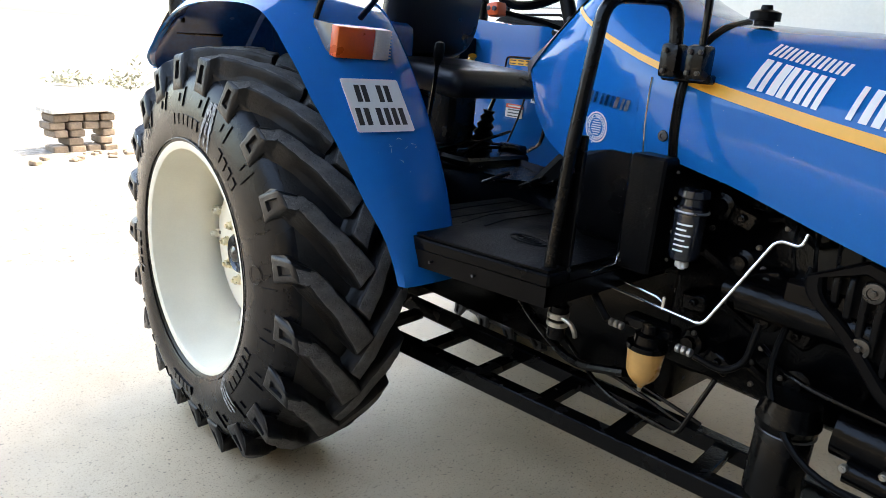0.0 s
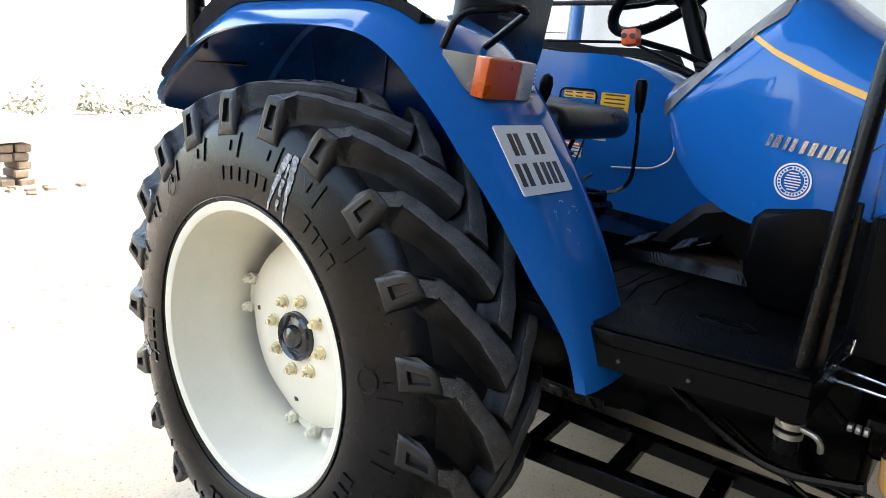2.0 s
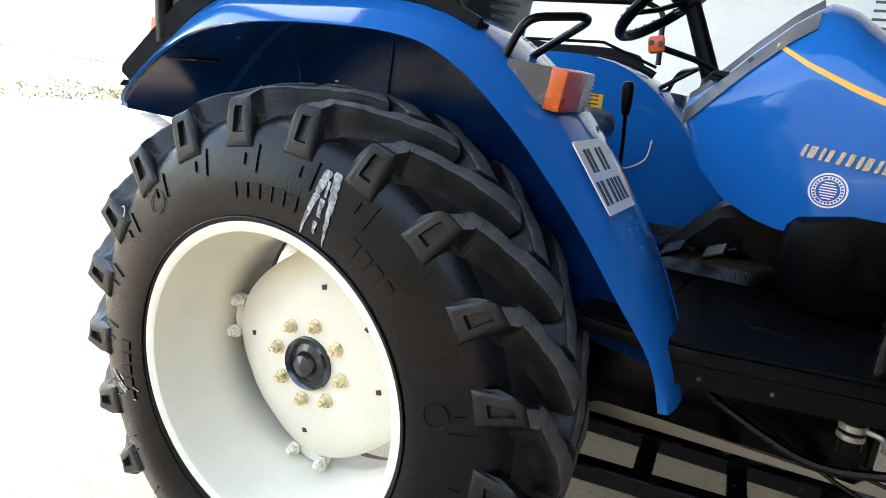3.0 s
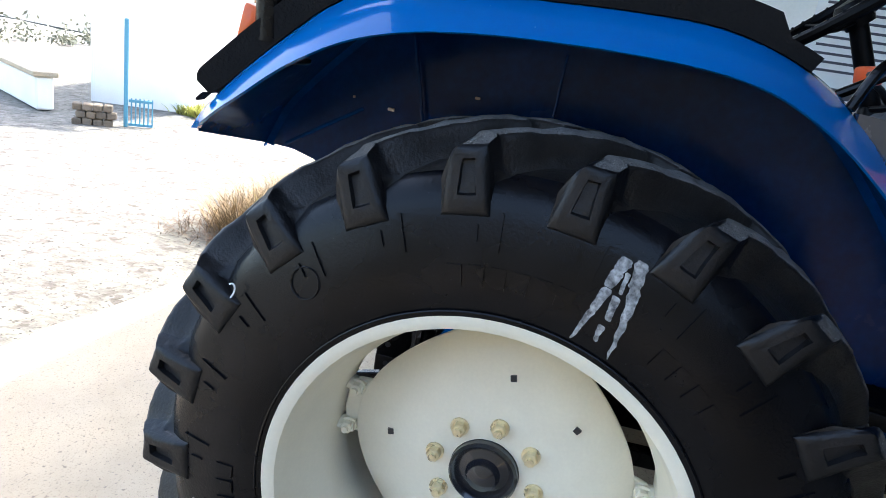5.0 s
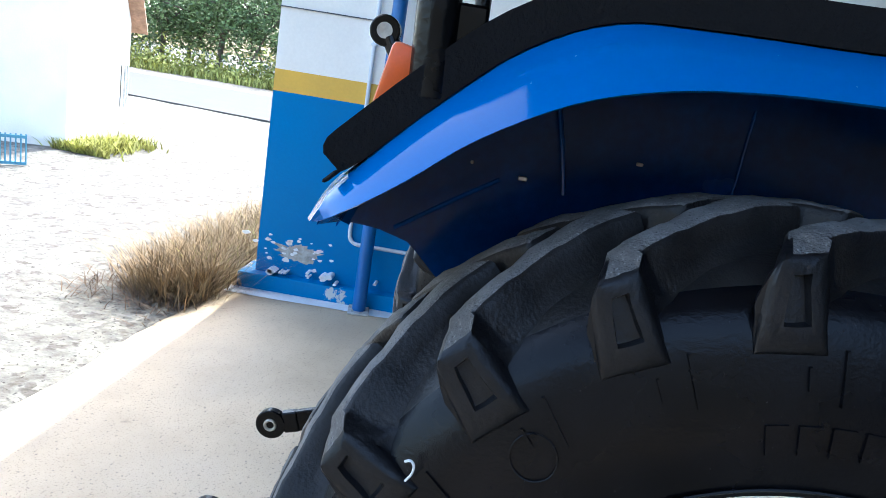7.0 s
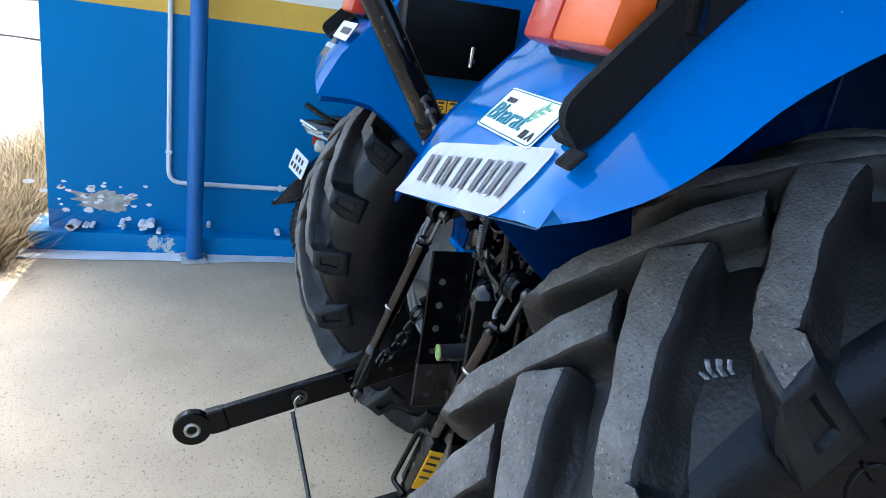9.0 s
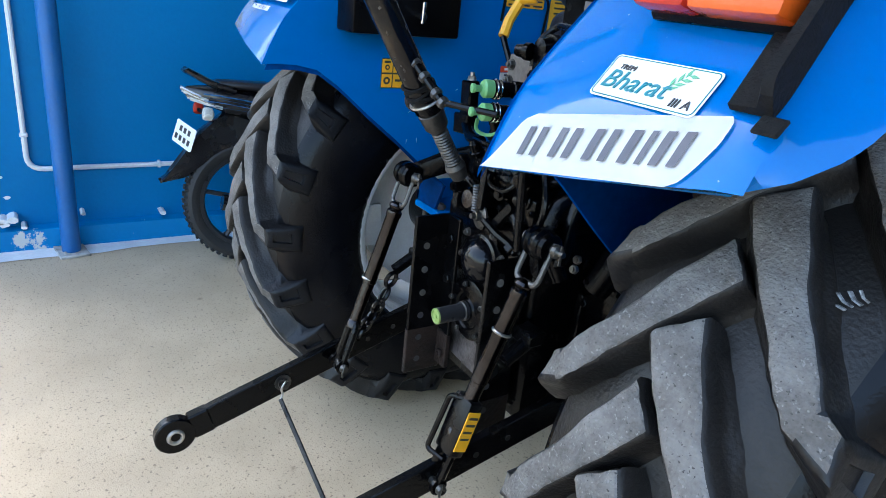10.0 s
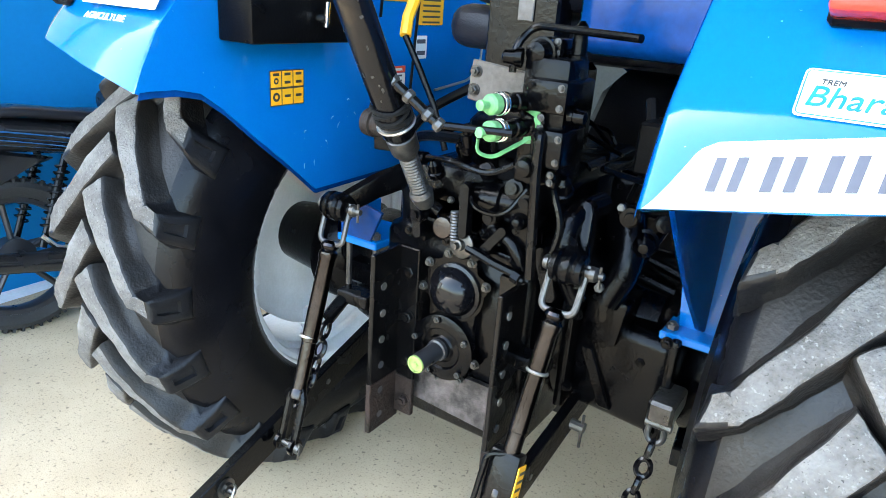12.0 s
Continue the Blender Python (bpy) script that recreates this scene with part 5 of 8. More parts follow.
        part("strip_tab", bm, M_ROUGHRUB, fender)
    else:
        up = (V(0, -0.60, 1.335) - V(0, -0.712, 1.152)).normalized()
        ux = V(1, 0, 0)
        n = ux.cross(up).normalized()
        o = V(-0.616, -0.612, 1.322) + n * 0.007
        bm = B()
        plate_on(bm, o, ux, up, rrect(0.24, 0.055, 0.005), 0.0012)
        st = part("maker_label", bm, M_WHITE, fender, "white maker's label with dark print on blue mudguard")
        bm = B()
        plate_on(bm, o + n * 0.0015, ux, up, [(-0.05, -0.010), (0.100, -0.010), (0.100, 0.010), (-0.05, 0.010)], 0.0006)
        part("bar", bm, M_INK, st)
        lettering("word_agriculture", "AGRICULTURE", 0.020, V(-0.690, -0.648, 1.270) + n * 0.012, ux, up, M_WHITE, fender, 0.1)
    # grab handle
    bm = B()
    tube(bm, [S(0.80, 0.44, 1.44), S(0.79, 0.47, 1.515), S(0.70, 0.555, 1.530), S(0.665, 0.555, 1.525), S(0.655, 0.44, 1.45)], 0.0085, 10, rad=0.035)
    part("grab_handle", bm, M_BLACK, fender, "black bent grab handle")
    return fender


fender_r = build_fender(1)
for pts, r in (([(0.512, -0.350, 1.45), (0.514, -0.325, 1.36), (0.514, -0.305, 1.27)], 0.004), ([(0.506, -0.02, 1.46), (0.506, -0.025, 1.30)], 0.003), ([(0.500, 0.205, 1.43), (0.500, 0.212, 1.33)], 0.003),
               ([(0.501, 0.035, 1.395), (0.501, 0.165, 1.405), (0.501, 0.19, 1.30), (0.501, 0.05, 1.28), (0.501, 0.035, 1.38)], 0.003), ([(0.62, -0.575, 1.185), (0.60, -0.50, 1.235), (0.58, -0.42, 1.285)], 0.004)):
    bm = B()
    tube(bm, pts, r, 8, rad=0.015)
    part("pressed_rib", bm, M_SHADEBLUE, fender_r)
# bright chips imitate small holes with daylight showing through
for y, z, w_, h_ in ((-0.19, 1.342, 0.012, 0.006), (-0.38, 1.286, 0.016, 0.008), (-0.47, 1.30, 0.006, 0.006)):
    bm = B()
    box(bm, (0.516, y, z), (0.004, w_, h_), bev=0.0015)
    part("lit_hole", bm, M_STEEL, fender_r, "small bright chip standing in for a lit hole")
fender_l = build_fender(-1)
fender_l.matrix_basis = Matrix.Translation((0.03, 0, 0))


def scratch(parent, pts, w, nrm, mat):
    """A thin chip of paint: a narrow sliver along pts."""
    bm = B()
    pts = [Vector(p) for p in pts]
    side_ = (pts[-1] - pts[0]).cross(Vector(nrm)).normalized()
    n = len(pts) - 1
    L = [bm.verts.new(p + side_ * w * math.sin(math.pi * (0.12 + 0.8 * i / n))) for i, p in enumerate(pts)]
    R = [bm.verts.new(p - side_ * w * 0.6 * math.sin(math.pi * (0.12 + 0.8 * i / n))) for i, p in enumerate(pts)]
    for i in range(n):
        bm.faces.new((L[i], L[i + 1], R[i + 1], R[i]))
    part("paint_scratch", bm, mat, parent)


rngs = random.Random(61)
for k in range(15):
    i0 = 9.0 + rngs.random() * 5
    x0 = 0.655 + 0.09 * rngs.random()
    dx, di = rngs.uniform(-0.014, 0.014), rngs.uniform(-0.35, 0.35)
    scratch(fender_r, [sheet_at(x0 + dx * q, i0 + di * q, 0.0045) for q in (0, 0.5, 1)], 0.0008 + 0.0012 * rngs.random(), (0, 0.83, 0.55), M_GREYWHITE)
for k in range(9):
    y0, z0 = -0.36 + 0.25 * rngs.random(), 0.95 + 0.2 * rngs.random()
    dy, dz = rngs.uniform(-0.012, 0.012), rngs.uniform(-0.02, 0.02)
    scratch(fender_l, [(-0.4512, y0 + dy * q, z0 + dz * q + 0.004 * math.sin(3 * q)) for q in (0, 0.5, 1)], 0.0007 + 0.0009 * rngs.random(), (1, 0, 0), M_GREYWHITE)


def sticker_panel(parent, x, y0, z0, w, h, base, ink, nx=3, ny=2, normal=1, label="", fill=(0.36, 0.18)):
    """A sticker on an upright panel facing +x (normal 1); grid of printed marks."""
    bm = B()
    ux = V(0, 1, 0) * normal
    plate_on(bm, (x, y0, z0), ux, (0, 0, 1), rrect(w, h, 0.003), 0.0014)
    st = part("sticker", bm, base, parent, label)
    for i in range(nx):
        for j in range(ny):
            bm = B()
            cx, cz = (i + 0.5) / nx * w - w / 2, (j + 0.5) / ny * h - h / 2
            plate_on(bm, (x + 0.0014 * normal, y0, z0), ux, (0, 0, 1), [(cx - w / nx * fill[0], cz - h / ny * fill[1]), (cx + w / nx * fill[0], cz - h / ny * fill[1]), (cx + w / nx * fill[0], cz + h / ny * fill[1]), (cx - w / nx * fill[0], cz + h / ny * fill[1])], 0.0005)
            part("printed_mark", bm, ink, st)
    return st


ysticker = sticker_panel(fender_l, -0.4785, -0.326, 1.145, 0.102, 0.078, M_INK, M_YELLOWST, 3, 2, 1, "yellow tyre pressure sticker with black grid", (0.45, 0.44))
for cz, r in ((-0.019, 0.010), (0.016, 0.007)):
    for rr, m in ((r, M_INK), (r * 0.45, M_YELLOWST)):
        bm = B()
        cyl(bm, (-0.4766, -0.360, 1.145 + cz), (-0.4758 + (r - rr) * 0.05, -0.360, 1.145 + cz), rr, n=16)
        part("printed_ring", bm, m, ysticker)
for i in range(3):
    for cz in (0.030, 0.012, -0.018):
        if i or cz > 0.02:
            bm = B()
            box(bm, (-0.4764, -0.360 + 0.034 * i, 1.145 + cz), (0.0006, 0.018, 0.006))
            part("printed_mark", bm, M_INK, ysticker)
sticker_panel(fender_l, -0.4785, 0.062, 1.136, 0.100, 0.040, M_WHITE, M_GREYINK, 1, 3, 1, "white warning sticker")
sticker_panel(fender_l, -0.4785, 0.062, 1.166, 0.100, 0.018, M_REDST, M_DECALWHITE, 1, 1, 1, "red warning header")
sticker_panel(fender_l, -0.4785, 0.072, 1.353, 0.135, 0.026, M_YELLOWST, M_INK, 3, 2, 1, "yellow warning sticker")
sticker_panel(fender_l, -0.4785, 0.222, 1.325, 0.116, 0.088, M_YELLOWST, M_INK, 1, 6, 1, "yellow warning sticker")
sticker_panel(fender_l, -0.4785, 0.180, 1.222, 0.055, 0.062, M_WHITE, M_GREYINK, 1, 2, 1, "narrow white sticker")
bm = B()
tube(bm, [(-0.470, -0.012, 1.300), (-0.470, -0.006, 1.366), (-0.470, 0.012, 1.374), (-0.470, 0.140, 1.374), (-0.470, 0.152, 1.352), (-0.468, 0.140, 1.26), (-0.455, 0.110, 1.12), (-0.43, 0.08, 1.0)], 0.004, 8, rad=0.012)
part("panel_cable", bm, M_PLASTIC, fender_l)

# toolbox on the inside of the far mudguard
bm = B()
box(bm, (-0.397, -0.36, 1.345), (0.10, 0.30, 0.19), bev=0.006, seg=2)
tb = part("toolbox", bm, M_PLASTIC, tractor, "black toolbox fixed to the mudguard")
bm = B()
cyl(bm, (-0.342, -0.335, 1.30), (-0.318, -0.335, 1.30), 0.010, n=12)
cyl(bm, (-0.322, -0.335, 1.285), (-0.318, -0.335, 1.335), 0.006, n=10)
part("latch", bm, M_CHROME, tb, "chrome toolbox latch")


# ---- hood and cowl ----
HY = [0.69, 0.74, 0.82, 0.90, 0.96, 1.02, 1.10, 1.18, 1.285, 1.45, 1.65, 1.9, 2.3, 2.6, 2.75]
HW = [0.200, 0.222, 0.252, 0.278, 0.295, 0.310, 0.328, 0.342, 0.357, 0.368, 0.378, 0.385, 0.38, 0.34, 0.28]
HT = [1.40, 1.455, 1.54, 1.615, 1.655, 1.640, 1.585, 1.545, 1.515, 1.505, 1.500, 1.490, 1.455, 1.40, 1.34]
HB = [1.345, 1.235, 1.160, 1.125, 1.112, 1.112, 1.135, 1.165, 1.180, 1.150, 1.095, 1.03, 0.96, 0.93, 0.95]


def hood_at(y):
    return tuple(float(np.interp(y, HY, t)) for t in (HW, HT, HB))


def hood_x(y, z):
    w, zt, zb = hood_at(y)
    v = min(max((z - zb) / (zt - zb), 0), 1)
    p = 4.5 if y < 1.05 else 4.5 - 2.2 * min(1, (y - 1.05) / 0.3)
    k = max(0, (v - 0.35) / 0.65)
    x = w * max(0, 1 - k ** p) ** (1 / 2.2)
    if v < 0.35:
        x *= 1 - 0.06 * ((0.35 - v) / 0.35) ** 2
    return x


def hood_ring(y, inset=0.0):
    w, zt, zb = hood_at(y)
    zt, zb = zt - inset, zb + inset * 0.2
    half = []
    for k in range(22):
        s = k / 21
        v = 1 - (1 - s) ** 2.2
        z = zb + (zt - zb) * v
        half.append(V(max(hood_x(y, z) - inset, 0.0), y, z))
    return half + [V(-p.x, p.y, p.z) for p in half[::-1][1:]]


def shell(name, y0, y1, n, mat, label, rear=False):
    bm = B()
    ys = [y0 + (y1 - y0) * i / n for i in range(n + 1)]
    out = [hood_ring(y) for y in ys]
    inn = [hood_ring(y, 0.008) for y in ys[::-1]]
    rings = out + inn
    vs = [[bm.verts.new(p) for p in r] for r in rings]
    m = len(vs)
    for k in range(m):
        q0, q1 = vs[k], vs[(k + 1) % m]
        for i in range(len(q0) - 1):
            bm.faces.new((q0[i], q0[i + 1], q1[i + 1], q1[i]))
    bmesh.ops.remove_doubles(bm, verts=bm.verts, dist=0.0005)
    return part(name, bm, mat, tractor, label, 38)


cowl = shell("cowl", 0.69, 1.283, 30, M_BLUE, "glossy blue instrument cowl with curved lower edge")
hood = shell("hood", 1.302, 2.75, 34, M_BLUE, "long glossy blue engine hood")
bm = B()
slab(bm, [(p.x, p.z) for p in hood_ring(2.74)], "y", 2.735, 2.765)
part("hood_nose", bm, M_PLASTIC, hood)


def on_hood(y, z, lift=0.003):
    return V(hood_x(y, z) + lift, y, z)


def decal(name, parent, mat, outline_fn, y0, y1, n, label=""):
    """A strip between two heights z = outline_fn(y) on the side of the hood."""
    bm = B()
    L = []
    for i in range(n + 1):
        y = y0 + (y1 - y0) * i / n
        a, b = outline_fn(y)
        L.append([bm.verts.new(on_hood(y, a + (b - a) * k / 3)) for k in range(4)])
    for i in range(n):
        for k in range(3):
            bm.faces.new((L[i][k], L[i + 1][k], L[i + 1][k + 1], L[i][k + 1]))
    return part(name, bm, mat, parent, label)


def stripe_z(y):
    return float(np.interp(y, [0.875, 0.95, 1.05, 1.15, 1.25, 1.35, 1.6, 2.0], [1.535, 1.492, 1.448, 1.412, 1.382, 1.357, 1.308, 1.24]))


decal("stripe", cowl, M_STRIPE, lambda y: (stripe_z(y) - 0.006 - 0.006 * (y - 0.875), stripe_z(y) + 0.006 + 0.006 * (y - 0.875)), 0.872, 1.28, 22, "orange-yellow stripe")
decal("stripe", hood, M_STRIPE, lambda y: (stripe_z(y) - 0.013, stripe_z(y) + 0.013), 1.305, 2.3, 22, "orange-yellow stripe")
# maker's name as plain white blocks, dealer's line above as small blocks
def slanted(name, y, w, d0, d1, lean):
    bm = B()
    patch(bm, lambda u, v: on_hood(y + w * u + lean * v, stripe_z(y + w * u) + d0 + (d1 - d0) * v), 0, 1, 0, 1, 3, 3)
    part(name, bm, M_DECALWHITE, hood)


# three strokes and gaps for each plain block of the wordmark
for k, (y, w) in enumerate(((1.437, 0.017), (1.460, 0.012), (1.481, 0.018), (1.502, 0.014), (1.523, 0.012), (1.541, 0.012), (1.559, 0.012), (1.577, 0.012))):
    slanted("white_block", y, w, 0.024, 0.086, 0.010)
for k in range(20):
    slanted("white_block", 1.645 + 0.0235 * k, 0.016 if k % 3 else 0.011, 0.024, 0.088, 0.010)
for k in range(14):
    slanted("small_white_block", 1.440 + 0.0125 * k, 0.0075, 0.096, 0.120, 0.006)
decal("silver_numeral", hood, M_CHROME, lambda q: (1.185, 1.225), 1.795, 1.82, 2)
# chrome model badge: plain slanted bars
for k, (y, w) in enumerate(((0.972, 0.009), (0.986, 0.015), (1.010, 0.008), (1.024, 0.010), (1.046, 0.010), (1.064, 0.012), (1.084, 0.009), (1.098, 0.013), (1.120, 0.009), (1.134, 0.013))):
    bm = B()
    z0, z1 = 1.292 - 0.09 * (y - 0.972), 1.320 - 0.09 * (y - 0.972)
    patch(bm, lambda u, v: on_hood(y + w * u + 0.008 * v, z0 + (z1 - z0) * v, 0.005), 0, 1, 0, 1, 2, 2)
    bmesh.ops.solidify(bm, geom=bm.faces, thickness=0.003)
    part("badge_bar", bm, M_CHROME, cowl)
# round white sticker
bm = B()
for r0, r1 in ((0.040, 0.036), (0.033, 0.031), (0.026, 0.0245)):
    ring = []
    for r in (r0, r1):
        ring.append([bm.verts.new(on_hood(1.045 + r * math.cos(t), 1.225 + r * math.sin(t))) for t in (2 * math.pi * i / 40 for i in range(40))])
    for i in range(40):
        bm.faces.new((ring[0][i], ring[0][(i + 1) % 40], ring[1][(i + 1) % 40], ring[1][i]))
part("round_sticker", bm, M_DECALWHITE, cowl, "round white dealer sticker")
for k in range(7):
    bm = B()
    z = 1.243 - 0.006 * k
    w = 0.018 - 0.0009 * (k - 3) ** 2
    patch(bm, lambda u, v: on_hood(u, v), 1.045 - w, 1.045 + w, z - 0.0013, z + 0.0013, 3, 1)
    part("sticker_line", bm, M_DECALWHITE, cowl)
bm = B()
for k in range(26):
    t = 2 * math.pi * k / 26
    if k % 9 == 8:
        continue
    c = on_hood(1.045 + 0.0287 * math.cos(t), 1.225 + 0.0287 * math.sin(t))
    box(bm, c, (0.0006, 0.003, 0.0045), (math.degrees(t) - 90, 0, 0))
part("sticker_ring_print", bm, M_DECALWHITE, cowl)
# side panel seam, bolt and rubber seal between cowl and hood
bm = B()
tube(bm, [on_hood(1.205, z, 0.001) for z in (1.175, 1.25, 1.33, 1.365)], 0.0025, 6)
part("panel_seam", bm, M_CHROME, cowl, "bright edge of the side panel")
bm = B()
turned(bm, on_hood(1.262, 1.235, 0.0), (1, 0, 0), [(0, 0.014), (0.006, 0.012), (0.007, 0.006), (0.004, 0.005)], 18)
part("panel_bolt", bm, M_INK, cowl)
bm = B()
seal = [on_hood(1.292, 1.18 + 0.33 * k / 14, -0.004) for k in range(15)]
tube(bm, seal, 0.011, 8)
for o in (-0.008, 0.008):
    tube(bm, [p + V(0.006, o, 0) for p in seal], 0.004, 6)
part("rubber_seal", bm, M_PLASTIC, hood, "ribbed black rubber seal")
# grey trim on the rear edge of the cowl
bm = B()
L = []
for i in range(25):
    y = 0.688 + 0.262 * i / 24
    w, zt, zb = hood_at(max(y, 0.69))
    d = 0.052 * (0.6 + 0.4 * min(1, (y - 0.688) / 0.05))
    L.append([V(hood_x(max(y, 0.69), z) + 0.007, y, z) for z in (zt - 0.075, zt - 0.035, zt - 0.008)] + [V(hood_x(max(y, 0.69), zt - 0.01) * 0.85, y - 0.004, zt + 0.006), V(0, y - 0.004, zt + 0.012)])
vs = [[bm.verts.new(p) for p in r] + [bm.verts.new((-p.x, p.y, p.z)) for p in r[::-1][1:]] for r in L]
for q0, q1 in zip(vs, vs[1:]):
    for i in range(len(q0) - 1):
        bm.faces.new((q0[i], q0[i + 1], q1[i + 1], q1[i]))
part("dash_trim", bm, M_GREY, cowl, "grey plastic dashboard trim")
bm = B()
turned(bm, V(hood_x(0.82, 1.497) + 0.003, 0.82, 1.497), (1, 0, 0), [(0, 0.008), (0.004, 0.007), (0.005, 0.003)], 14)
part("trim_screw", bm, M_INK, cowl)
# inside wall of the cowl towards the driver
bm = B()
slab(bm, [(p.x * 0.97, p.z) for p in hood_ring(0.80)], "y", 0.80, 0.815)
part("cowl_back", bm, M_PLASTIC, cowl)
# lower black plastic shroud under the cowl
bm = B()
slab(bm, [(0.98, 1.15), (1.10, 1.175), (1.215, 1.20), (1.215, 0.93), (1.02, 0.93), (0.97, 1.02)], "x", 0.15, 0.325, bev=0.02)
part("cowl_shroud", bm, M_PLASTIC, tractor, "black plastic shroud below the cowl", 45)
# filler cap on the hood
bm = B()
turned(bm, (0.16, 1.36, 1.50), (0, 0, 1), [(0, 0.022), (0.012, 0.022), (0.012, 0.034), (0.03, 0.034), (0.034, 0.024), (0.036, 0.014), (0.046, 0.012), (0.047, 0.001)], 18)
part("filler_cap", bm, M_PLASTIC, hood, "black filler cap")

# black hand rail with its clamp on the cowl
bm = B()
tube(bm, [(0.625, 1.19, 0.875), (0.612, 1.20, 1.20), (0.575, 1.21, 1.525), (0.385, 1.265, 1.535), (0.392, 1.285, 1.385)], 0.0155, 14, rad=0.055)
rail = part("hand_rail", bm, M_BLACK, tractor, "black bent steel hand rail")
bm = B()
for dy in (0.0, 0.062):
    box(bm, (0.395, 1.282 + dy, 1.405), (0.055, 0.044, 0.075), bev=0.010, seg=2)
box(bm, (0.375, 1.312, 1.372), (0.03, 0.12, 0.02), bev=0.004)
cl = part("rail_clamp", bm, M_BLACK, rail)
for dy in (-0.008, 0.05, 0.075):
    for dz in (-0.022, 0.022):
        bm = B()
        hexnut(bm, (0.423, 1.285 + dy, 1.405 + dz), (1, 0, 0), 0.006, 0.007)
        part("bolt", bm, M_BOLT, rail)
bm = B()
tube(bm, [(0.395, 1.345, 1.43), (0.39, 1.338, 1.60), (0.36, 1.27, 1.80), (0.40, 1.20, 2.0)], 0.0085, 10, rad=0.1)
part("mirror_stalk", bm, M_BLACK, tractor, "thin black mirror stalk")
bm = B()
slab(bm, [(1.19, 0.90), (1.225, 0.90), (1.225, 1.235), (1.205, 1.235), (1.19, 1.20)], "x", 0.585, 0.597, bev=0.002)
part("rail_stay", bm, M_BLACK, rail)
bm = B()
p4 = [V(0.605, 1.205, 1.31), V(0.425, 1.225, 1.345), V(0.425, 1.24, 0.925), V(0.61, 1.20, 0.89)]
loft(bm, [p4, [p + V(0.001, 0.004, 0) for p in p4]])
sh = part("splash_guard", bm, M_ACRYL, rail, "clear acrylic splash guard sheet")
sh.visible_shadow = False
bm = B()
tube(bm, [V(0.61, 1.203, 0.888), V(0.55, 1.212, 0.895), V(0.43, 1.238, 0.922), V(0.422, 1.24, 0.95)], 0.0025, 6)
part("sheet_edge", bm, M_CHROME, rail, "bright lower edge of the clear sheet")

# ---- driver's place ----
bm = B()
pl = [(0.15, 0.62), (0.70, 0.62), (0.735, 0.84), (0.735, 0.88), (0.665, 1.225), (0.15, 1.225)]
slab(bm, pl, "z", 0.895, 0.925, bev=0.004)
slab(bm, [(0.720, 0.84), (0.735, 0.84), (0.667, 1.225), (0.652, 1.225)], "z", 0.848, 0.896)
slab(bm, [(0.15, 1.212), (0.667, 1.212), (0.667, 1.225), (0.15, 1.225)], "z", 0.848, 0.896)
plat = part("platform", bm, M_PLASTIC, tractor, "black steel foot platform with a worn rubber mat")
bm = B()
slab(bm, [(0.16, 0.63), (0.69, 0.63), (0.722, 0.84), (0.722, 0.88), (0.655, 1.215), (0.16, 1.215)], "z", 0.926, 0.932)
part("rubber_mat", bm, M_MAT, plat)
for k in range(4):
    bm = B()
    y = 0.68 + 0.055 * k
    tube(bm, [(0.18, y, 0.931), (0.40, y + 0.02 * math.sin(2 * k), 0.932), (0.60 - 0.03 * k, y + 0.02, 0.931)], 0.0035, 6)
    part("mat_rib", bm, M_MAT, plat)
bm = B()
for k in range(3):
    tube(bm, [V(0.50 + 0.016 * k * math.cos(t), 1.02 + 0.02 * (k + 1) * math.sin(t), 0.933) for t in (2 * math.pi * i / 20 for i in range(20))], 0.003, 5, closed=True)
part("mat_emblem", bm, M_MAT, plat)
for y, x in ((0.90, 0.733), (1.03, 0.708)):
    bm = B()
    cyl(bm, (x - 0.01, y, 0.872), (x + 0.002, y, 0.872), 0.004, n=10)
    part("screw", bm, M_INK, plat)
bm = B()
slab(bm, [(-0.15, 0.62), (-0.70, 0.62), (-0.735, 0.88), (-0.665, 1.225), (-0.15, 1.225)], "z", 0.885, 0.93)
part("platform_far", bm, M_PLASTIC, tractor)
# tunnel and gearbox
bm = B()
slab(bm, [(-0.30, 0.48), (0.30, 0.48), (1.30, 0.46), (1.30, 0.98), (0.95, 1.00), (0.60, 0.96), (0.2, 1.02), (-0.30, 1.0)], "x", -0.155, 0.155, bev=0.03)
part("gearbox", bm, M_CAST, tractor, "oily black gearbox casting", 50)
bm = B()
slab(bm, [(0.62, 0.93), (1.20, 0.93), (1.20, 1.18), (0.95, 1.16), (0.80, 1.12)], "x", -0.14, 0.15, bev=0.03)
part("pedal_tunnel", bm, M_PLASTIC, tractor)
# levers, boot and pedals
bm = B()
tube(bm, [(0.32, 0.36, 1.02), (0.312, 0.385, 1.25), (0.310, 0.392, 1.34)], 0.007, 8)
lv = part("side_lever", bm, M_BLACK, tractor, "control lever with a black knob")
bm = B()
turned(bm, (0.310, 0.391, 1.335), (0.0, 0.10, 1), [(0, 0.009), (0.02, 0.016), (0.05, 0.019), (0.07, 0.014), (0.076, 0.001)], 14)
part("knob", bm, M_PLASTIC, lv)
bm = B()
tube(bm, [(-0.385, 0.205, 0.985), (-0.235, 0.405, 1.058), (-0.205, 0.444, 1.105), (-0.215, 0.438, 1.22), (-0.210, 0.431, 1.34)], 0.007, 8, rad=0.03)
lv = part("gear_lever", bm, M_BLACK, tractor, "gear lever with a long black grip")
bm = B()
turned(bm, (-0.210, 0.432, 1.315), (0, -0.06, 1), [(0, 0.012), (0.03, 0.018), (0.09, 0.022), (0.105, 0.016), (0.11, 0.001)], 14)
part("knob", bm, M_PLASTIC, lv)
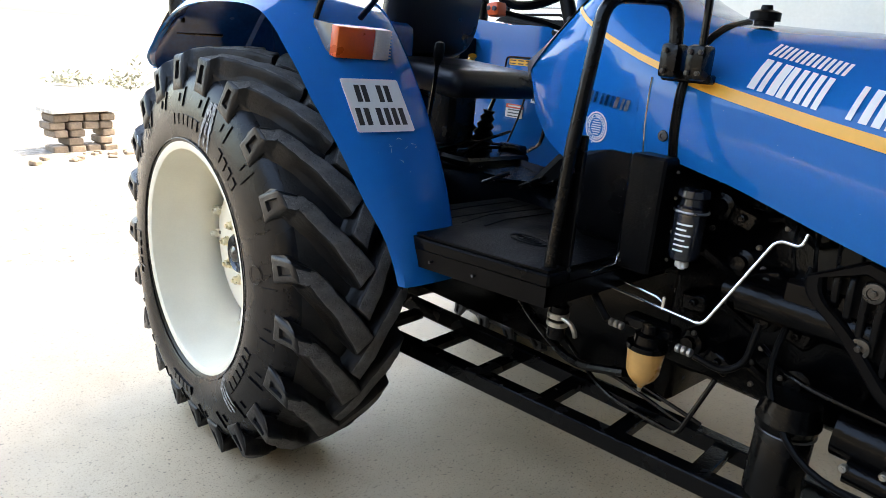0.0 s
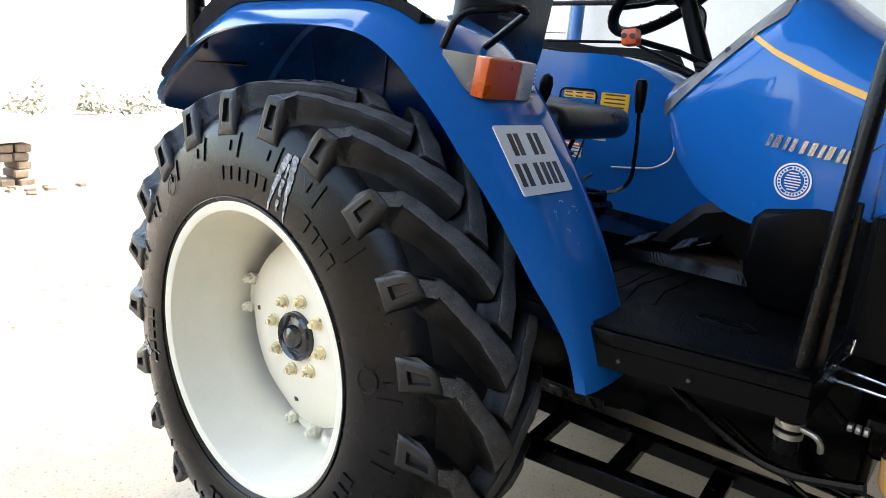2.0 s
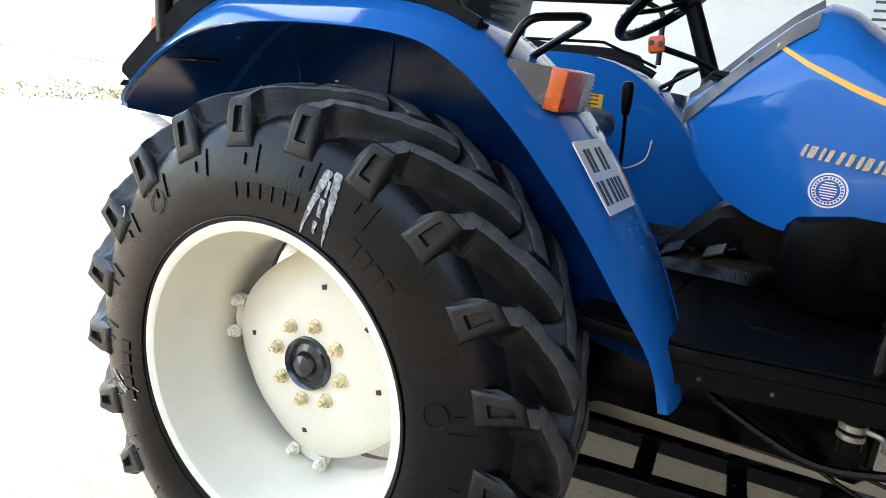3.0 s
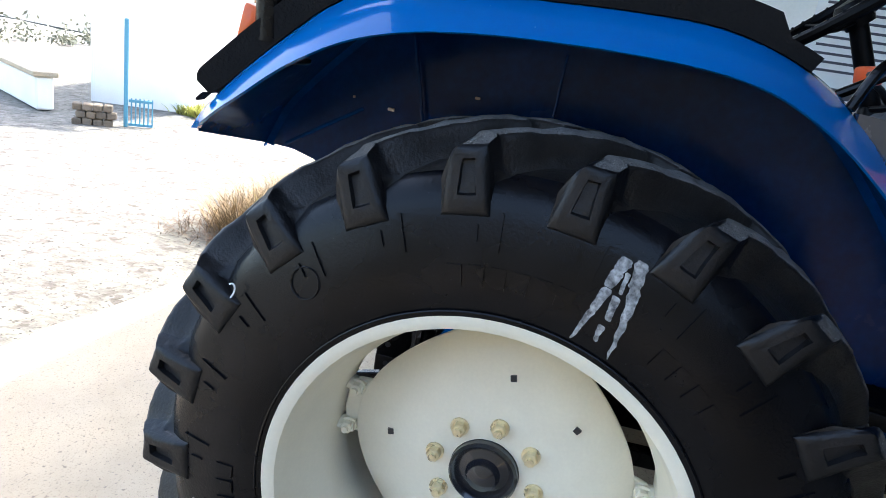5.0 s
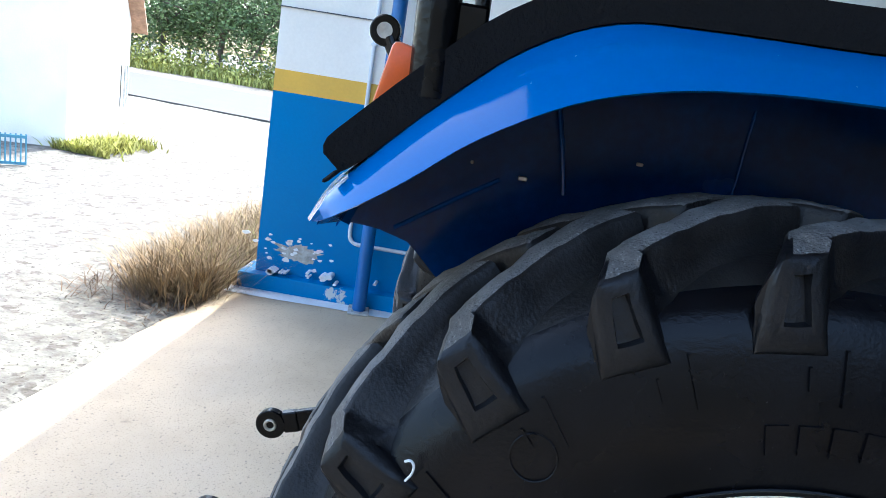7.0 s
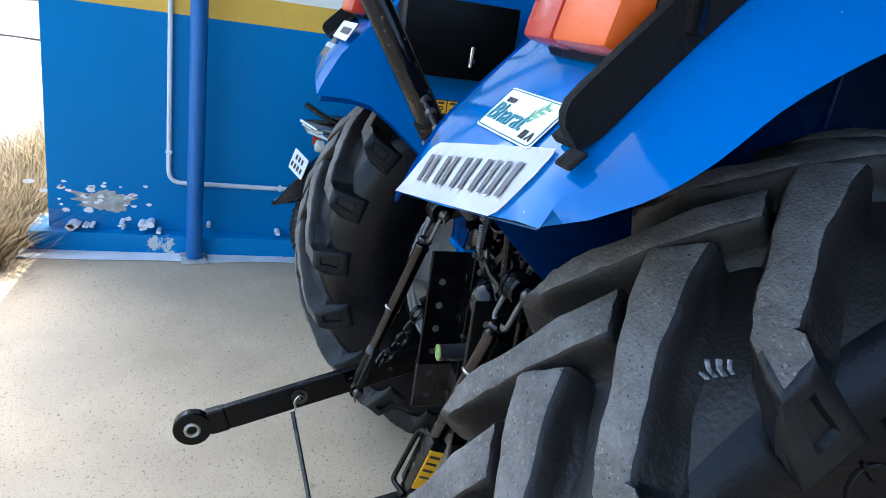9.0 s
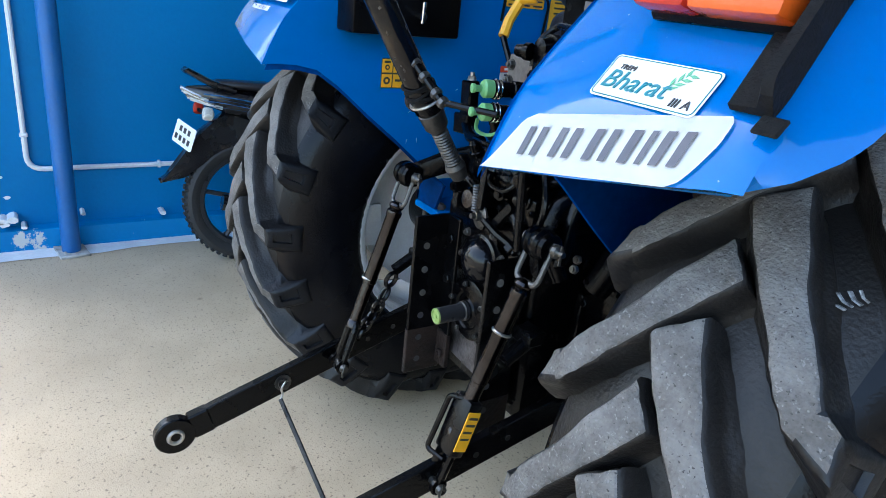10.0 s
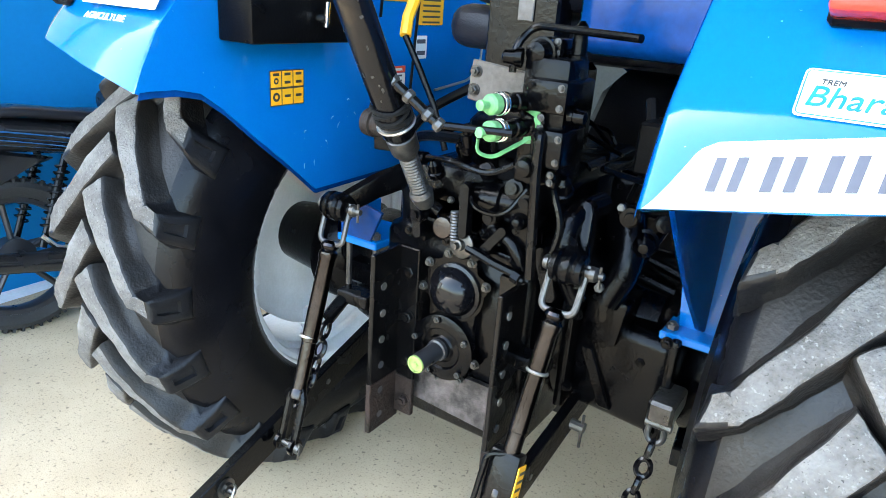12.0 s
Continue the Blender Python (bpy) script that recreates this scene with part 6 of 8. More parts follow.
for x, y, z, n, lean in ((-0.075, 0.235, 1.0, 13, 0.12), (0.03, 0.16, 1.0, 10, -0.08)):
    bm = B()
    turned(bm, (x, y, z), (-0.10, lean, 1), [(k * 0.0145, 0.056 - 0.0026 * k - (0.011 if k % 2 else 0)) for k in range(n)], 18)
    bt = part("rubber_boot", bm, M_PLASTIC, tractor, "ribbed rubber lever boot")
    bm = B()
    tube(bm, [(x - 0.018, y + 0.02, z + 0.17), (x - 0.03, y + lean * 0.3, z + 0.23), (x - 0.02, y - 0.03, z + 0.255)], 0.008, 8, rad=0.02)
    part("lever_stem", bm, M_BLACK, bt)
for pts in (((0.12, 0.30, 1.0), (0.02, 0.34, 1.07), (-0.14, 0.33, 1.10)), ((0.16, 0.22, 1.02), (0.0, 0.27, 1.06), (-0.20, 0.28, 1.035)), ((0.10, 0.36, 1.0), (0.07, 0.36, 1.05), (-0.02, 0.40, 1.055)), ((-0.20, 0.36, 1.0), (-0.14, 0.38, 1.045), (-0.02, 0.36, 1.05))):
    bm = B()
    tube(bm, pts, 0.006, 6, rad=0.02)
    part("linkage_rod", bm, M_BLACK, tractor)
bm = B()
box(bm, (-0.03, 0.23, 0.998), (0.34, 0.34, 0.04), bev=0.012)
box(bm, (-0.20, 0.30, 1.02), (0.05, 0.12, 0.05), bev=0.008)
part("control_plate", bm, M_CAST, tractor)
for x, y in ((0.30, 0.84), (0.22, 0.86), (0.36, 0.75)):
    bm = B()
    tube(bm, [(0.14, y + 0.05, 1.00), (x, y, 1.03)], 0.008, 6)
    box(bm, (x, y, 1.035), (0.075, 0.055, 0.012), (25, 10, 0), bev=0.003)
    part("pedal", bm, M_BLACK, tractor, "worn black foot pedal")
# seat
bm = B()
box(bm, (0.0, 0.19, 1.288), (0.47, 0.44, 0.100), (-4, 0, 0), bev=0.046, seg=4)
seat = part("seat", bm, M_VINYL, tractor, "black vinyl driver seat with backrest", 60)
bm = B()
slab(bm, rrect(0.46, 0.46, 0.13), "y", -0.05, 0.05, bev=0.03)
lean = Matrix.Translation((0.0, 0.0, 1.575)) @ Matrix.Rotation(radians(-8), 4, "X")
for v in bm.verts:
    v.co = lean @ v.co
part("backrest", bm, M_VINYL, seat, angle=60)
bm = B()
box(bm, (0.0, 0.14, 1.13), (0.14, 0.16, 0.22), bev=0.02)
part("seat_base", bm, M_BLACK, seat)
for k in range(3):
    bm = B()
    box(bm, (0.02, 0.062 - 0.003 * k, 1.625 - 0.025 * k), (0.22 - 0.03 * k, 0.004, 0.010), (-8, 0, 0))
    part("backrest_print", bm, M_GREYINK, seat)
# steering wheel
cw = V(0.02, 0.60, 1.675)
wheel_m = Matrix.Translation(cw) @ Matrix.Rotation(radians(40), 4, "X")
bm = B()
tube(bm, [wheel_m @ V(0.20 * math.cos(t), 0.20 * math.sin(t), 0) for t in (2 * math.pi * i / 48 for i in range(48))], 0.0155, 10, closed=True)
for i in range(36):
    t = 2 * math.pi * i / 36
    tube(bm, [wheel_m @ V(0.20 * math.cos(t) - 0.001, 0.20 * math.sin(t), 0.013), wheel_m @ V(0.20 * math.cos(t) + 0.006, 0.20 * math.sin(t), 0.015)], 0.004, 5)
sw = part("steering_wheel", bm, M_PLASTIC, tractor, "black three-spoke steering wheel")
for k in range(3):
    t = radians(200 + 120 * k)
    bm = B()
    tube(bm, [wheel_m @ V(0.03 * math.cos(t), 0.03 * math.sin(t), -0.03), wheel_m @ V(0.12 * math.cos(t), 0.12 * math.sin(t), -0.02), wheel_m @ V(0.195 * math.cos(t), 0.195 * math.sin(t), 0)], 0.012, 8, flat=0.6)
    part("spoke", bm, M_PLASTIC, sw)
bm = B()
turned(bm, wheel_m @ V(0, 0, -0.05), wheel_m.to_3x3() @ V(0, 0, 1), [(0, 0.035), (0.05, 0.045), (0.065, 0.035), (0.07, 0.001)], 20)
part("hub", bm, M_PLASTIC, sw)
bm = B()
cyl(bm, (0.02, 0.74, 1.38), wheel_m @ V(0, 0, -0.03), 0.026, 0.022, n=16)
tube(bm, [(0.02, 0.70, 1.44), (0.16, 0.74, 1.46), (0.19, 0.80, 1.45)], 0.010, 8)
turned(bm, (0.02, 0.745, 1.37), (0, -0.3, 1), [(0, 0.075), (0.02, 0.07), (0.05, 0.05), (0.09, 0.035)], 18)
part("steering_column", bm, M_PLASTIC, tractor)
bm = B()
box(bm, (0.278, 0.606, 1.512), (0.056, 0.040, 0.040), (10, 0, 12), bev=0.008, seg=2)
sq = part("switch_box", bm, M_ORANGE, tractor, "orange switch box on the steering column")
for k in (-1, 1):
    bm = B()
    turned(bm, (0.303, 0.610 + 0.011 * k, 1.514), (1, 0.2, 0), [(0, 0.007), (0.006, 0.007), (0.007, 0.003)], 10)
    part("button", bm, M_INK, sq)
bm = B()
tube(bm, [(0.265, 0.61, 1.508), (0.15, 0.68, 1.49), (0.05, 0.74, 1.46)], 0.008, 8)
part("switch_stem", bm, M_PLASTIC, tractor)
bm = B()
tube(bm, [(-0.45, -0.10, 1.545), (-0.455, 0.25, 1.552), (-0.455, 0.45, 1.48)], 0.006, 6)
part("far_cable", bm, M_PLASTIC, tractor)
bm = B()
tube(bm, [(-0.79, -0.34, 1.53), (-0.80, -0.405, 1.70), (-0.80, -0.37, 1.728), (-0.80, 0.30, 1.733), (-0.80, 0.365, 1.70), (-0.79, 0.38, 1.50)], 0.011, 10, rad=0.03)
part("guard_rail", bm, M_BLACK, tractor, "black tubular guard rail on the far mudguard")
# curved cable on the far mudguard and hoses
bm = B()
tube(bm, [(-0.44, 0.25, 1.10), (-0.43, 0.42, 1.12), (-0.43, 0.48, 1.16), (-0.43, 0.485, 1.23)], 0.004, 6, rad=0.03)
part("park_rod", bm, M_STEEL, tractor)

# ---- engine side ----
bm = B()
slab(bm, [(1.215, 0.905), (1.31, 0.905), (1.31, 1.19), (1.215, 1.19)], "x", 0.20, 0.398, bev=0.006)
part("side_box", bm, M_PLASTIC, tractor, "black steel side panel below the cowl")
for y, z in ((1.23, 0.925), (1.325, 1.16), (1.33, 1.10), (1.335, 1.02), (1.335, 0.95)):
    bm = B()
    hexnut(bm, (0.36 if y > 1.31 else 0.397, y, z), (1, 0, 0), 0.0045, 0.005)
    part("bolt", bm, M_BOLT, tractor)
bm = B()
slab(bm, [(1.28, 0.62), (2.45, 0.62), (2.45, 1.12), (1.95, 1.2), (1.28, 1.28)], "x", -0.21, 0.21, bev=0.02)
part("engine_block", bm, M_CAST, tractor, "oily black engine block", 50)
rng = random.Random(12)
for k in range(16):
    y, z = 1.36 + 0.26 * (k % 4) / 3 + 0.02 * rng.random(), 0.70 + 0.12 * (k // 4) + 0.02 * rng.random()
    bm = B()
    if k % 3 == 0:
        turned(bm, (0.20, y, z), (1, 0, 0), [(0, 0.035), (0.03, 0.033), (0.035, 0.02), (0.05, 0.018), (0.052, 0.001)], 14)
    elif k % 3 == 1:
        box(bm, (0.23, y, z), (0.06, 0.07, 0.05), (rng.uniform(-20, 20), 0, 0), bev=0.008)
        hexnut(bm, (0.26, y, z), (1, 0, 0), 0.010, 0.010)
    else:
        tube(bm, [(0.22, y - 0.06, z), (0.25, y, z + 0.02), (0.22, y + 0.07, z - 0.03)], 0.014, 8)
        hexnut(bm, (0.25, y, z + 0.03), (1, 0, 0.3), 0.008, 0.010)
    part("engine_fitting", bm, M_CAST, tractor, angle=40)
for k in range(14):
    bm = B()
    hexnut(bm, (0.232, 1.36 + 0.36 * rng.random(), 0.66 + 0.5 * rng.random()), (1, 0.1, 0.1), 0.007, 0.009)
    part("bolt", bm, M_BOLT, tractor)
# fuel pump with pipes
bm = B()
cyl(bm, (0.29, 1.50, 0.905), (0.29, 1.78, 0.90), 0.045, n=18)
cyl(bm, (0.29, 1.46, 0.905), (0.29, 1.50, 0.905), 0.03, n=18)
box(bm, (0.29, 1.66, 0.95), (0.07, 0.14, 0.06), bev=0.01)
part("fuel_pump", bm, M_CAST, tractor, "black fuel injection pump")
for k in range(4):
    bm = B()
    y = 1.60 + 0.045 * k
    tube(bm, [(0.29, y, 0.97), (0.31, y - 0.01, 1.04), (0.25, y - 0.03, 1.12 + 0.01 * k), (0.20, y - 0.05, 1.18)], 0.0045, 6, rad=0.04)
    part("fuel_pipe", bm, M_BLACK, tractor)
# upright filter with white print
bm = B()
turned(bm, (0.345, 1.365, 0.955), (0, 0, 1), [(0, 0.012), (0.004, 0.03), (0.02, 0.036), (0.115, 0.036), (0.118, 0.038), (0.13, 0.038), (0.135, 0.028), (0.15, 0.026), (0.155, 0.036), (0.17, 0.034), (0.175, 0.001)], 24)
fl = part("fuel_filter", bm, M_HUBCAP, tractor, "glossy black spin-on filter with white print")
for k in range(6):
    bm = B()
    z = 0.985 + 0.0125 * k
    w = 1.0 if k % 2 else 0.7
    n = 8
    pts = [V(0.345 + 0.0368 * math.cos(t), 1.365 + 0.0368 * math.sin(t), z) for t in (radians(-20 + 60 * w * i / n) for i in range(n + 1))]
    vs = [(bm.verts.new(p + V(0, 0, -0.0022)), bm.verts.new(p + V(0, 0, 0.0022))) for p in pts]
    for a, b in zip(vs, vs[1:]):
        bm.faces.new((a[0], b[0], b[1], a[1]))
    part("print_line", bm, M_DECALWHITE, fl)
bm = B()
turned(bm, (0.345, 1.365, 0.934), (0, 0, 1), [(0, 0.008), (0.006, 0.008), (0.006, 0.016), (0.02, 0.016)], 12)
part("drain_cap", bm, M_WHITE, fl, "white drain cap")
bm = B()
tube(bm, [V(0.345 + 0.039 * math.cos(t), 1.365 + 0.039 * math.sin(t), 1.076) for t in (2 * math.pi * i / 24 for i in range(24))], 0.003, 6, closed=True)
part("filter_ring", bm, M_STEEL, fl)
# sediment bowl
bm = B()
turned(bm, (0.455, 1.375, 0.655), (0, 0, 1), [(0, 0.006), (0.008, 0.008), (0.012, 0.016), (0.03, 0.032), (0.045, 0.039), (0.095, 0.043), (0.105, 0.043)], 24)
bowl = part("sediment_bowl", bm, M_AMBERBOWL, tractor, "amber plastic fuel sediment bowl")
bm = B()
turned(bm, (0.455, 1.375, 0.758), (0, 0, 1), [(0, 0.047), (0.012, 0.047), (0.014, 0.035), (0.035, 0.033), (0.04, 0.02), (0.06, 0.018), (0.062, 0.001)], 20)
box(bm, (0.42, 1.36, 0.80), (0.05, 0.13, 0.03), bev=0.006)
part("bowl_head", bm, M_CAST, bowl)
bm = B()
turned(bm, (0.455, 1.375, 0.645), (0, 0, 1), [(0, 0.004), (0.008, 0.005), (0.012, 0.008)], 10)
part("drain_screw", bm, M_STEEL, bowl)
for y, d in ((1.305, -1), (1.445, 1)):
    bm = B()
    for q in (0.0, 0.014, 0.028):
        turned(bm, (0.455, y + d * q, 0.787 + 0.001 * d), (0, d, 0), [(0, 0.007), (0.002, 0.010), (0.009, 0.010), (0.011, 0.007)], 10)
    part("pipe_union", bm, M_STEEL, bowl, "bright steel pipe union")
bm = B()
tube(bm, [(0.455, 1.49, 0.785), (0.45, 1.555, 0.772), (0.43, 1.59, 0.80), (0.41, 1.595, 0.89)], 0.0075, 10, rad=0.05)
part("fuel_hose", bm, M_PLASTIC, tractor)
bm = B()
tube(bm, [(0.455, 1.26, 0.787), (0.44, 1.20, 0.83), (0.40, 1.17, 0.83)], 0.010, 10, rad=0.04)
part("fuel_hose", bm, M_PLASTIC, tractor)
# bright bent fuel line
bm = B()
tube(bm, [(0.40, 1.19, 0.852), (0.425, 1.48, 0.848), (0.366, 1.575, 1.065), (0.365, 1.625, 1.06), (0.36, 1.63, 1.09)], 0.0038, 8, rad=0.02)
part("steel_fuel_line", bm, M_CHROME, tractor, "bright bent steel fuel line")
bm = B()
tube(bm, [(0.37, 1.20, 0.87), (0.405, 1.35, 0.868), (0.41, 1.375, 0.86)], 0.003, 6)
box(bm, (0.415, 1.375, 0.862), (0.008, 0.008, 0.035), bev=0.002)
part("steel_link", bm, M_CHROME, tractor)
# clamp and canister below the platform
bm = B()
turned(bm, (0.555, 1.185, 0.735), (0, 0, 1), [(0, 0.020), (0.01, 0.024), (0.085, 0.024), (0.09, 0.017), (0.105, 0.015), (0.108, 0.001)], 18)
cn = part("canister", bm, M_CAST, tractor, "small black canister held by a steel clamp")
bm = B()
turned(bm, (0.555, 1.185, 0.768), (0, 0, 1), [(0, 0.0245), (0.001, 0.0265), (0.012, 0.0265), (0.013, 0.0245)], 22)
turned(bm, (0.555, 1.185, 0.788), (0, 0, 1), [(0, 0.0245), (0.001, 0.0265), (0.014, 0.0265), (0.015, 0.0245)], 22)
tube(bm, [(0.565, 1.205, 0.795), (0.57, 1.235, 0.792), (0.568, 1.245, 0.778), (0.56, 1.245, 0.760)], 0.006, 8, rad=0.01)
part("hose_clamp", bm, M_STEEL, cn, "bright steel hose clamp")
# hoses and rods below
for pts, r, m in (([(0.30, 0.80, 0.72), (0.36, 0.95, 0.66), (0.42, 1.15, 0.61), (0.44, 1.32, 0.665)], 0.012, M_BLACK), ([(0.30, 1.0, 0.64), (0.40, 1.25, 0.56), (0.416, 1.47, 0.560), (0.41, 1.485, 0.61), (0.39, 1.52, 0.72)], 0.006, M_BLACK), ([(0.36, 1.24, 0.625), (0.37, 1.50, 0.588)], 0.005, M_BLACK), ([(0.36, 1.24, 0.603), (0.38, 1.47, 0.572)], 0.005, M_BLACK), ([(0.26, 1.62, 1.0), (0.33, 1.60, 0.74), (0.38, 1.72, 0.60), (0.36, 1.95, 0.57), (0.32, 2.15, 0.62)], 0.008, M_PLASTIC),
                  ([(0.24, 1.55, 0.78), (0.34, 1.66, 0.765), (0.33, 1.95, 0.74)], 0.006, M_BLACK)):
    bm = B()
    tube(bm, pts, r, 8, rad=0.08)
    part("hose", bm, m, tractor)
# oil filter, starter
bm = B()
turned(bm, (0.30, 1.66, 0.46), (0, 0, 1), [(0, 0.055), (0.01, 0.062), (0.16, 0.062), (0.17, 0.058), (0.20, 0.07), (0.25, 0.06)], 22)
of = part("oil_filter", bm, M_BLACK, tractor, "large black oil filter")
bm = B()
tube(bm, [V(0.30 + 0.063 * math.cos(t), 1.66 + 0.063 * math.sin(t), 0.635) for t in (2 * math.pi * i / 28 for i in range(28))], 0.003, 6, closed=True)
part("filter_band", bm, M_BOLT, of)
bm = B()
cyl(bm, (0.29, 1.76, 0.68), (0.29, 2.05, 0.67), 0.055, n=18)
cyl(bm, (0.33, 1.80, 0.62), (0.33, 1.98, 0.615), 0.028, n=14)
part("starter_motor", bm, M_CAST, tractor, "black starter motor")
for k in range(3):
    bm = B()
    hexnut(bm, (0.35, 1.80 + 0.07 * k, 0.635 + 0.02 * k), (1, 0, 0), 0.009, 0.016)
    part("terminal_nut", bm, M_STEEL, tractor)
# louvred side grille: a rounded frame, a recessed back and upright slanting louvres
def grille_outline(k):
    """The rounded outline of the grille, drawn in by k metres."""
    pts = [V(0, y, z) for y, z in ((1.640 + k, 1.085 - k), (1.78, 1.055 - k), (2.17 - k, 0.925 - k), (2.17 - k, 0.775 + k), (1.83 + 0.3 * k, 0.775 + k), (1.72 + 0.9 * k, 0.90 + 0.3 * k), (1.635 + k, 0.965 + 0.2 * k))]
    c = pts + pts[:2]
    r = rounded(c, 0.035, 4)
    return [(p.y, p.z) for p in r[1:-6]]


bm = B()
vo = [[bm.verts.new((x, y, z)) for y, z in grille_outline(k)] for x, k in ((0.312, 0.0), (0.340, 0.0), (0.346, 0.006), (0.346, 0.026), (0.340, 0.032), (0.318, 0.034))]
for q0, q1 in zip(vo, vo[1:]):
    for i in range(len(q0)):
        bm.faces.new((q0[i], q0[(i + 1) % len(q0)], q1[(i + 1) % len(q0)], q1[i]))
bm.faces.new(vo[-1])
gr = part("side_grille", bm, M_PLASTIC, tractor, "black louvred engine side grille")
for k in range(16):
    y = 1.700 + 0.029 * k
    zt = float(np.interp(y, [1.66, 1.78, 2.17], [1.045, 1.010, 0.885]))
    zb = float(np.interp(y, [1.66, 1.73, 1.83, 2.17], [0.985, 0.925, 0.815, 0.812]))
    bm = B()
    tube(bm, [(0.322, y, zb), (0.333, y - 0.002, zb + 0.012), (0.336, y - 0.004, (zt + zb) / 2), (0.333, y - 0.006, zt - 0.012), (0.322, y - 0.008, zt)], 0.0085, 8, flat=0.6)
    part("louvre", bm, M_PLASTIC, gr)
for y, z in ((1.765, 1.002), (1.765, 0.885)):
    bm = B()
    turned(bm, (0.338, y, z), (1, 0, 0), [(0, 0.022), (0.006, 0.020), (0.007, 0.013), (0.004, 0.012)], 18)
    hexnut(bm, (0.342, y, z), (1, 0, 0), 0.0075, 0.007)
    part("grille_bolt", bm, M_BOLT, gr)

# under-frame of flat steel with cross pieces
uf = []
bm = B()
box(bm, (0.375, 0.95, 0.405), (0.055, 1.95, 0.05), (0, 0, 7), bev=0.004)
fr = part("under_frame", bm, M_BLACK, tractor, "black ladder frame under the tractor")
bm = B()
box(bm, (0.13, 0.95, 0.405), (0.045, 1.9, 0.05), (0, 0, 3), bev=0.004)
part("inner_rail", bm, M_BLACK, fr)
for k in range(7):
    y = 0.30 + 0.235 * k
    bm = B()
    box(bm, (0.255 - 0.122 * (y - 0.95), y, 0.405), (0.24, 0.05, 0.03), (0, 0, 6), bev=0.003)
    part("cross_piece", bm, M_BLACK, fr)
# ---- rear end ----
for s in (-1, 1):
    bm = B()
    turned(bm, (s * 0.15, 0, AXZ), (s, 0, 0), [(0, 0.19), (0.06, 0.18), (0.10, 0.15), (0.22, 0.125), (0.30, 0.12), (0.33, 0.15), (0.40, 0.15), (0.42, 0.11), (0.60, 0.09)], 26)
    ax = part("axle_housing", bm, M_CAST, tractor, "black rear axle housing", 45)
    bm = B()
    if s < 0:
        box(bm, (s * 0.36, -0.04, 0.725), (0.20, 0.22, 0.13), bev=0.04, seg=3)
        box(bm, (s * 0.32, -0.10, 0.615), (0.16, 0.12, 0.18), bev=0.05, seg=3)
        box(bm, (s * 0.34, -0.15, 0.67), (0.12, 0.06, 0.06), bev=0.012)
    else:
        box(bm, (0.355, -0.055, 0.655), (0.215, 0.26, 0.22), (0, 4, 0), bev=0.028, seg=3)
        box(bm, (0.322, -0.175, 0.785), (0.080, 0.10, 0.10), (0, 8, 0), bev=0.010, seg=2)
        box(bm, (0.326, -0.195, 0.838), (0.062, 0.060, 0.034), (0, 8, 0), bev=0.006, seg=2)
        box(bm, (0.30, -0.06, 0.535), (0.06, 0.08, 0.03), bev=0.008, seg=2)
        box(bm, (0.462, -0.075, 0.660), (0.020, 0.27, 0.235), bev=0.006, seg=2)
        box(bm, (0.248, -0.075, 0.665), (0.022, 0.28, 0.24), bev=0.006, seg=2)
        slab(bm, [(0.27, 0.70), (0.30, 0.70), (0.36, 0.57), (0.33, 0.57)], "y", -0.195, -0.175, bev=0.004)
        for x, z in ((0.262, 0.77), (0.262, 0.60), (0.448, 0.77), (0.448, 0.57), (0.40, 0.70)):
            hexnut(bm, (x, -0.205 if x != 0.40 else -0.178, z), (0, -1, 0), 0.010, 0.012, washer=0.013)
    part("axle_saddle", bm, M_CAST, ax)
bm = B()
slab(bm, [(-0.165, 0.45), (0.205, 0.45), (0.205, 0.90), (0.15, 0.915), (-0.12, 0.915), (-0.165, 0.89)], "y", -0.31, 0.25, bev=0.015)
rh = part("rear_housing", bm, M_CAST, tractor, "oily black rear transmission housing with bolted cover", 45)
# eared cover with dome and shaft boss: two rounded lobes, each with bolt ears
def eared(cx_, cz, r, ears, lift, n=96):
    pts = []
    for i in range(n):
        t = 2 * math.pi * i / n
        e = max(math.exp(-((math.degrees(t) - q + 180) % 360 - 180) ** 2 / 60.0) for q in ears)
        pts.append((cx_ + (r + lift * e) * math.cos(t), cz + (r + lift * e) * math.sin(t)))
    return pts


UPPER_EARS, LOWER_EARS = (20, 62, 104, 146, 190), (-12, -55, -100, -148, 172)
bm = B()
slab(bm, eared(0.040, 0.800, 0.070, UPPER_EARS, 0.018), "y", -0.334, -0.300, bev=0.003)
slab(bm, eared(0.026, 0.664, 0.073, LOWER_EARS, 0.015), "y", -0.332, -0.300, bev=0.003)
box(bm, (0.034, -0.315, 0.733), (0.120, 0.030, 0.09), bev=0.006)
part("shaft_cover", bm, M_CAST, rh, "", 40)
bm = B()
turned(bm, (0.042, -0.333, 0.798), (0, -1, 0), [(0, 0.060), (0.006, 0.060), (0.009, 0.053), (0.016, 0.051), (0.030, 0.044), (0.042, 0.030), (0.047, 0.014), (0.048, 0.001)], 30)
part("dome_cover", bm, M_GLOSSBLACK, rh)
bm = B()
turned(bm, (0.025, -0.333, 0.662), (0, -1, 0), [(0, 0.075), (0.010, 0.075), (0.014, 0.066), (0.016, 0.048), (0.012, 0.044), (0.014, 0.032), (0.018, 0.028)], 26)
part("shaft_flange", bm, M_CAST, rh)
bm = B()
turned(bm, (0.022, -0.345, 0.661), (-0.02, -1, -0.03), [(0, 0.024), (0.014, 0.024), (0.016, 0.0195), (0.083, 0.0195), (0.085, 0.018)], 24)
ps = part("power_shaft", bm, M_ALLOY, rh, "splined power take-off shaft stub")
bm = B()
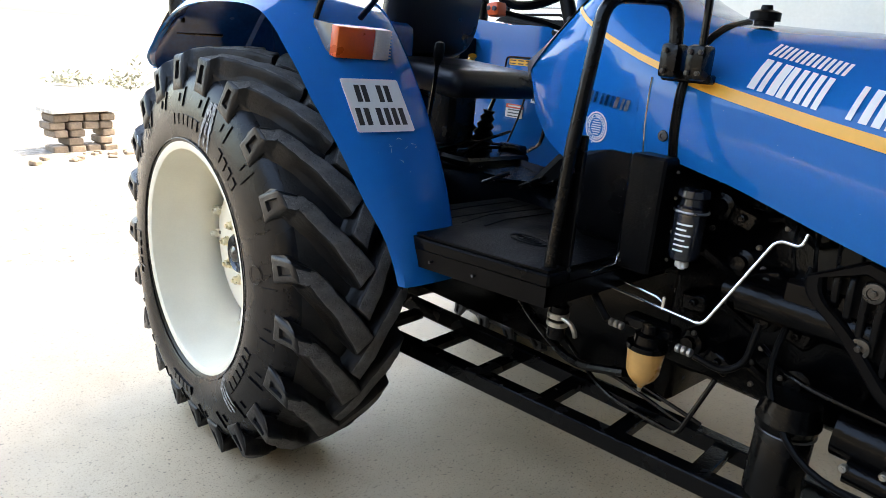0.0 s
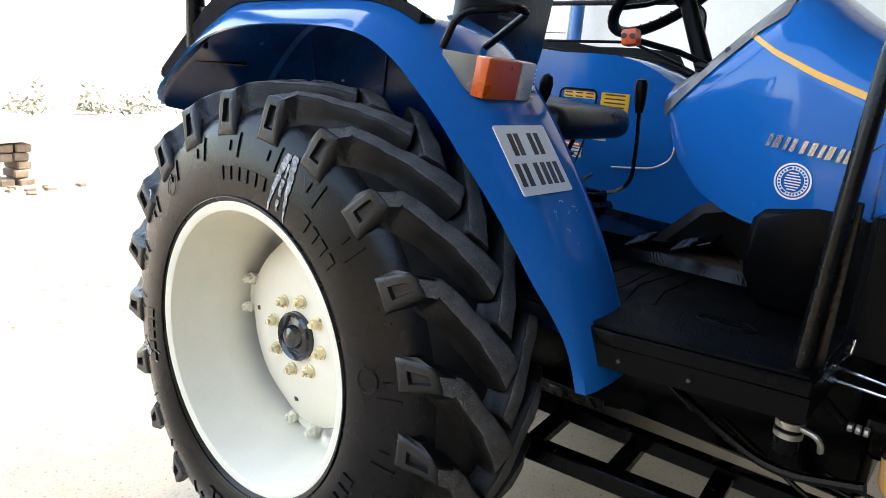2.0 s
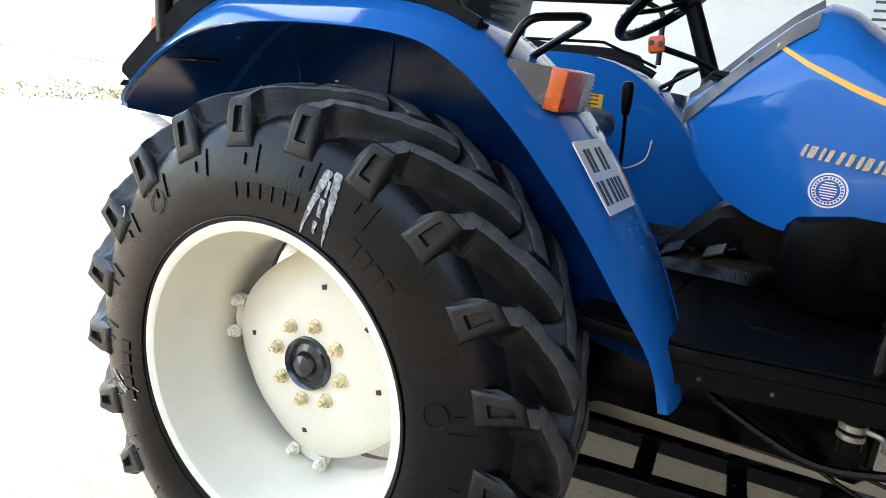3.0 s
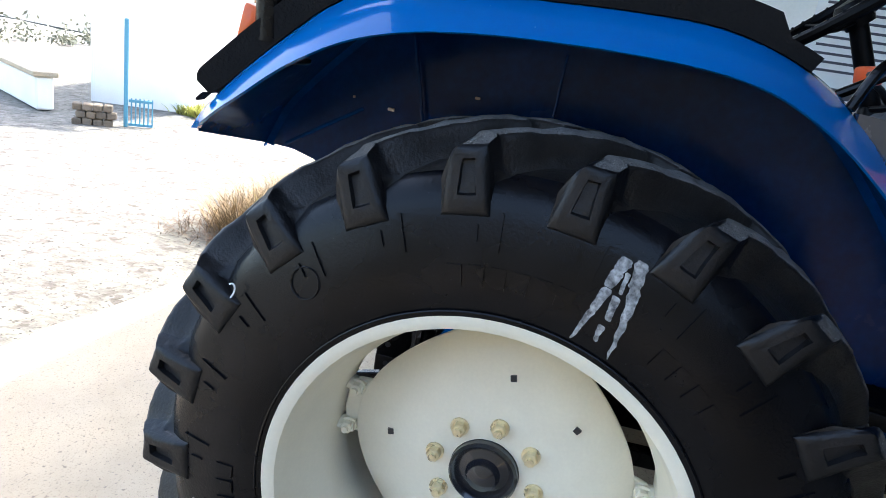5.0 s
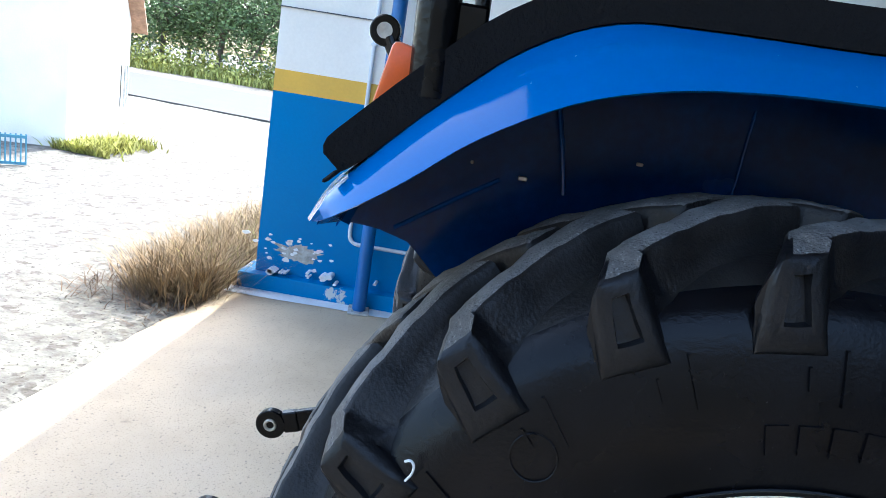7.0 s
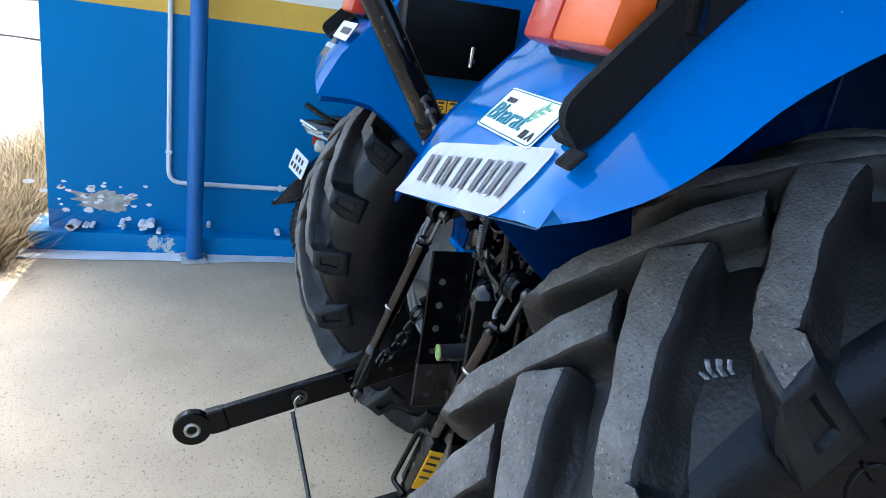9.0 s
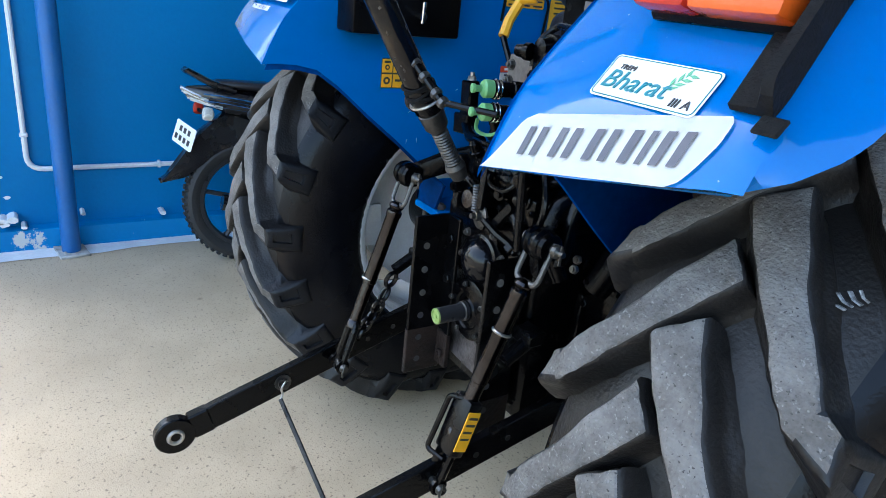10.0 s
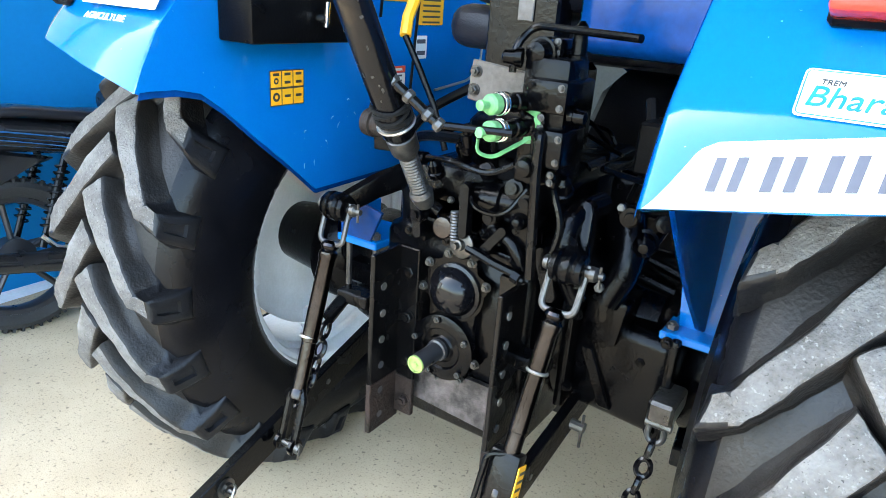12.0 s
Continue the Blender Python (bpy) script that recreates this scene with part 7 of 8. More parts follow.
turned(bm, (0.0203, -0.4285, 0.6585), (-0.02, -1, -0.03), [(0, 0.0197), (0.004, 0.019), (0.005, 0.015), (0.002, 0.0135), (0.002, 0.006), (0.005, 0.005), (0.0055, 0.001)], 20)
part("shaft_cap", bm, M_LIME, ps, "lime green cap on the shaft end")
for ears, cxx, czz, rr_ in ((UPPER_EARS, 0.040, 0.800, 0.078), (LOWER_EARS, 0.026, 0.664, 0.080)):
    for q in ears:
        bm = B()
        hexnut(bm, (cxx + rr_ * math.cos(radians(q)), -0.333, czz + rr_ * math.sin(radians(q))), (0, -1, 0), 0.0085, 0.010, washer=0.0105)
        part("cover_bolt", bm, M_BOLT, rh)
for i in range(5):
    t = 2 * math.pi * i / 5 + 0.5
    bm = B()
    hexnut(bm, (0.025 + 0.066 * math.cos(t), -0.347, 0.662 + 0.066 * math.sin(t)), (0, -1, 0), 0.007, 0.008)
    part("flange_bolt", bm, M_BOLT, rh)
# scraped lower tail plate
bm = B()
slab(bm, [(-0.09, 0.505), (0.16, 0.490), (0.17, 0.60), (-0.09, 0.60)], "y", -0.325, -0.312)
part("tail_plate", bm, M_SCRAPED, rh, "scraped greyish steel plate")
# drawbar side plates: angle irons with rows of holes and bolts


def drawbar_iron(x, sgn, z0, z1, y0):
    """An angle iron: a plate along the tractor, with its flange turned inwards."""
    zm, h = (z0 + z1) / 2, z1 - z0
    bm = B()
    box(bm, (x, y0 - 0.045, zm), (0.011, 0.10, h), bev=0.002)
    box(bm, (x + sgn * 0.024, y0, zm + 0.01), (0.054, 0.011, h - 0.02), bev=0.002)
    ir = part("drawbar_plate", bm, M_BLACK, tractor, "perforated black steel drawbar plate, rusty at the foot")
    bm = B()
    box(bm, (x, y0 - 0.045, z0 + 0.060), (0.0135, 0.1025, 0.124), bev=0.002)
    box(bm, (x + sgn * 0.024, y0 - 0.001, z0 + 0.065), (0.056, 0.0135, 0.094), bev=0.002)
    part("rusty_foot", bm, M_RUST, ir, "rusty brown lower end")
    n = int(h / 0.062)
    for k in range(n):
        z = z0 + 0.035 + 0.062 * k
        bm = B()
        for d in (-1, 1):
            cyl(bm, (x, y0 - 0.062, z), (x + d * 0.0075, y0 - 0.062, z), 0.0085, n=12)
        part("hole", bm, M_STEEL if k > 2 else M_INK, ir)
    for k in range(4):
        bm = B()
        hexnut(bm, (x + sgn * 0.034, y0 - 0.006, z0 + 0.055 + 0.105 * k), (0, -1, 0), 0.012, 0.012, washer=0.015)
        part("bolt", bm, M_BLACK if k else M_RUST, ir)
    return ir


drawbar_iron(-0.093, 1, 0.447, 0.868, -0.345)
drawbar_iron(0.198, -1, 0.412, 0.868, -0.340)
# stabiliser bracket and check chain on the far side


def chain(p0, p1, n, r, parent):
    p0, p1 = Vector(p0), Vector(p1)
    for i in range(n):
        c = p0.lerp(p1, (i + 0.5) / n) + V(0, 0, -0.03 * math.sin(math.pi * (i + 0.5) / n))
        d = (p1 - p0).normalized()
        a, b = frame_of(d)
        s = a if i % 2 else b
        hl = (p1 - p0).length / n * 0.62
        bm = B()
        pts = [c + d * hl * math.cos(t) * (1.0) + s * r * 2.2 * math.sin(t) for t in (2 * math.pi * k / 14 for k in range(14))]
        tube(bm, pts, r, 6, closed=True)
        part("chain_link", bm, M_GLOSSBLACK, parent)


for s in (-1, 1):
    bm = B()
    box(bm, (s * 0.22, -0.33, 0.70), (0.09, 0.05, 0.03), bev=0.004)
    tube(bm, [(s * 0.25, -0.35, 0.69), (s * 0.25, -0.40, 0.66)], 0.016, 10)
    cb = part("check_chain_bracket", bm, M_BLACK, tractor)
    if s > 0:
        bm = B()
        box(bm, (0.475, -0.225, 0.655), (0.05, 0.10, 0.045), bev=0.006)
        tube(bm, [(0.450, -0.262, 0.628), (0.500, -0.262, 0.628)], 0.010, 10)
        tube(bm, [(0.460, -0.262, 0.640), (0.458, -0.272, 0.600), (0.474, -0.275, 0.590), (0.490, -0.272, 0.600), (0.488, -0.262, 0.640)], 0.006, 8, rad=0.012)
        part("shackle", bm, M_BOLT, cb)
    if s < 0:
        chain((-0.25, -0.40, 0.655), (-0.25, -0.50, 0.49), 6, 0.006, cb)
    else:
        chain((0.474, -0.275, 0.60), (0.448, -0.325, 0.40), 7, 0.006, cb)


def lower_link(s):
    """Flat bar with a ball eye at the free end."""
    p0, p1 = V(s * 0.285, -0.08, 0.575), V(s * 0.245, -0.93, 0.322)
    d = (p1 - p0).normalized()
    side = V(1, 0, 0)
    up = side.cross(d).normalized()
    if up.z < 0:
        up = -up
    bm = B()
    rings = []
    for p, h in ((p0, 0.034), (p0.lerp(p1, 0.93), 0.034), (p1, 0.030)):
        rings.append([p + side * a * 0.011 + up * b * h for a, b in ((-1, -0.92), (-0.8, -1), (0.8, -1), (1, -0.92), (1, 0.92), (0.8, 1), (-0.8, 1), (-1, 0.92))])
    loft(bm, rings)
    lk = part("lower_link", bm, M_BLACK, tractor, "black steel lower link arm with ball eye")
    e = p1 + d * 0.044
    bm = B()
    turned(bm, e - side * 0.014, side, [(0, 0.018), (0.0, 0.045), (0.003, 0.048), (0.025, 0.048), (0.028, 0.045), (0.028, 0.018)], 26)
    box(bm, p1 - d * 0.02, (0.03, 0.05, 0.068), (math.degrees(math.atan2(d.z, -d.y)) * -1, 0, 0), bev=0.004)
    part("ball_eye", bm, M_BLACK, lk)
    bm = B()
    tube(bm, [e + side * 0.0145 + (d * math.cos(t) + up * math.sin(t)) * 0.0165 for t in (2 * math.pi * i / 20 for i in range(20))], 0.005, 8, closed=True)
    tube(bm, [e - side * 0.0145 + (d * math.cos(t) + up * math.sin(t)) * 0.0165 for t in (2 * math.pi * i / 20 for i in range(20))], 0.005, 8, closed=True)
    part("ball_ring", bm, M_STEEL, lk, "worn steel ball ring")
    for k, q in enumerate((0.36, 0.45, 0.55, 0.735)):
        bm = B()
        c = p0.lerp(p1, q)
        if k < 3:
            cyl(bm, c - side * 0.013, c + side * 0.013, 0.007, n=10)
        else:
            turned(bm, c + side * 0.011, side, [(0, 0.022), (0.004, 0.022), (0.004, 0.014), (0.014, 0.014), (0.014, 0.008), (0.026, 0.007)], 14)
        part("bolt", bm, M_BOLT, lk)
    return lk


ll = lower_link(-1)
lower_link(1)
# wire hook and prop rod hanging from the far link
bm = B()
tube(bm, [(-0.222, -0.700, 0.405), (-0.205, -0.710, 0.417), (-0.20, -0.725, 0.400), (-0.205, -0.717, 0.380), (-0.198, -0.726, 0.370)], 0.0028, 6, rad=0.01)
part("wire_hook", bm, M_STEEL, ll, "bent wire hook")
bm = B()
tube(bm, [(-0.198, -0.726, 0.372), (0.0, -0.680, 0.190), (0.19, -0.640, 0.010)], 0.006, 8)
part("chain_rod", bm, M_BOLT, ll, "thin steel rod hanging to the floor")
# linch pin at the near link
bm = B()
tube(bm, [(0.30, -0.25, 0.545), (0.33, -0.25, 0.545)], 0.012, 10)
tube(bm, [(0.325, -0.25, 0.575), (0.325, -0.255, 0.50)], 0.0035, 6)
part("linch_pin", bm, M_BOLT, tractor)


def lift_rod(s, top, ring, bot, box_on):
    top, ring, bot = V(*top), V(*ring), V(*bot)
    d = (bot - top).normalized()
    a, b = frame_of(d)
    L = (bot - top).length
    w = V(0.032, 0, 0)
    bm = B()
    tube(bm, [top + w - d * 0.012, top + w + d * 0.080, top - w + d * 0.080, top - w - d * 0.012], 0.0062, 8, rad=0.018, flat=0.8)
    rod = part("lift_rod", bm, M_FORK, tractor, "black adjustable lift rod with an open steel fork")
    bm = B()
    turned(bm, top - V(0.030, 0, 0), (1, 0, 0), [(0, 0.012), (0.002, 0.028), (0.012, 0.031), (0.016, 0.026), (0.024, 0.031), (0.036, 0.031), (0.042, 0.026), (0.050, 0.029), (0.058, 0.026), (0.060, 0.012)], 20)
    part("fork_knuckle", bm, M_CAST, rod)
    bm = B()
    turned(bm, top - V(0.050, 0, 0), (1, 0, 0), [(0, 0.008), (0.004, 0.013), (0.012, 0.013), (0.013, 0.009), (0.088, 0.009), (0.089, 0.014), (0.098, 0.013), (0.104, 0.007), (0.112, 0.006)], 14)
    tube(bm, [top + V(0.055, 0, 0.016), top + V(0.056, -0.002, -0.022)], 0.0028, 6)
    part("fork_pin", bm, M_BOLT, rod)
    bm = B()
    turned(bm, top + d * 0.074, d, [(0, 0.010), (0.006, 0.018), (0.012, 0.020), (0.020, 0.015), (0.026, 0.020), (0.036, 0.020), (0.040, 0.0178), (L * 0.42, 0.0178), (L * 0.42 + 0.002, 0.0162), (L * 0.62, 0.0155), (L * 0.62 + 0.004, 0.018), (L * 0.66, 0.018)], 22)
    part("rod_tube", bm, M_RODSTEEL, rod, "black oiled steel tube")
    bm = B()
    tube(bm, [ring + (a * math.cos(t) + b * math.sin(t)) * 0.0182 for t in (2 * math.pi * i / 24 for i in range(24))], 0.0032, 6, closed=True)
    part("steel_ring", bm, M_STEEL, rod, "bright steel ring")
    bm = B()
    lowp = top + d * (L * (0.62 if box_on else 0.74))
    for q in (-1, 1):
        o = V(0.018 * q, 0, 0)
        tube(bm, [lowp, lowp + o + d * 0.03, bot + o + d * 0.015], 0.0095, 8, rad=0.012)
        turned(bm, bot + o * 1.1 - V(0.005, 0, 0), (1, 0, 0), [(0, 0.008), (0.001, 0.019), (0.009, 0.019), (0.010, 0.008)], 14)
    part("lower_fork", bm, M_BLACK, rod)
    bm = B()
    turned(bm, bot - V(0.034, 0, 0), (1, 0, 0), [(0, 0.008), (0.004, 0.012), (0.010, 0.012), (0.011, 0.008), (0.060, 0.008), (0.062, 0.012), (0.072, 0.010)], 12)
    tube(bm, [bot + V(0.036, 0, 0.014), bot + V(0.040, -0.008, -0.006), bot + V(0.034, -0.004, -0.024)], 0.0025, 6)
    part("lower_pin", bm, M_BOLT, rod)
    if box_on:
        c = lowp + d * 0.068
        rx = math.degrees(math.atan2(-d.y, -d.z))
        bm = B()
        box(bm, c, (0.058, 0.034, 0.125), (-rx, 0, 0), bev=0.006, seg=2)
        lb = part("levelling_box", bm, M_BLACK, rod, "levelling box with a yellow sticker")
        bm = B()
        box(bm, c + V(0.0302, 0, 0), (0.002, 0.030, 0.088), (-rx, 0, 0))
        st = part("sticker", bm, M_YELLOWST, lb, "yellow instruction sticker")
        for k in range(5):
            bm = B()
            box(bm, c + V(0.0315, 0, 0) + d * (k - 2) * 0.016, (0.001, 0.022, 0.005), (-rx, 0, 0))
            part("print_line", bm, M_INK, st)
        bm = B()
        f = V(-0.033, -0.026, 0)
        tube(bm, [c - d * 0.062 + V(0.0, -0.01, 0), c - d * 0.058 + f, c + f, c + d * 0.070 + f, c + d * 0.076 + V(0.01, -0.01, 0)], 0.0058, 8, rad=0.012)
        part("crank", bm, M_BLACK, lb)
    return rod


lift_rod(-1, (-0.228, -0.394, 0.930), (-0.222, -0.487, 0.660), (-0.210, -0.565, 0.434), False)
lift_rod(1, (0.305, -0.397, 0.943), (0.296, -0.456, 0.763), (0.278, -0.565, 0.430), True)
# rocker arms of the lift: flat forged bars
for s in (-1, 1):
    xt = -0.228 if s < 0 else 0.305
    ze = 0.930 if s < 0 else 0.943
    bm = B()
    rings = []
    for p, hh in ((V(s * 0.07, -0.16, 0.985), 0.034), (V(s * 0.15, -0.22, 0.995), 0.028), (V(xt * 0.86, -0.31, ze + 0.035), 0.025), (V(xt, -0.385, ze), 0.022)):
        rings.append([p + V(u * 0.012, u * s * -0.008, v * hh) for u, v in ((-1, -0.8), (-0.7, -1), (0.7, -1), (1, -0.8), (1, 0.8), (0.7, 1), (-0.7, 1), (-1, 0.8))])
    loft(bm, rings)
    part("lift_arm", bm, M_CAST, tractor, "black forged hydraulic lift arm")
    bm = B()
    turned(bm, (s * 0.05, -0.15, 0.985), (s, 0, 0), [(0, 0.05), (0.05, 0.05), (0.06, 0.042), (0.07, 0.030), (0.085, 0.026)], 20)
    part("lift_shaft", bm, M_CAST, tractor)
# lift cover clutter: rocker, spring, levers
bm = B()
box(bm, (0.02, -0.14, 0.975), (0.24, 0.32, 0.14), bev=0.02, seg=2)
box(bm, (0.02, -0.05, 1.08), (0.20, 0.20, 0.10), bev=0.02)
part("lift_cover", bm, M_CAST, tractor, "oily black hydraulic lift cover", 45)
# stepped rocker shaft across the housing, levers, bushes and pipes
bm = B()
turned(bm, (0.045, -0.335, 1.005), (1, 0.05, 0.02), [(0, 0.012), (0.002, 0.026), (0.020, 0.028), (0.022, 0.022), (0.045, 0.022), (0.047, 0.032), (0.085, 0.034), (0.090, 0.028), (0.120, 0.028), (0.124, 0.036), (0.150, 0.034), (0.155, 0.015)], 24)
part("rocker_shaft", bm, M_CAST, tractor, "glossy black rocker shaft", 40)


def lever(p0, p1, w0, w1, thick, mat=M_CAST):
    """A flat forged lever with rounded ends, seen from the rear."""
    p0, p1 = Vector(p0), Vector(p1)
    ang0 = math.atan2(p1.z - p0.z, p1.x - p0.x)
    ring = []
    for c, r, a0 in ((p1, w1, ang0 - math.pi / 2), (p0, w0, ang0 + math.pi / 2)):
        for k in range(9):
            a = a0 + math.pi * k / 8
            ring.append((c, V(r * math.cos(a), 0, r * math.sin(a))))
    bm = B()
    loft(bm, [[c + o for c, o in ring], [c + o + V(0, -thick, 0) for c, o in ring], [c + o * 0.86 + V(0, -thick - 0.003, 0) for c, o in ring]])
    return part("linkage_lever", bm, mat, tractor, angle=40)


lever((0.072, -0.362, 1.030), (0.080, -0.372, 0.945), 0.011, 0.010, 0.016)
lever((-0.060, -0.340, 1.010), (-0.035, -0.355, 0.915), 0.014, 0.011, 0.018)
lever((0.285, -0.300, 1.020), (0.300, -0.335, 0.905), 0.022, 0.018, 0.020)
lever((0.150, -0.350, 0.960), (0.105, -0.362, 0.900), 0.010, 0.009, 0.012)
lever((0.235, -0.345, 0.935), (0.260, -0.350, 0.865), 0.018, 0.014, 0.014)
bm = B()
turned(bm, (0.035, -0.365, 0.945), (0.05, -1, 0.1), [(0, 0.020), (0.004, 0.026), (0.016, 0.027), (0.020, 0.022), (0.028, 0.020), (0.030, 0.008)], 22)
part("pivot_bush", bm, M_RODSTEEL, tractor, "oiled brown steel pivot bush")
bm = B()
turned(bm, (0.058, -0.385, 0.985), (0.05, 0, -1), [(0.003 * k, 0.0075 + (0.0018 if k % 2 else 0)) for k in range(20)], 12)
part("threaded_rod", bm, M_FORK, tractor)
for pts, r in (([(0.300, -0.26, 1.03), (0.265, -0.34, 1.01), (0.272, -0.36, 0.93), (0.30, -0.33, 0.86)], 0.021), ([(0.10, -0.33, 0.955), (0.18, -0.355, 0.94), (0.20, -0.35, 0.87)], 0.016), ([(-0.09, -0.30, 0.95), (-0.06, -0.35, 0.985), (0.0, -0.345, 0.96)], 0.014), ([(0.335, -0.20, 1.0), (0.36, -0.24, 0.92), (0.33, -0.26, 0.84)], 0.03)):
    bm = B()
    tube(bm, pts, r, 12, rad=0.05)
    part("casting_neck", bm, M_CAST, tractor, angle=50)
for c, dd, r, h in (((0.18, -0.345, 0.985), (0.1, -1, 0.15), 0.016, 0.035), ((-0.02, -0.335, 1.03), (0, -0.6, 1), 0.014, 0.04), ((0.245, -0.33, 1.045), (0.2, -0.6, 1), 0.017, 0.045), ((0.37, -0.21, 0.96), (0.3, -1, 0), 0.022, 0.05)):
    bm = B()
    turned(bm, c, dd, [(0, r * 1.2), (h * 0.3, r * 1.25), (h * 0.35, r), (h * 0.8, r * 0.9), (h, r * 0.4), (h * 1.02, 0.001)], 16)
    part("plug", bm, M_CAST, tractor)
bm = B()
turned(bm, (0.075, -0.375, 0.920), (-0.1, -1, 0.05), [(0, 0.026), (0.006, 0.028), (0.008, 0.024), (0.009, 0.012), (0.018, 0.011), (0.019, 0.007), (0.028, 0.006)], 20)
part("lever_hub", bm, M_BOLT, tractor, "bolted steel lever hub")
bm = B()
tube(bm, [(0.09, -0.38, 0.918), (0.15, -0.385, 0.905), (0.22, -0.37, 0.885)], 0.009, 8)
hexnut(bm, (0.19, -0.385, 0.895), (0.9, 0, -0.3), 0.013, 0.02)
part("link_rod", bm, M_CAST, tractor)
for k in range(7):
    bm = B()
    hexnut(bm, (-0.12 + 0.5 * rng.random(), -0.325 - 0.03 * rng.random(), 0.86 + 0.2 * rng.random()), (0.1, -1, 0.2), 0.007 + 0.003 * rng.random(), 0.010)
    part("bolt", bm, M_BOLT, tractor)
# ribs, plugs, pipes and small castings on the lift cover and below the valve block
def fitting(p, d_, r, h, mat=M_CAST, name="pipe_fitting"):
    bm = B()
    p, d_ = Vector(p), Vector(d_).normalized()
    turned(bm, p, d_, [(0, r * 1.25), (h * 0.28, r * 1.25)], 6)
    turned(bm, p + d_ * h * 0.28, d_, [(0, r), (h * 0.25, r), (h * 0.27, r * 1.15), (h * 0.5, r * 1.15), (h * 0.52, r * 0.7), (h * 0.72, r * 0.7)], 14)
    return part(name, bm, mat, tractor, angle=40)


for p, d_, r, h in (((0.02, -0.30, 1.06), (0, -0.5, 1), 0.012, 0.05), ((0.09, -0.32, 1.045), (0.2, -0.8, 0.6), 0.014, 0.045), ((0.165, -0.33, 1.04), (0, -1, 0.2), 0.016, 0.045), ((0.125, -0.35, 0.985), (0.1, -1, 0), 0.012, 0.035),
                    ((-0.03, -0.36, 0.955), (-0.2, -1, 0), 0.013, 0.03), ((0.055, -0.35, 1.09), (0, -0.3, 1), 0.010, 0.05), ((0.205, -0.36, 1.035), (0, -1, 0), 0.013, 0.04), ((0.345, -0.25, 1.02), (0.4, -1, 0), 0.016, 0.05), ((0.395, -0.20, 1.0), (0.4, -1, 0.2), 0.014, 0.05)):
    fitting(p, d_, r, h, M_CAST)
for pts, r in (([(-0.05, -0.33, 1.06), (0.03, -0.37, 1.075), (0.11, -0.36, 1.06), (0.16, -0.36, 1.09)], 0.006), ([(0.07, -0.36, 1.03), (0.10, -0.39, 1.0), (0.16, -0.385, 0.995), (0.19, -0.36, 1.05)], 0.005), ([(0.24, -0.36, 1.06), (0.27, -0.37, 1.0), (0.255, -0.375, 0.93)], 0.007),
               ([(0.42, -0.10, 1.05), (0.39, -0.2, 0.96), (0.36, -0.24, 0.88)], 0.008), ([(0.30, -0.30, 1.10), (0.36, -0.22, 1.07), (0.46, -0.12, 1.06)], 0.006)):
    bm = B()
    tube(bm, pts, r, 8, rad=0.03)
    part("hydraulic_pipe", bm, M_BLACK, tractor)
for x0, z0, w_, h_ in ((-0.055, 0.905, 0.05, 0.03), (0.045, 0.905, 0.07, 0.022), (0.14, 0.90, 0.09, 0.03), (0.02, 0.94, 0.06, 0.03), (0.12, 0.945, 0.05, 0.04), (0.19, 0.965, 0.05, 0.06)):
    bm = B()
    box(bm, (x0, -0.325, z0), (w_, 0.05, h_), (0, 4, 0), bev=0.007, seg=2)
    for q in (-0.35, 0.35):
        hexnut(bm, (x0 + q * w_, -0.349, z0), (0, -1, 0), 0.0065, 0.007, washer=0.009)
    part("cast_pad", bm, M_CAST, tractor, angle=40)
# axle trumpet: a cast bell with a bolted flange and ribs, behind the near lift rod
bm = B()
turned(bm, (0.27, -0.01, 0.70), (1, 0, 0), [(0, 0.165), (0.012, 0.172), (0.024, 0.172), (0.028, 0.150), (0.06, 0.135), (0.13, 0.118), (0.145, 0.128), (0.165, 0.128), (0.168, 0.10)], 40)
tr = part("axle_trumpet", bm, M_CAST, tractor, "black cast axle trumpet with bolted flange", 40)
for k in range(12):
    a_ = 2 * math.pi * k / 12
    bm = B()
    hexnut(bm, (0.294, -0.01 + 0.160 * math.cos(a_), 0.70 + 0.160 * math.sin(a_)), (1, 0, 0), 0.0085, 0.010, washer=0.011)
    part("bolt", bm, M_CAST, tr)
for k in range(8):
    a_ = 2 * math.pi * (k + 0.5) / 8
    bm = B()
    tube(bm, [(0.298, -0.01 + 0.150 * math.cos(a_), 0.70 + 0.150 * math.sin(a_)), (0.36, -0.01 + 0.136 * math.cos(a_), 0.70 + 0.136 * math.sin(a_)), (0.41, -0.01 + 0.122 * math.cos(a_), 0.70 + 0.122 * math.sin(a_))], 0.008, 6)
    part("rib", bm, M_CAST, tr)
# top link
t0, t1 = V(-0.012, -0.395, 1.000), V(0.0, -0.70, 1.475)
d = (t1 - t0).normalized()
a, b = frame_of(d)
bm = B()
turned(bm, t0 - d * 0.02, d, [(0, 0.018), (0.03, 0.024), (0.04, 0.019)], 14)
turned(bm, t0 + d * 0.02, d, [(0.0035 * k, 0.0165 + (0.0022 if k % 2 else 0)) for k in range(26)], 14)
turned(bm, t0 + d * 0.108, d, [(0, 0.018), (0.012, 0.026), (0.045, 0.028), (0.05, 0.02)], 16)
tl = part("top_link", bm, M_FORK, tractor, "black top link tube with steel screw, raised and tied up")
bm = B()
turned(bm, t0 + d * 0.15, d, [(0, 0.022), (0.012, 0.030), (0.05, 0.031), (0.07, 0.0285), (0.40, 0.0275), (0.41, 0.023), (0.46, 0.02)], 20)
part("tube", bm, M_GLOSSBLACK, tl)
bm = B()
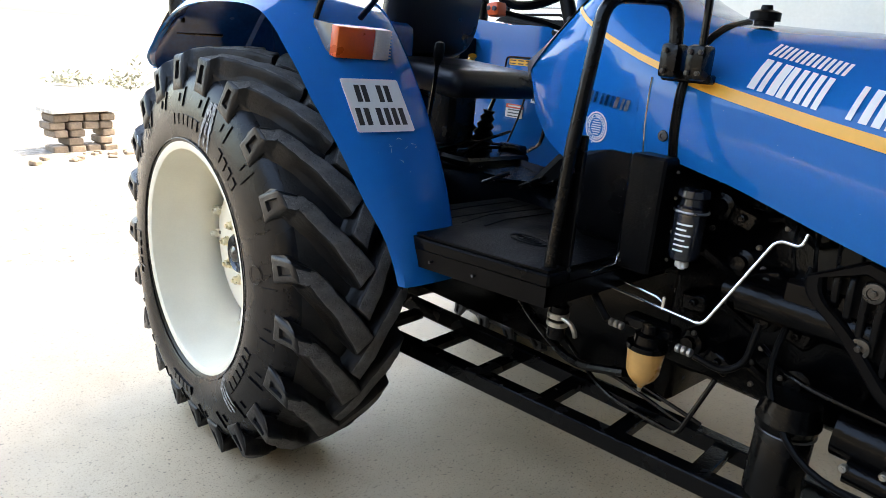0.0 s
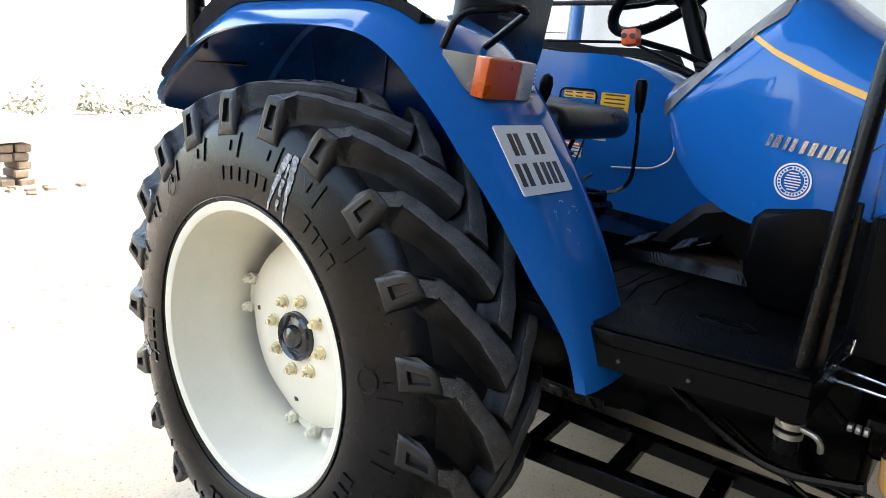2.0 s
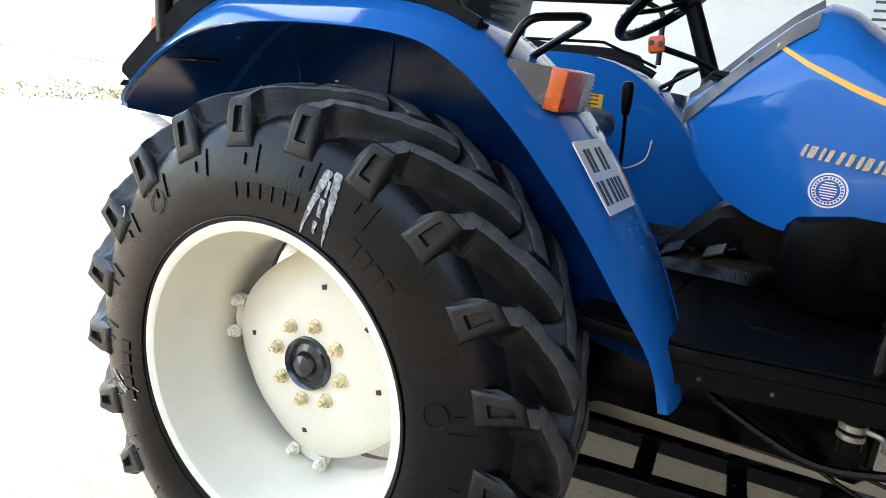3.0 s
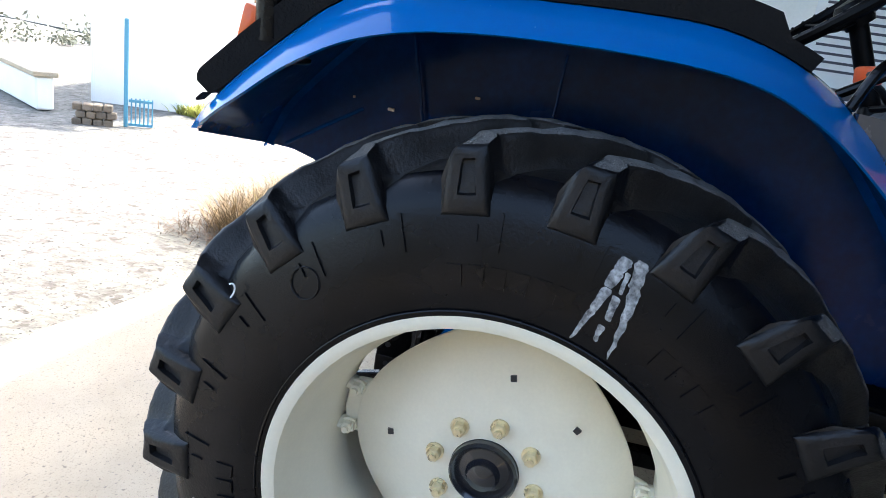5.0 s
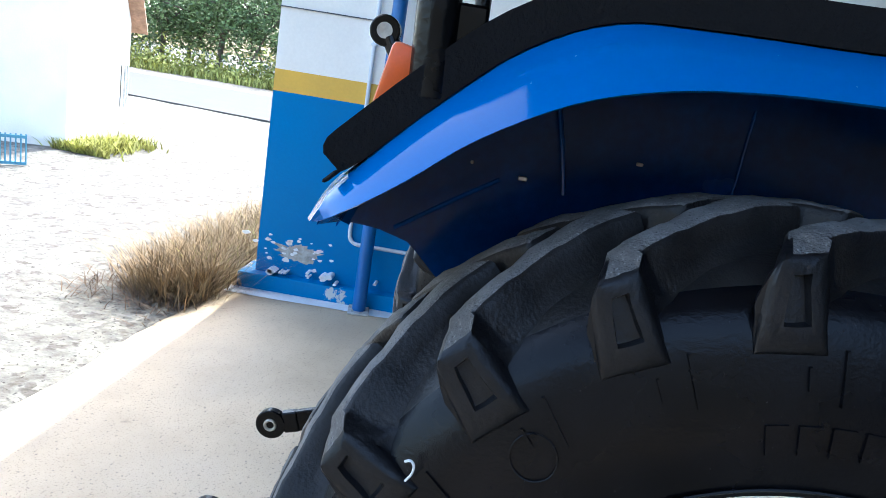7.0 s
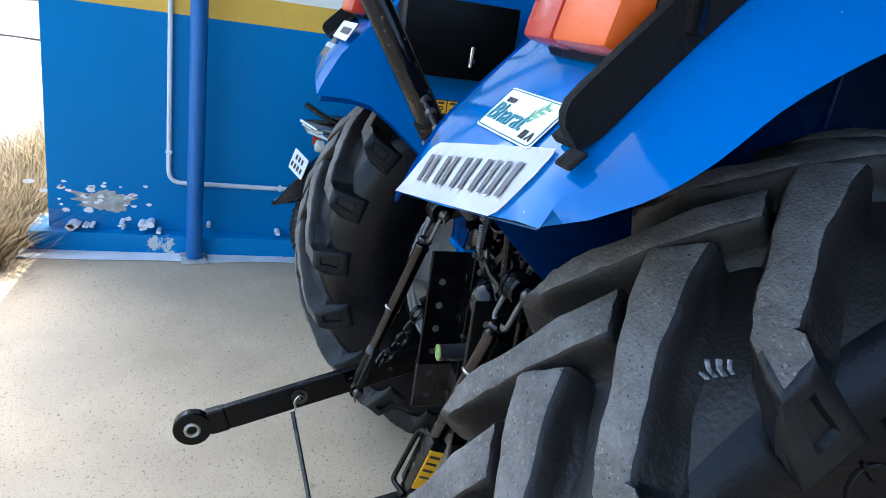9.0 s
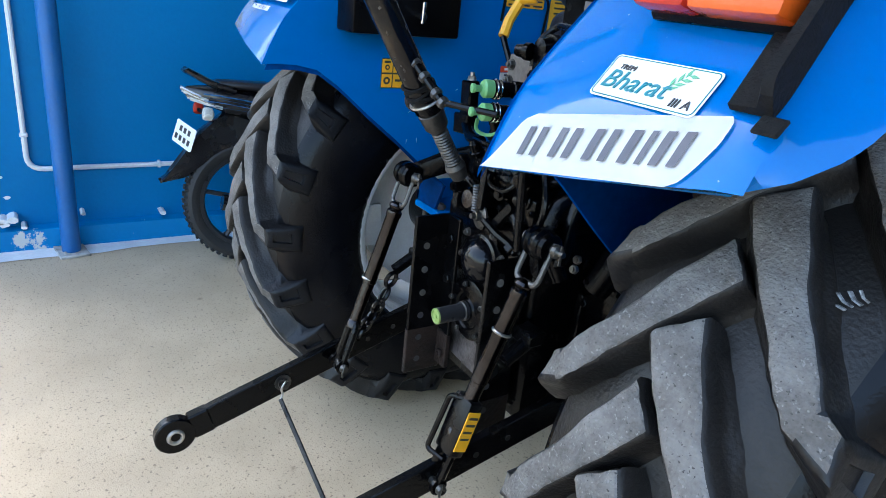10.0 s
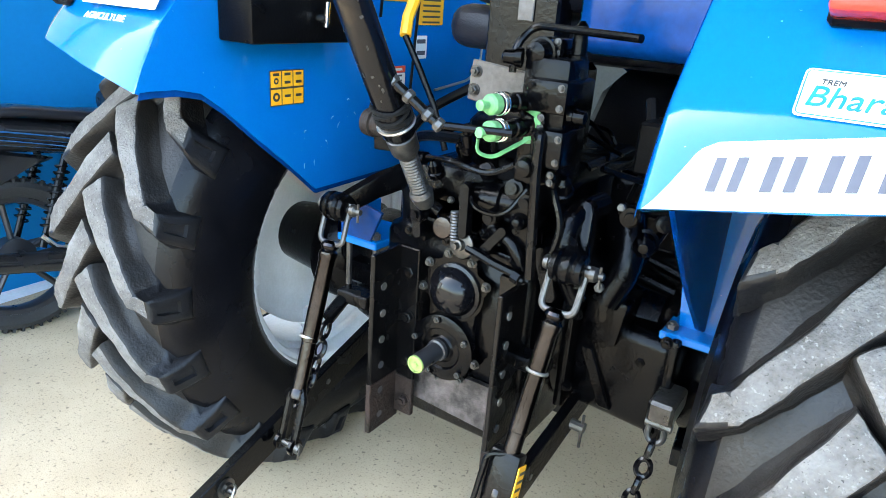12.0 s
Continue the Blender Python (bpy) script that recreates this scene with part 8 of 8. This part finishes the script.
turned(bm, t0 + d * 0.168 - V(0.078, -0.012, 0.0), (1, -0.12, 0), [(0, 0.018), (0.002, 0.025), (0.022, 0.026), (0.024, 0.022), (0.06, 0.024)], 18)
part("cross_boss", bm, M_RUST, tl, "rusty cross boss")
for k, q in enumerate((0.195, 0.202, 0.207, 0.214, 0.219)):
    bm = B()
    c = t0 + d * q
    tube(bm, [c + (a * math.cos(t) + b * math.sin(t)) * 0.0315 + d * 0.008 * math.sin(t + 1.7 * k) for t in (2 * math.pi * i / 22 for i in range(22))], 0.0036, 6, closed=True)
    part("twine_turn", bm, M_ROUGHRUB, tl)
bm = B()
c = t0 + d * 0.182
tube(bm, [c + (a * math.cos(t) + b * math.sin(t)) * 0.0325 for t in (2 * math.pi * i / 22 for i in range(22))], 0.0032, 6, closed=True)
part("wire_ring", bm, M_STEEL, tl)
# upright black clamp beside the top link, with a steel bolt through its head
bm = B()
box(bm, (-0.212, -0.245, 1.105), (0.042, 0.030, 0.120), (0, -4, 0), bev=0.004)
box(bm, (-0.212, -0.262, 1.06), (0.060, 0.012, 0.05), (0, -4, 0), bev=0.003)
tube(bm, [(-0.20, -0.255, 1.06), (-0.14, -0.28, 1.04), (-0.08, -0.29, 1.045)], 0.014, 10, rad=0.02)
uc = part("upright_clamp", bm, M_CAST, tractor, "upright black steel clamp")
bm = B()
cyl(bm, (-0.219, -0.24, 1.16), (-0.219, -0.24, 1.185), 0.006, n=10)
hexnut(bm, (-0.219, -0.24, 1.166), (0, 0, 1), 0.010, 0.010, washer=0.012)
part("bolt", bm, M_STEEL, uc)
# chipped paint flecks along the tube
rngf = random.Random(31)
for k in range(44):
    q, t = 0.235 + 0.30 * rngf.random(), math.pi * (0.1 + 1.5 * rngf.random())
    c = t0 + d * q
    bm = B()
    ln, wd = 0.002 + 0.010 * rngf.random(), 0.04 + 0.16 * rngf.random()
    rr = 0.0286
    vs = [bm.verts.new(c + d * u + (a * math.cos(t + v) + b * math.sin(t + v)) * rr) for u, v in ((0, 0), (ln * 0.3, wd), (ln, wd * 0.7), (ln * 0.8, -wd * 0.2))]
    bm.faces.new(vs)
    part("paint_chip", bm, M_FORK, tl)
bm = B()
turned(bm, V(-0.016, -0.735, 1.525), (1, 0, 0), [(0, 0.018), (0, 0.034), (0.004, 0.037), (0.030, 0.037), (0.034, 0.034), (0.034, 0.018)], 24)
tube(bm, [t1 - d * 0.02, V(0, -0.722, 1.505)], 0.017, 10)
part("ball_eye", bm, M_BLACK, tl)
bm = B()
turned(bm, V(-0.018, -0.735, 1.525), (1, 0, 0), [(0, 0.010), (0.0, 0.019), (0.038, 0.019), (0.038, 0.010)], 18)
part("ball", bm, M_STEEL, tl)
bm = B()
u0, u1, u2 = V(0.008, -0.54, 1.235), V(0.095, -0.515, 1.168), V(0.20, -0.46, 1.165)
tube(bm, [u0, u1], 0.0085, 10)
tube(bm, [u1, u2], 0.0065, 8)
hp = part("hydraulic_pipe", bm, M_BLACK, tractor, "short steel hydraulic pipe with unions")
for q in (0.02, 0.34, 0.72, 0.93):
    bm = B()
    turned(bm, u0.lerp(u1, q), u1 - u0, [(0, 0.009), (0.003, 0.0125), (0.012, 0.0125), (0.015, 0.009)], 8)
    part("union", bm, M_FORK, hp)
# hydraulic valve block with couplers
bm = B()
box(bm, (0.245, -0.325, 1.17), (0.085, 0.085, 0.22), bev=0.008, seg=2)
vb = part("valve_block", bm, M_CAST, tractor, "black hydraulic valve block")
vb.location.x = -0.042
for c, sz in (((0.26, -0.33, 1.22), (0.075, 0.12, 0.055)), ((0.225, -0.29, 1.295), (0.05, 0.08, 0.03)), ((0.272, -0.345, 1.135), (0.06, 0.10, 0.065)), ((0.235, -0.368, 1.176), (0.05, 0.03, 0.026)), ((0.272, -0.372, 1.085), (0.035, 0.03, 0.022))):
    bm = B()
    box(bm, c, sz, bev=0.007, seg=2)
    part("valve_section", bm, M_CAST, vb)
    for dx, dz in ((-0.36, 0.3), (0.36, 0.3), (-0.36, -0.3), (0.36, -0.3)):
        bm = B()
        hexnut(bm, (c[0] + dx * sz[0], c[1] - sz[1] / 2, c[2] + dz * sz[2]), (0, -1, 0), 0.0048, 0.005, washer=0.0065)
        part("bolt", bm, M_FORK if dx > 0 else M_CAST, vb)
for c, dd, r, h in (((0.27, -0.30, 1.26), (0, 0, 1), 0.014, 0.08), ((0.22, -0.33, 1.285), (0, -1, 0), 0.022, 0.04), ((0.245, -0.39, 1.10), (0, -1, 0), 0.018, 0.03), ((0.295, -0.36, 1.19), (1, 0, 0), 0.014, 0.03), ((0.20, -0.37, 1.275), (-1, -0.3, 0), 0.014, 0.035)):
    bm = B()
    turned(bm, c, dd, [(0, r * 1.2), (h * 0.3, r * 1.2), (h * 0.32, r), (h * 0.9, r * 0.8), (h, r * 0.3)], 14)
    part("valve_plug", bm, M_CAST, vb)
bm = B()
box(bm, (0.102, -0.318, 1.214), (0.15, 0.008, 0.075), (0, 6, 0), bev=0.003)
bk = part("valve_bracket", bm, M_CARDBOARD, tractor, "grey-brown steel bracket plate")
for x, z in ((0.042, 1.238), (0.040, 1.204), (0.150, 1.222)):
    bm = B()
    hexnut(bm, (x, -0.322, z), (0, -1, 0), 0.009, 0.010, washer=0.012)
    part("bolt", bm, M_BOLT, bk)
for z, x in ((1.206, 0.147), (1.163, 0.149)):
    bm = B()
    turned(bm, (x + 0.035, -0.36, z), (-0.2, -1, 0), [(0, 0.017), (0.018, 0.017), (0.02, 0.0135), (0.035, 0.0135), (0.037, 0.0165), (0.052, 0.0165), (0.054, 0.014), (0.075, 0.015), (0.08, 0.0175), (0.095, 0.0175)], 18)
    cp = part("coupler", bm, M_CAST, tractor, "hydraulic quick coupler with pale green cap")
    bm = B()
    turned(bm, (x + 0.0165, -0.452, z), (-0.2, -1, 0), [(0, 0.0165), (0.010, 0.0172), (0.017, 0.0172), (0.021, 0.014), (0.023, 0.0060), (0.034, 0.0066), (0.037, 0.009), (0.042, 0.0085), (0.044, 0.001)], 20)
    part("cap", bm, M_GREENCAP, cp, "pale green dust cap")
    for q in (0.082, 0.090):
        bm = B()
        c = V(x + 0.035, -0.36, z) + V(-0.2, -1, 0).normalized() * q
        tube(bm, [c + V(math.cos(t) * 0.0178, math.cos(t) * -0.0035, math.sin(t) * 0.0178) for t in (2 * math.pi * i / 20 for i in range(20))], 0.002, 6, closed=True)
        part("steel_band", bm, M_CHROME, cp)
    bm = B()
    c = V(x + 0.035, -0.375, z)
    tube(bm, [c + V(0.025 * math.cos(t), -0.008 * math.cos(t), 0.022 * math.sin(t)) for t in (radians(-100 + 200 * i / 14) for i in range(15))], 0.0035, 6, flat=2.0)
    part("cap_ring", bm, M_GREENCAP, cp)
bm = B()
tube(bm, [(0.138, -0.46, 1.146), (0.140, -0.465, 1.124), (0.162, -0.45, 1.116), (0.203, -0.40, 1.150)], 0.0018, 6, rad=0.03, flat=2.5)
part("cap_strap", bm, M_GREENCAP, tractor, "pale green cap strap")
for pts, r in (([(0.120, -0.33, 1.245), (0.120, -0.328, 1.290), (0.135, -0.292, 1.326), (0.36, -0.385, 1.324)], 0.0068), ([(0.215, -0.385, 1.160), (0.222, -0.402, 1.158), (0.222, -0.402, 1.10), (0.230, -0.392, 0.90)], 0.0095), ([(0.13, -0.36, 1.21), (0.10, -0.34, 1.15), (0.09, -0.30, 1.05)], 0.008)):
    bm = B()
    tube(bm, pts, r, 10, rad=0.04)
    part("hydraulic_hose", bm, M_BLACK, tractor)
# brake housing casting behind the near lift arm
bm = B()
box(bm, (0.315, 0.10, 0.855), (0.24, 0.10, 0.33), bev=0.03, seg=3)
bh = part("brake_housing", bm, M_CAST, tractor, "oily black brake housing casting", 50)
for k in range(8):
    a = 2 * math.pi * k / 8
    bm = B()
    hexnut(bm, (0.315 + 0.085 * math.cos(a), 0.05, 0.86 + 0.125 * math.sin(a)), (0, -1, 0), 0.008, 0.009, washer=0.011)
    part("bolt", bm, M_CAST if k % 3 else M_FORK, bh)
for z in (0.79, 0.86, 0.93):
    bm = B()
    box(bm, (0.315, 0.045, z), (0.12, 0.012, 0.014), bev=0.004)
    part("rib", bm, M_CAST, bh)
# black frame column and blue tank behind
bm = B()
box(bm, (0.012, -0.075, 1.42), (0.165, 0.07, 0.66), bev=0.006)
part("seat_column", bm, M_BLACK, tractor)
bm = B()
box(bm, (0.022, -0.113, 1.350), (0.036, 0.005, 0.05), bev=0.002)
part("column_tag", bm, M_CARDBOARD, tractor)
# the tank's navy tone holds the deep shade it stands in
bm = B()
box(bm, (0.285, -0.02, 1.37), (0.33, 0.15, 0.20), bev=0.04, seg=3)
part("blue_tank", bm, M_SHADEBLUE, tractor, "small blue tank beside the seat, deep shade painted in", 60)
bm = B()
box(bm, (0.37, -0.12, 1.12), (0.12, 0.10, 0.10), bev=0.006)
part("battery_box", bm, M_PLASTIC, tractor)
bm = B()
tube(bm, [(-0.29, -0.067, 1.36), (-0.29, -0.097, 1.31), (-0.28, -0.117, 1.27)], 0.014, 8)
tube(bm, [(-0.29, -0.067, 1.36), (-0.26, -0.037, 1.365)], 0.02, 8, flat=0.5)
yl = part("yellow_lever", bm, M_YELLOWST, tractor, "yellow hand lever")
bm = B()
tube(bm, [(-0.28, -0.117, 1.27), (-0.24, -0.11, 1.20), (-0.20, -0.10, 1.12), (-0.16, -0.10, 1.02)], 0.008, 8)
part("lever_rod", bm, M_BLACK, yl)
for pts in ([(-0.34, 0.0, 1.02), (-0.25, -0.05, 1.10), (-0.12, -0.02, 1.18), (0.04, 0.02, 1.22)], [(-0.30, -0.10, 1.0), (-0.2, -0.15, 1.06), (-0.05, -0.2, 1.08)], [(0.3, -0.1, 1.0), (0.34, -0.14, 1.1), (0.3, -0.08, 1.2)]):
    bm = B()
    tube(bm, pts, 0.012, 8, rad=0.06)
    part("hose", bm, M_PLASTIC, tractor)

# ---- motorcycle by the wall ----
bike = thing("motorcycle", None, "black motorcycle with blue stripes parked beside the blue wall", "motorcycle")
bike.matrix_basis = pose(-1.98, -0.285, 0, 0, -5, -4)
RW = 0.30


def bike_wheel(y, name):
    bm = B()
    prof = [(-0.030, 0.225), (-0.046, 0.25), (-0.048, 0.272), (-0.035, 0.292), (0, 0.300), (0.035, 0.292), (0.048, 0.272), (0.046, 0.25), (0.030, 0.225)]
    lathe_x(bm, prof, y, RW, 56)
    ty = part(name, bm, M_BIKETYRE, bike, "black motorcycle tyre with blocky tread")
    for i in range(56):
        t = 2 * math.pi * i / 56
        bm = B()
        for x in (-0.028, 0.0, 0.028):
            r = 0.300 if x == 0 else 0.2945
            tt = t + (0.056 if x == 0 else 0)
            box(bm, (x, y + r * math.cos(tt), RW + r * math.sin(tt)), (0.020, 0.020, 0.010), (math.degrees(tt), 0, 0))
        if i % 1 == 0:
            part("tread_block", bm, M_BIKETYRE, ty)
    bm = B()
    prof = [(-0.034, 0.215), (-0.036, 0.232), (-0.028, 0.236), (0.028, 0.236), (0.036, 0.232), (0.034, 0.215), (0.02, 0.208), (-0.02, 0.208)]
    lathe_x(bm, prof, y, RW, 48)
    rim = part("alloy_wheel", bm, M_ALLOY, bike, "dark alloy wheel with slim spokes")
    for k in range(5):
        t = 2 * math.pi * k / 5 + 0.3
        bm = B()
        tube(bm, [(0, y + 0.04 * math.cos(t), RW + 0.04 * math.sin(t)), (0, y + 0.212 * math.cos(t + 0.08), RW + 0.212 * math.sin(t + 0.08))], 0.012, 8)
        part("spoke", bm, M_ALLOY, rim)
    bm = B()
    turned(bm, (-0.06, y, RW), (1, 0, 0), [(0, 0.02), (0.02, 0.07), (0.09, 0.07), (0.10, 0.03), (0.13, 0.02)], 22)
    part("hub", bm, M_ALLOY, rim)


bike_wheel(0.0, "rear_tyre")
bike_wheel(1.28, "front_tyre")


def hull(name, rows, mat, label="", p=2.6):
    """A rounded body along y: rows of y, half width, low z, high z."""
    bm = B()
    rings = []
    for y, w, z0, z1 in rows:
        ring = []
        for t in (2 * math.pi * i / 20 for i in range(20)):
            c, q = math.cos(t), math.sin(t)
            ring.append(V(w * math.copysign(abs(c) ** (2 / p), c), y, (z0 + z1) / 2 + (z1 - z0) / 2 * math.copysign(abs(q) ** (2 / p), q)))
        rings.append(ring)
    loft(bm, rings)
    return part(name, bm, mat, bike, label, 50)


tailp = hull("tail_panel", ((-0.265, 0.03, 0.815, 0.845), (-0.20, 0.065, 0.765, 0.85), (-0.10, 0.09, 0.725, 0.85), (0.05, 0.105, 0.70, 0.83), (0.25, 0.12, 0.665, 0.80), (0.45, 0.11, 0.63, 0.78)), M_BIKEBLACK, "glossy black tail panel with blue and silver graphics")
for z0, z1, w, m in ((0.815, 0.735, 0.006, M_BIKEBLUE), (0.800, 0.715, 0.0035, M_CHROME), (0.785, 0.700, 0.004, M_BIKEBLUE), (0.762, 0.690, 0.003, M_CHROME)):
    bm = B()
    pts = []
    for k in range(9):
        y = -0.20 + 0.45 * k / 8
        pts.append((float(np.interp(y, [-0.22, -0.10, 0.05, 0.25], [0.066, 0.0915, 0.1065, 0.1215])), y, z0 + (z1 - z0) * (k / 8) ** 1.3))
    tube(bm, pts, w, 6, flat=0.5)
    part("graphic_stripe", bm, m, tailp)
hull("bike_seat", ((-0.16, 0.05, 0.845, 0.865), (-0.12, 0.085, 0.84, 0.878), (0.10, 0.11, 0.825, 0.872), (0.30, 0.13, 0.79, 0.84), (0.55, 0.11, 0.76, 0.82)), M_VINYL, "", 3.2)
bm = B()
for q in (-1, 1):
    tube(bm, [(q * 0.075, -0.06, 0.835), (q * 0.078, -0.17, 0.865), (q * 0.055, -0.262, 0.915)], 0.030, 8, flat=0.5, rad=0.03)
tube(bm, [(0.055, -0.262, 0.913), (-0.055, -0.262, 0.913)], 0.016, 8, flat=0.6)
part("grab_rail", bm, M_BIKEBLACK, bike, "upswept black grab rail")
hull("fuel_tank", ((0.45, 0.10, 0.80, 0.90), (0.6, 0.16, 0.80, 1.0), (0.85, 0.15, 0.82, 1.02), (1.0, 0.08, 0.84, 0.96)), M_BIKEBLACK)
for q in (-1, 1):
    for k in range(4):
        bm = B()
        tube(bm, [(q * (0.020 + 0.006 * k), -0.290 + 0.012 * k, 0.838 - 0.016 * k), (q * (0.062 + 0.006 * k), -0.210 + 0.03 * k, 0.800 - 0.016 * k)], 0.0085, 6)
        part("tail_lamp", bm, M_LENSC if k % 2 else M_CHROME, bike, "clear ribbed tail lamp")
bm = B()
slab(bm, [(-0.10, 0.735), (0.20, 0.66), (0.02, 0.615), (-0.13, 0.545), (-0.20, 0.495), (-0.28, 0.43), (-0.40, 0.405), (-0.405, 0.415), (-0.335, 0.465), (-0.285, 0.55), (-0.225, 0.64), (-0.14, 0.70)], "x", -0.042, 0.042, bev=0.012)
part("rear_mudflap", bm, M_BIKEBLACK, bike, "dark plastic rear mudguard")
up_ = V(0.02, 0.03, 0.10).normalized()
nb = (V(0, -0.10, 0.03).normalized() + V(0.55, 0, 0)).normalized()
ux_ = up_.cross(nb).normalized()
pc = V(0.02, -0.285, 0.622)
bm = B()
plate_on(bm, pc, ux_, up_, rrect(0.150, 0.108, 0.008), 0.003)
bp_ = part("bike_number_plate", bm, M_WHITE, bike, "small white number plate with dark bars")
for j in range(2):
    for k in range(4 if j else 3):
        bm = B()
        x0 = -0.052 + 0.032 * k + (0.02 if not j else 0)
        z0 = 0.022 - 0.044 * j
        plate_on(bm, pc + nb * 0.0035, ux_, up_, [(x0 - 0.009, z0 - 0.013), (x0 + 0.009, z0 - 0.013), (x0 + 0.009, z0 + 0.013), (x0 - 0.009, z0 + 0.013)], 0.001)
        part("bar", bm, M_INK, bp_)
for q in (-1, 1):
    bm = B()
    tube(bm, [(0, -0.17, 0.715), (q * 0.12, -0.20, 0.728)], 0.010, 8)
    part("signal_stem", bm, M_PLASTIC, bike)
    bm = B()
    turned(bm, (q * 0.135, -0.17, 0.73), (0.1 * q, -1, 0.1), [(0, 0.010), (0.01, 0.028), (0.035, 0.031), (0.045, 0.027), (0.050, 0.012), (0.051, 0.001)], 18)
    part("turn_signal", bm, M_LENSC if q > 0 else M_LENSR, bike, "round clear turn signal" if q > 0 else "red reflector on the far signal")
for s in (-1, 1):
    bm = B()
    cyl(bm, (s * 0.12, 0.06, 0.34), (s * 0.12, 0.20, 0.68), 0.014, n=10)
    sk = part("rear_shock", bm, M_BLACK, bike, "black coil shock absorber")
    bm = B()
    n = 84
    pts = [V(s * 0.12, 0.085 + 0.10 * i / n, 0.40 + 0.24 * i / n) + V(0.026 * math.cos(i * 0.75), 0.024 * math.sin(i * 0.75), -0.01 * math.sin(i * 0.75)) for i in range(n + 1)]
    tube(bm, pts, 0.0042, 5)
    part("coil", bm, M_BLACK, sk)
bm = B()
tube(bm, [(0.13, 0.06, 0.39), (0.14, 0.10, 0.34), (0.15, 0.16, 0.32)], 0.012, 8)
part("footrest_bracket", bm, M_CHROME, bike, "bright footrest bracket")
bm = B()
tube(bm, [(0.09, 0.0, RW), (0.09, 0.45, 0.32)], 0.02, 8)
tube(bm, [(-0.09, 0.0, RW), (-0.09, 0.45, 0.32)], 0.02, 8)
part("swing_arm", bm, M_ALLOY, bike)
bm = B()
box(bm, (0, 0.62, 0.38), (0.22, 0.36, 0.30), bev=0.05, seg=2)
cyl(bm, (0, 0.72, 0.45), (0, 0.80, 0.68), 0.08, n=16)
part("bike_engine", bm, M_CAST, bike, angle=50)
bm = B()
tube(bm, [(0.12, 0.70, 0.42), (0.13, 0.55, 0.25), (0.15, 0.15, 0.27), (0.15, -0.15, 0.33)], 0.04, 12, rad=0.08)
part("exhaust_pipe", bm, M_BIKEBLACK, bike, "black exhaust silencer")
for s in (-1, 1):
    bm = B()
    tube(bm, [(s * 0.09, 1.28, RW), (s * 0.09, 1.02, 0.98)], 0.018, 10)
    part("fork_leg", bm, M_ALLOY, bike)
bm = B()
tube(bm, [(-0.34, 0.86, 1.06), (-0.18, 0.96, 1.07), (0, 1.0, 1.02), (0.18, 0.96, 1.07), (0.34, 0.86, 1.06)], 0.013, 8, rad=0.06)
part("handlebar", bm, M_BIKEBLACK, bike)
bm = B()
box(bm, (0, 1.12, 0.94), (0.18, 0.14, 0.20), bev=0.05, seg=2)
part("headlamp_cowl", bm, M_BIKEBLACK, bike, angle=60)
bm = B()
tube(bm, [(-0.10, 0.40, 0.28), (-0.26, 0.46, 0.01)], 0.011, 8)
part("side_stand", bm, M_BLACK, bike)

# ---- front axle that carries the nose ----
bm = B()
box(bm, (0, 2.35, 0.42), (1.2, 0.10, 0.10), bev=0.01)
box(bm, (0, 2.35, 0.58), (0.22, 0.5, 0.26), bev=0.02)
part("front_axle", bm, M_BLACK, tractor)
for s in (-1, 1):
    bm = B()
    prof = [(-0.08, 0.20), (-0.095, 0.26), (-0.085, 0.33), (-0.05, 0.365), (0.05, 0.365), (0.085, 0.33), (0.095, 0.26), (0.08, 0.20)]
    lathe_x(bm, [(s * 0.66 + x, r) for x, r in prof], 2.35, 0.365, 48)
    part("front_tyre", bm, M_RUBBER, tractor)
    bm = B()
    turned(bm, (s * 0.59, 2.35, 0.365), (s, 0, 0), [(0, 0.21), (0.02, 0.21), (0.04, 0.12), (0.10, 0.10), (0.12, 0.20), (0.13, 0.21)], 28)
    part("front_rim", bm, M_CREAM, tractor)
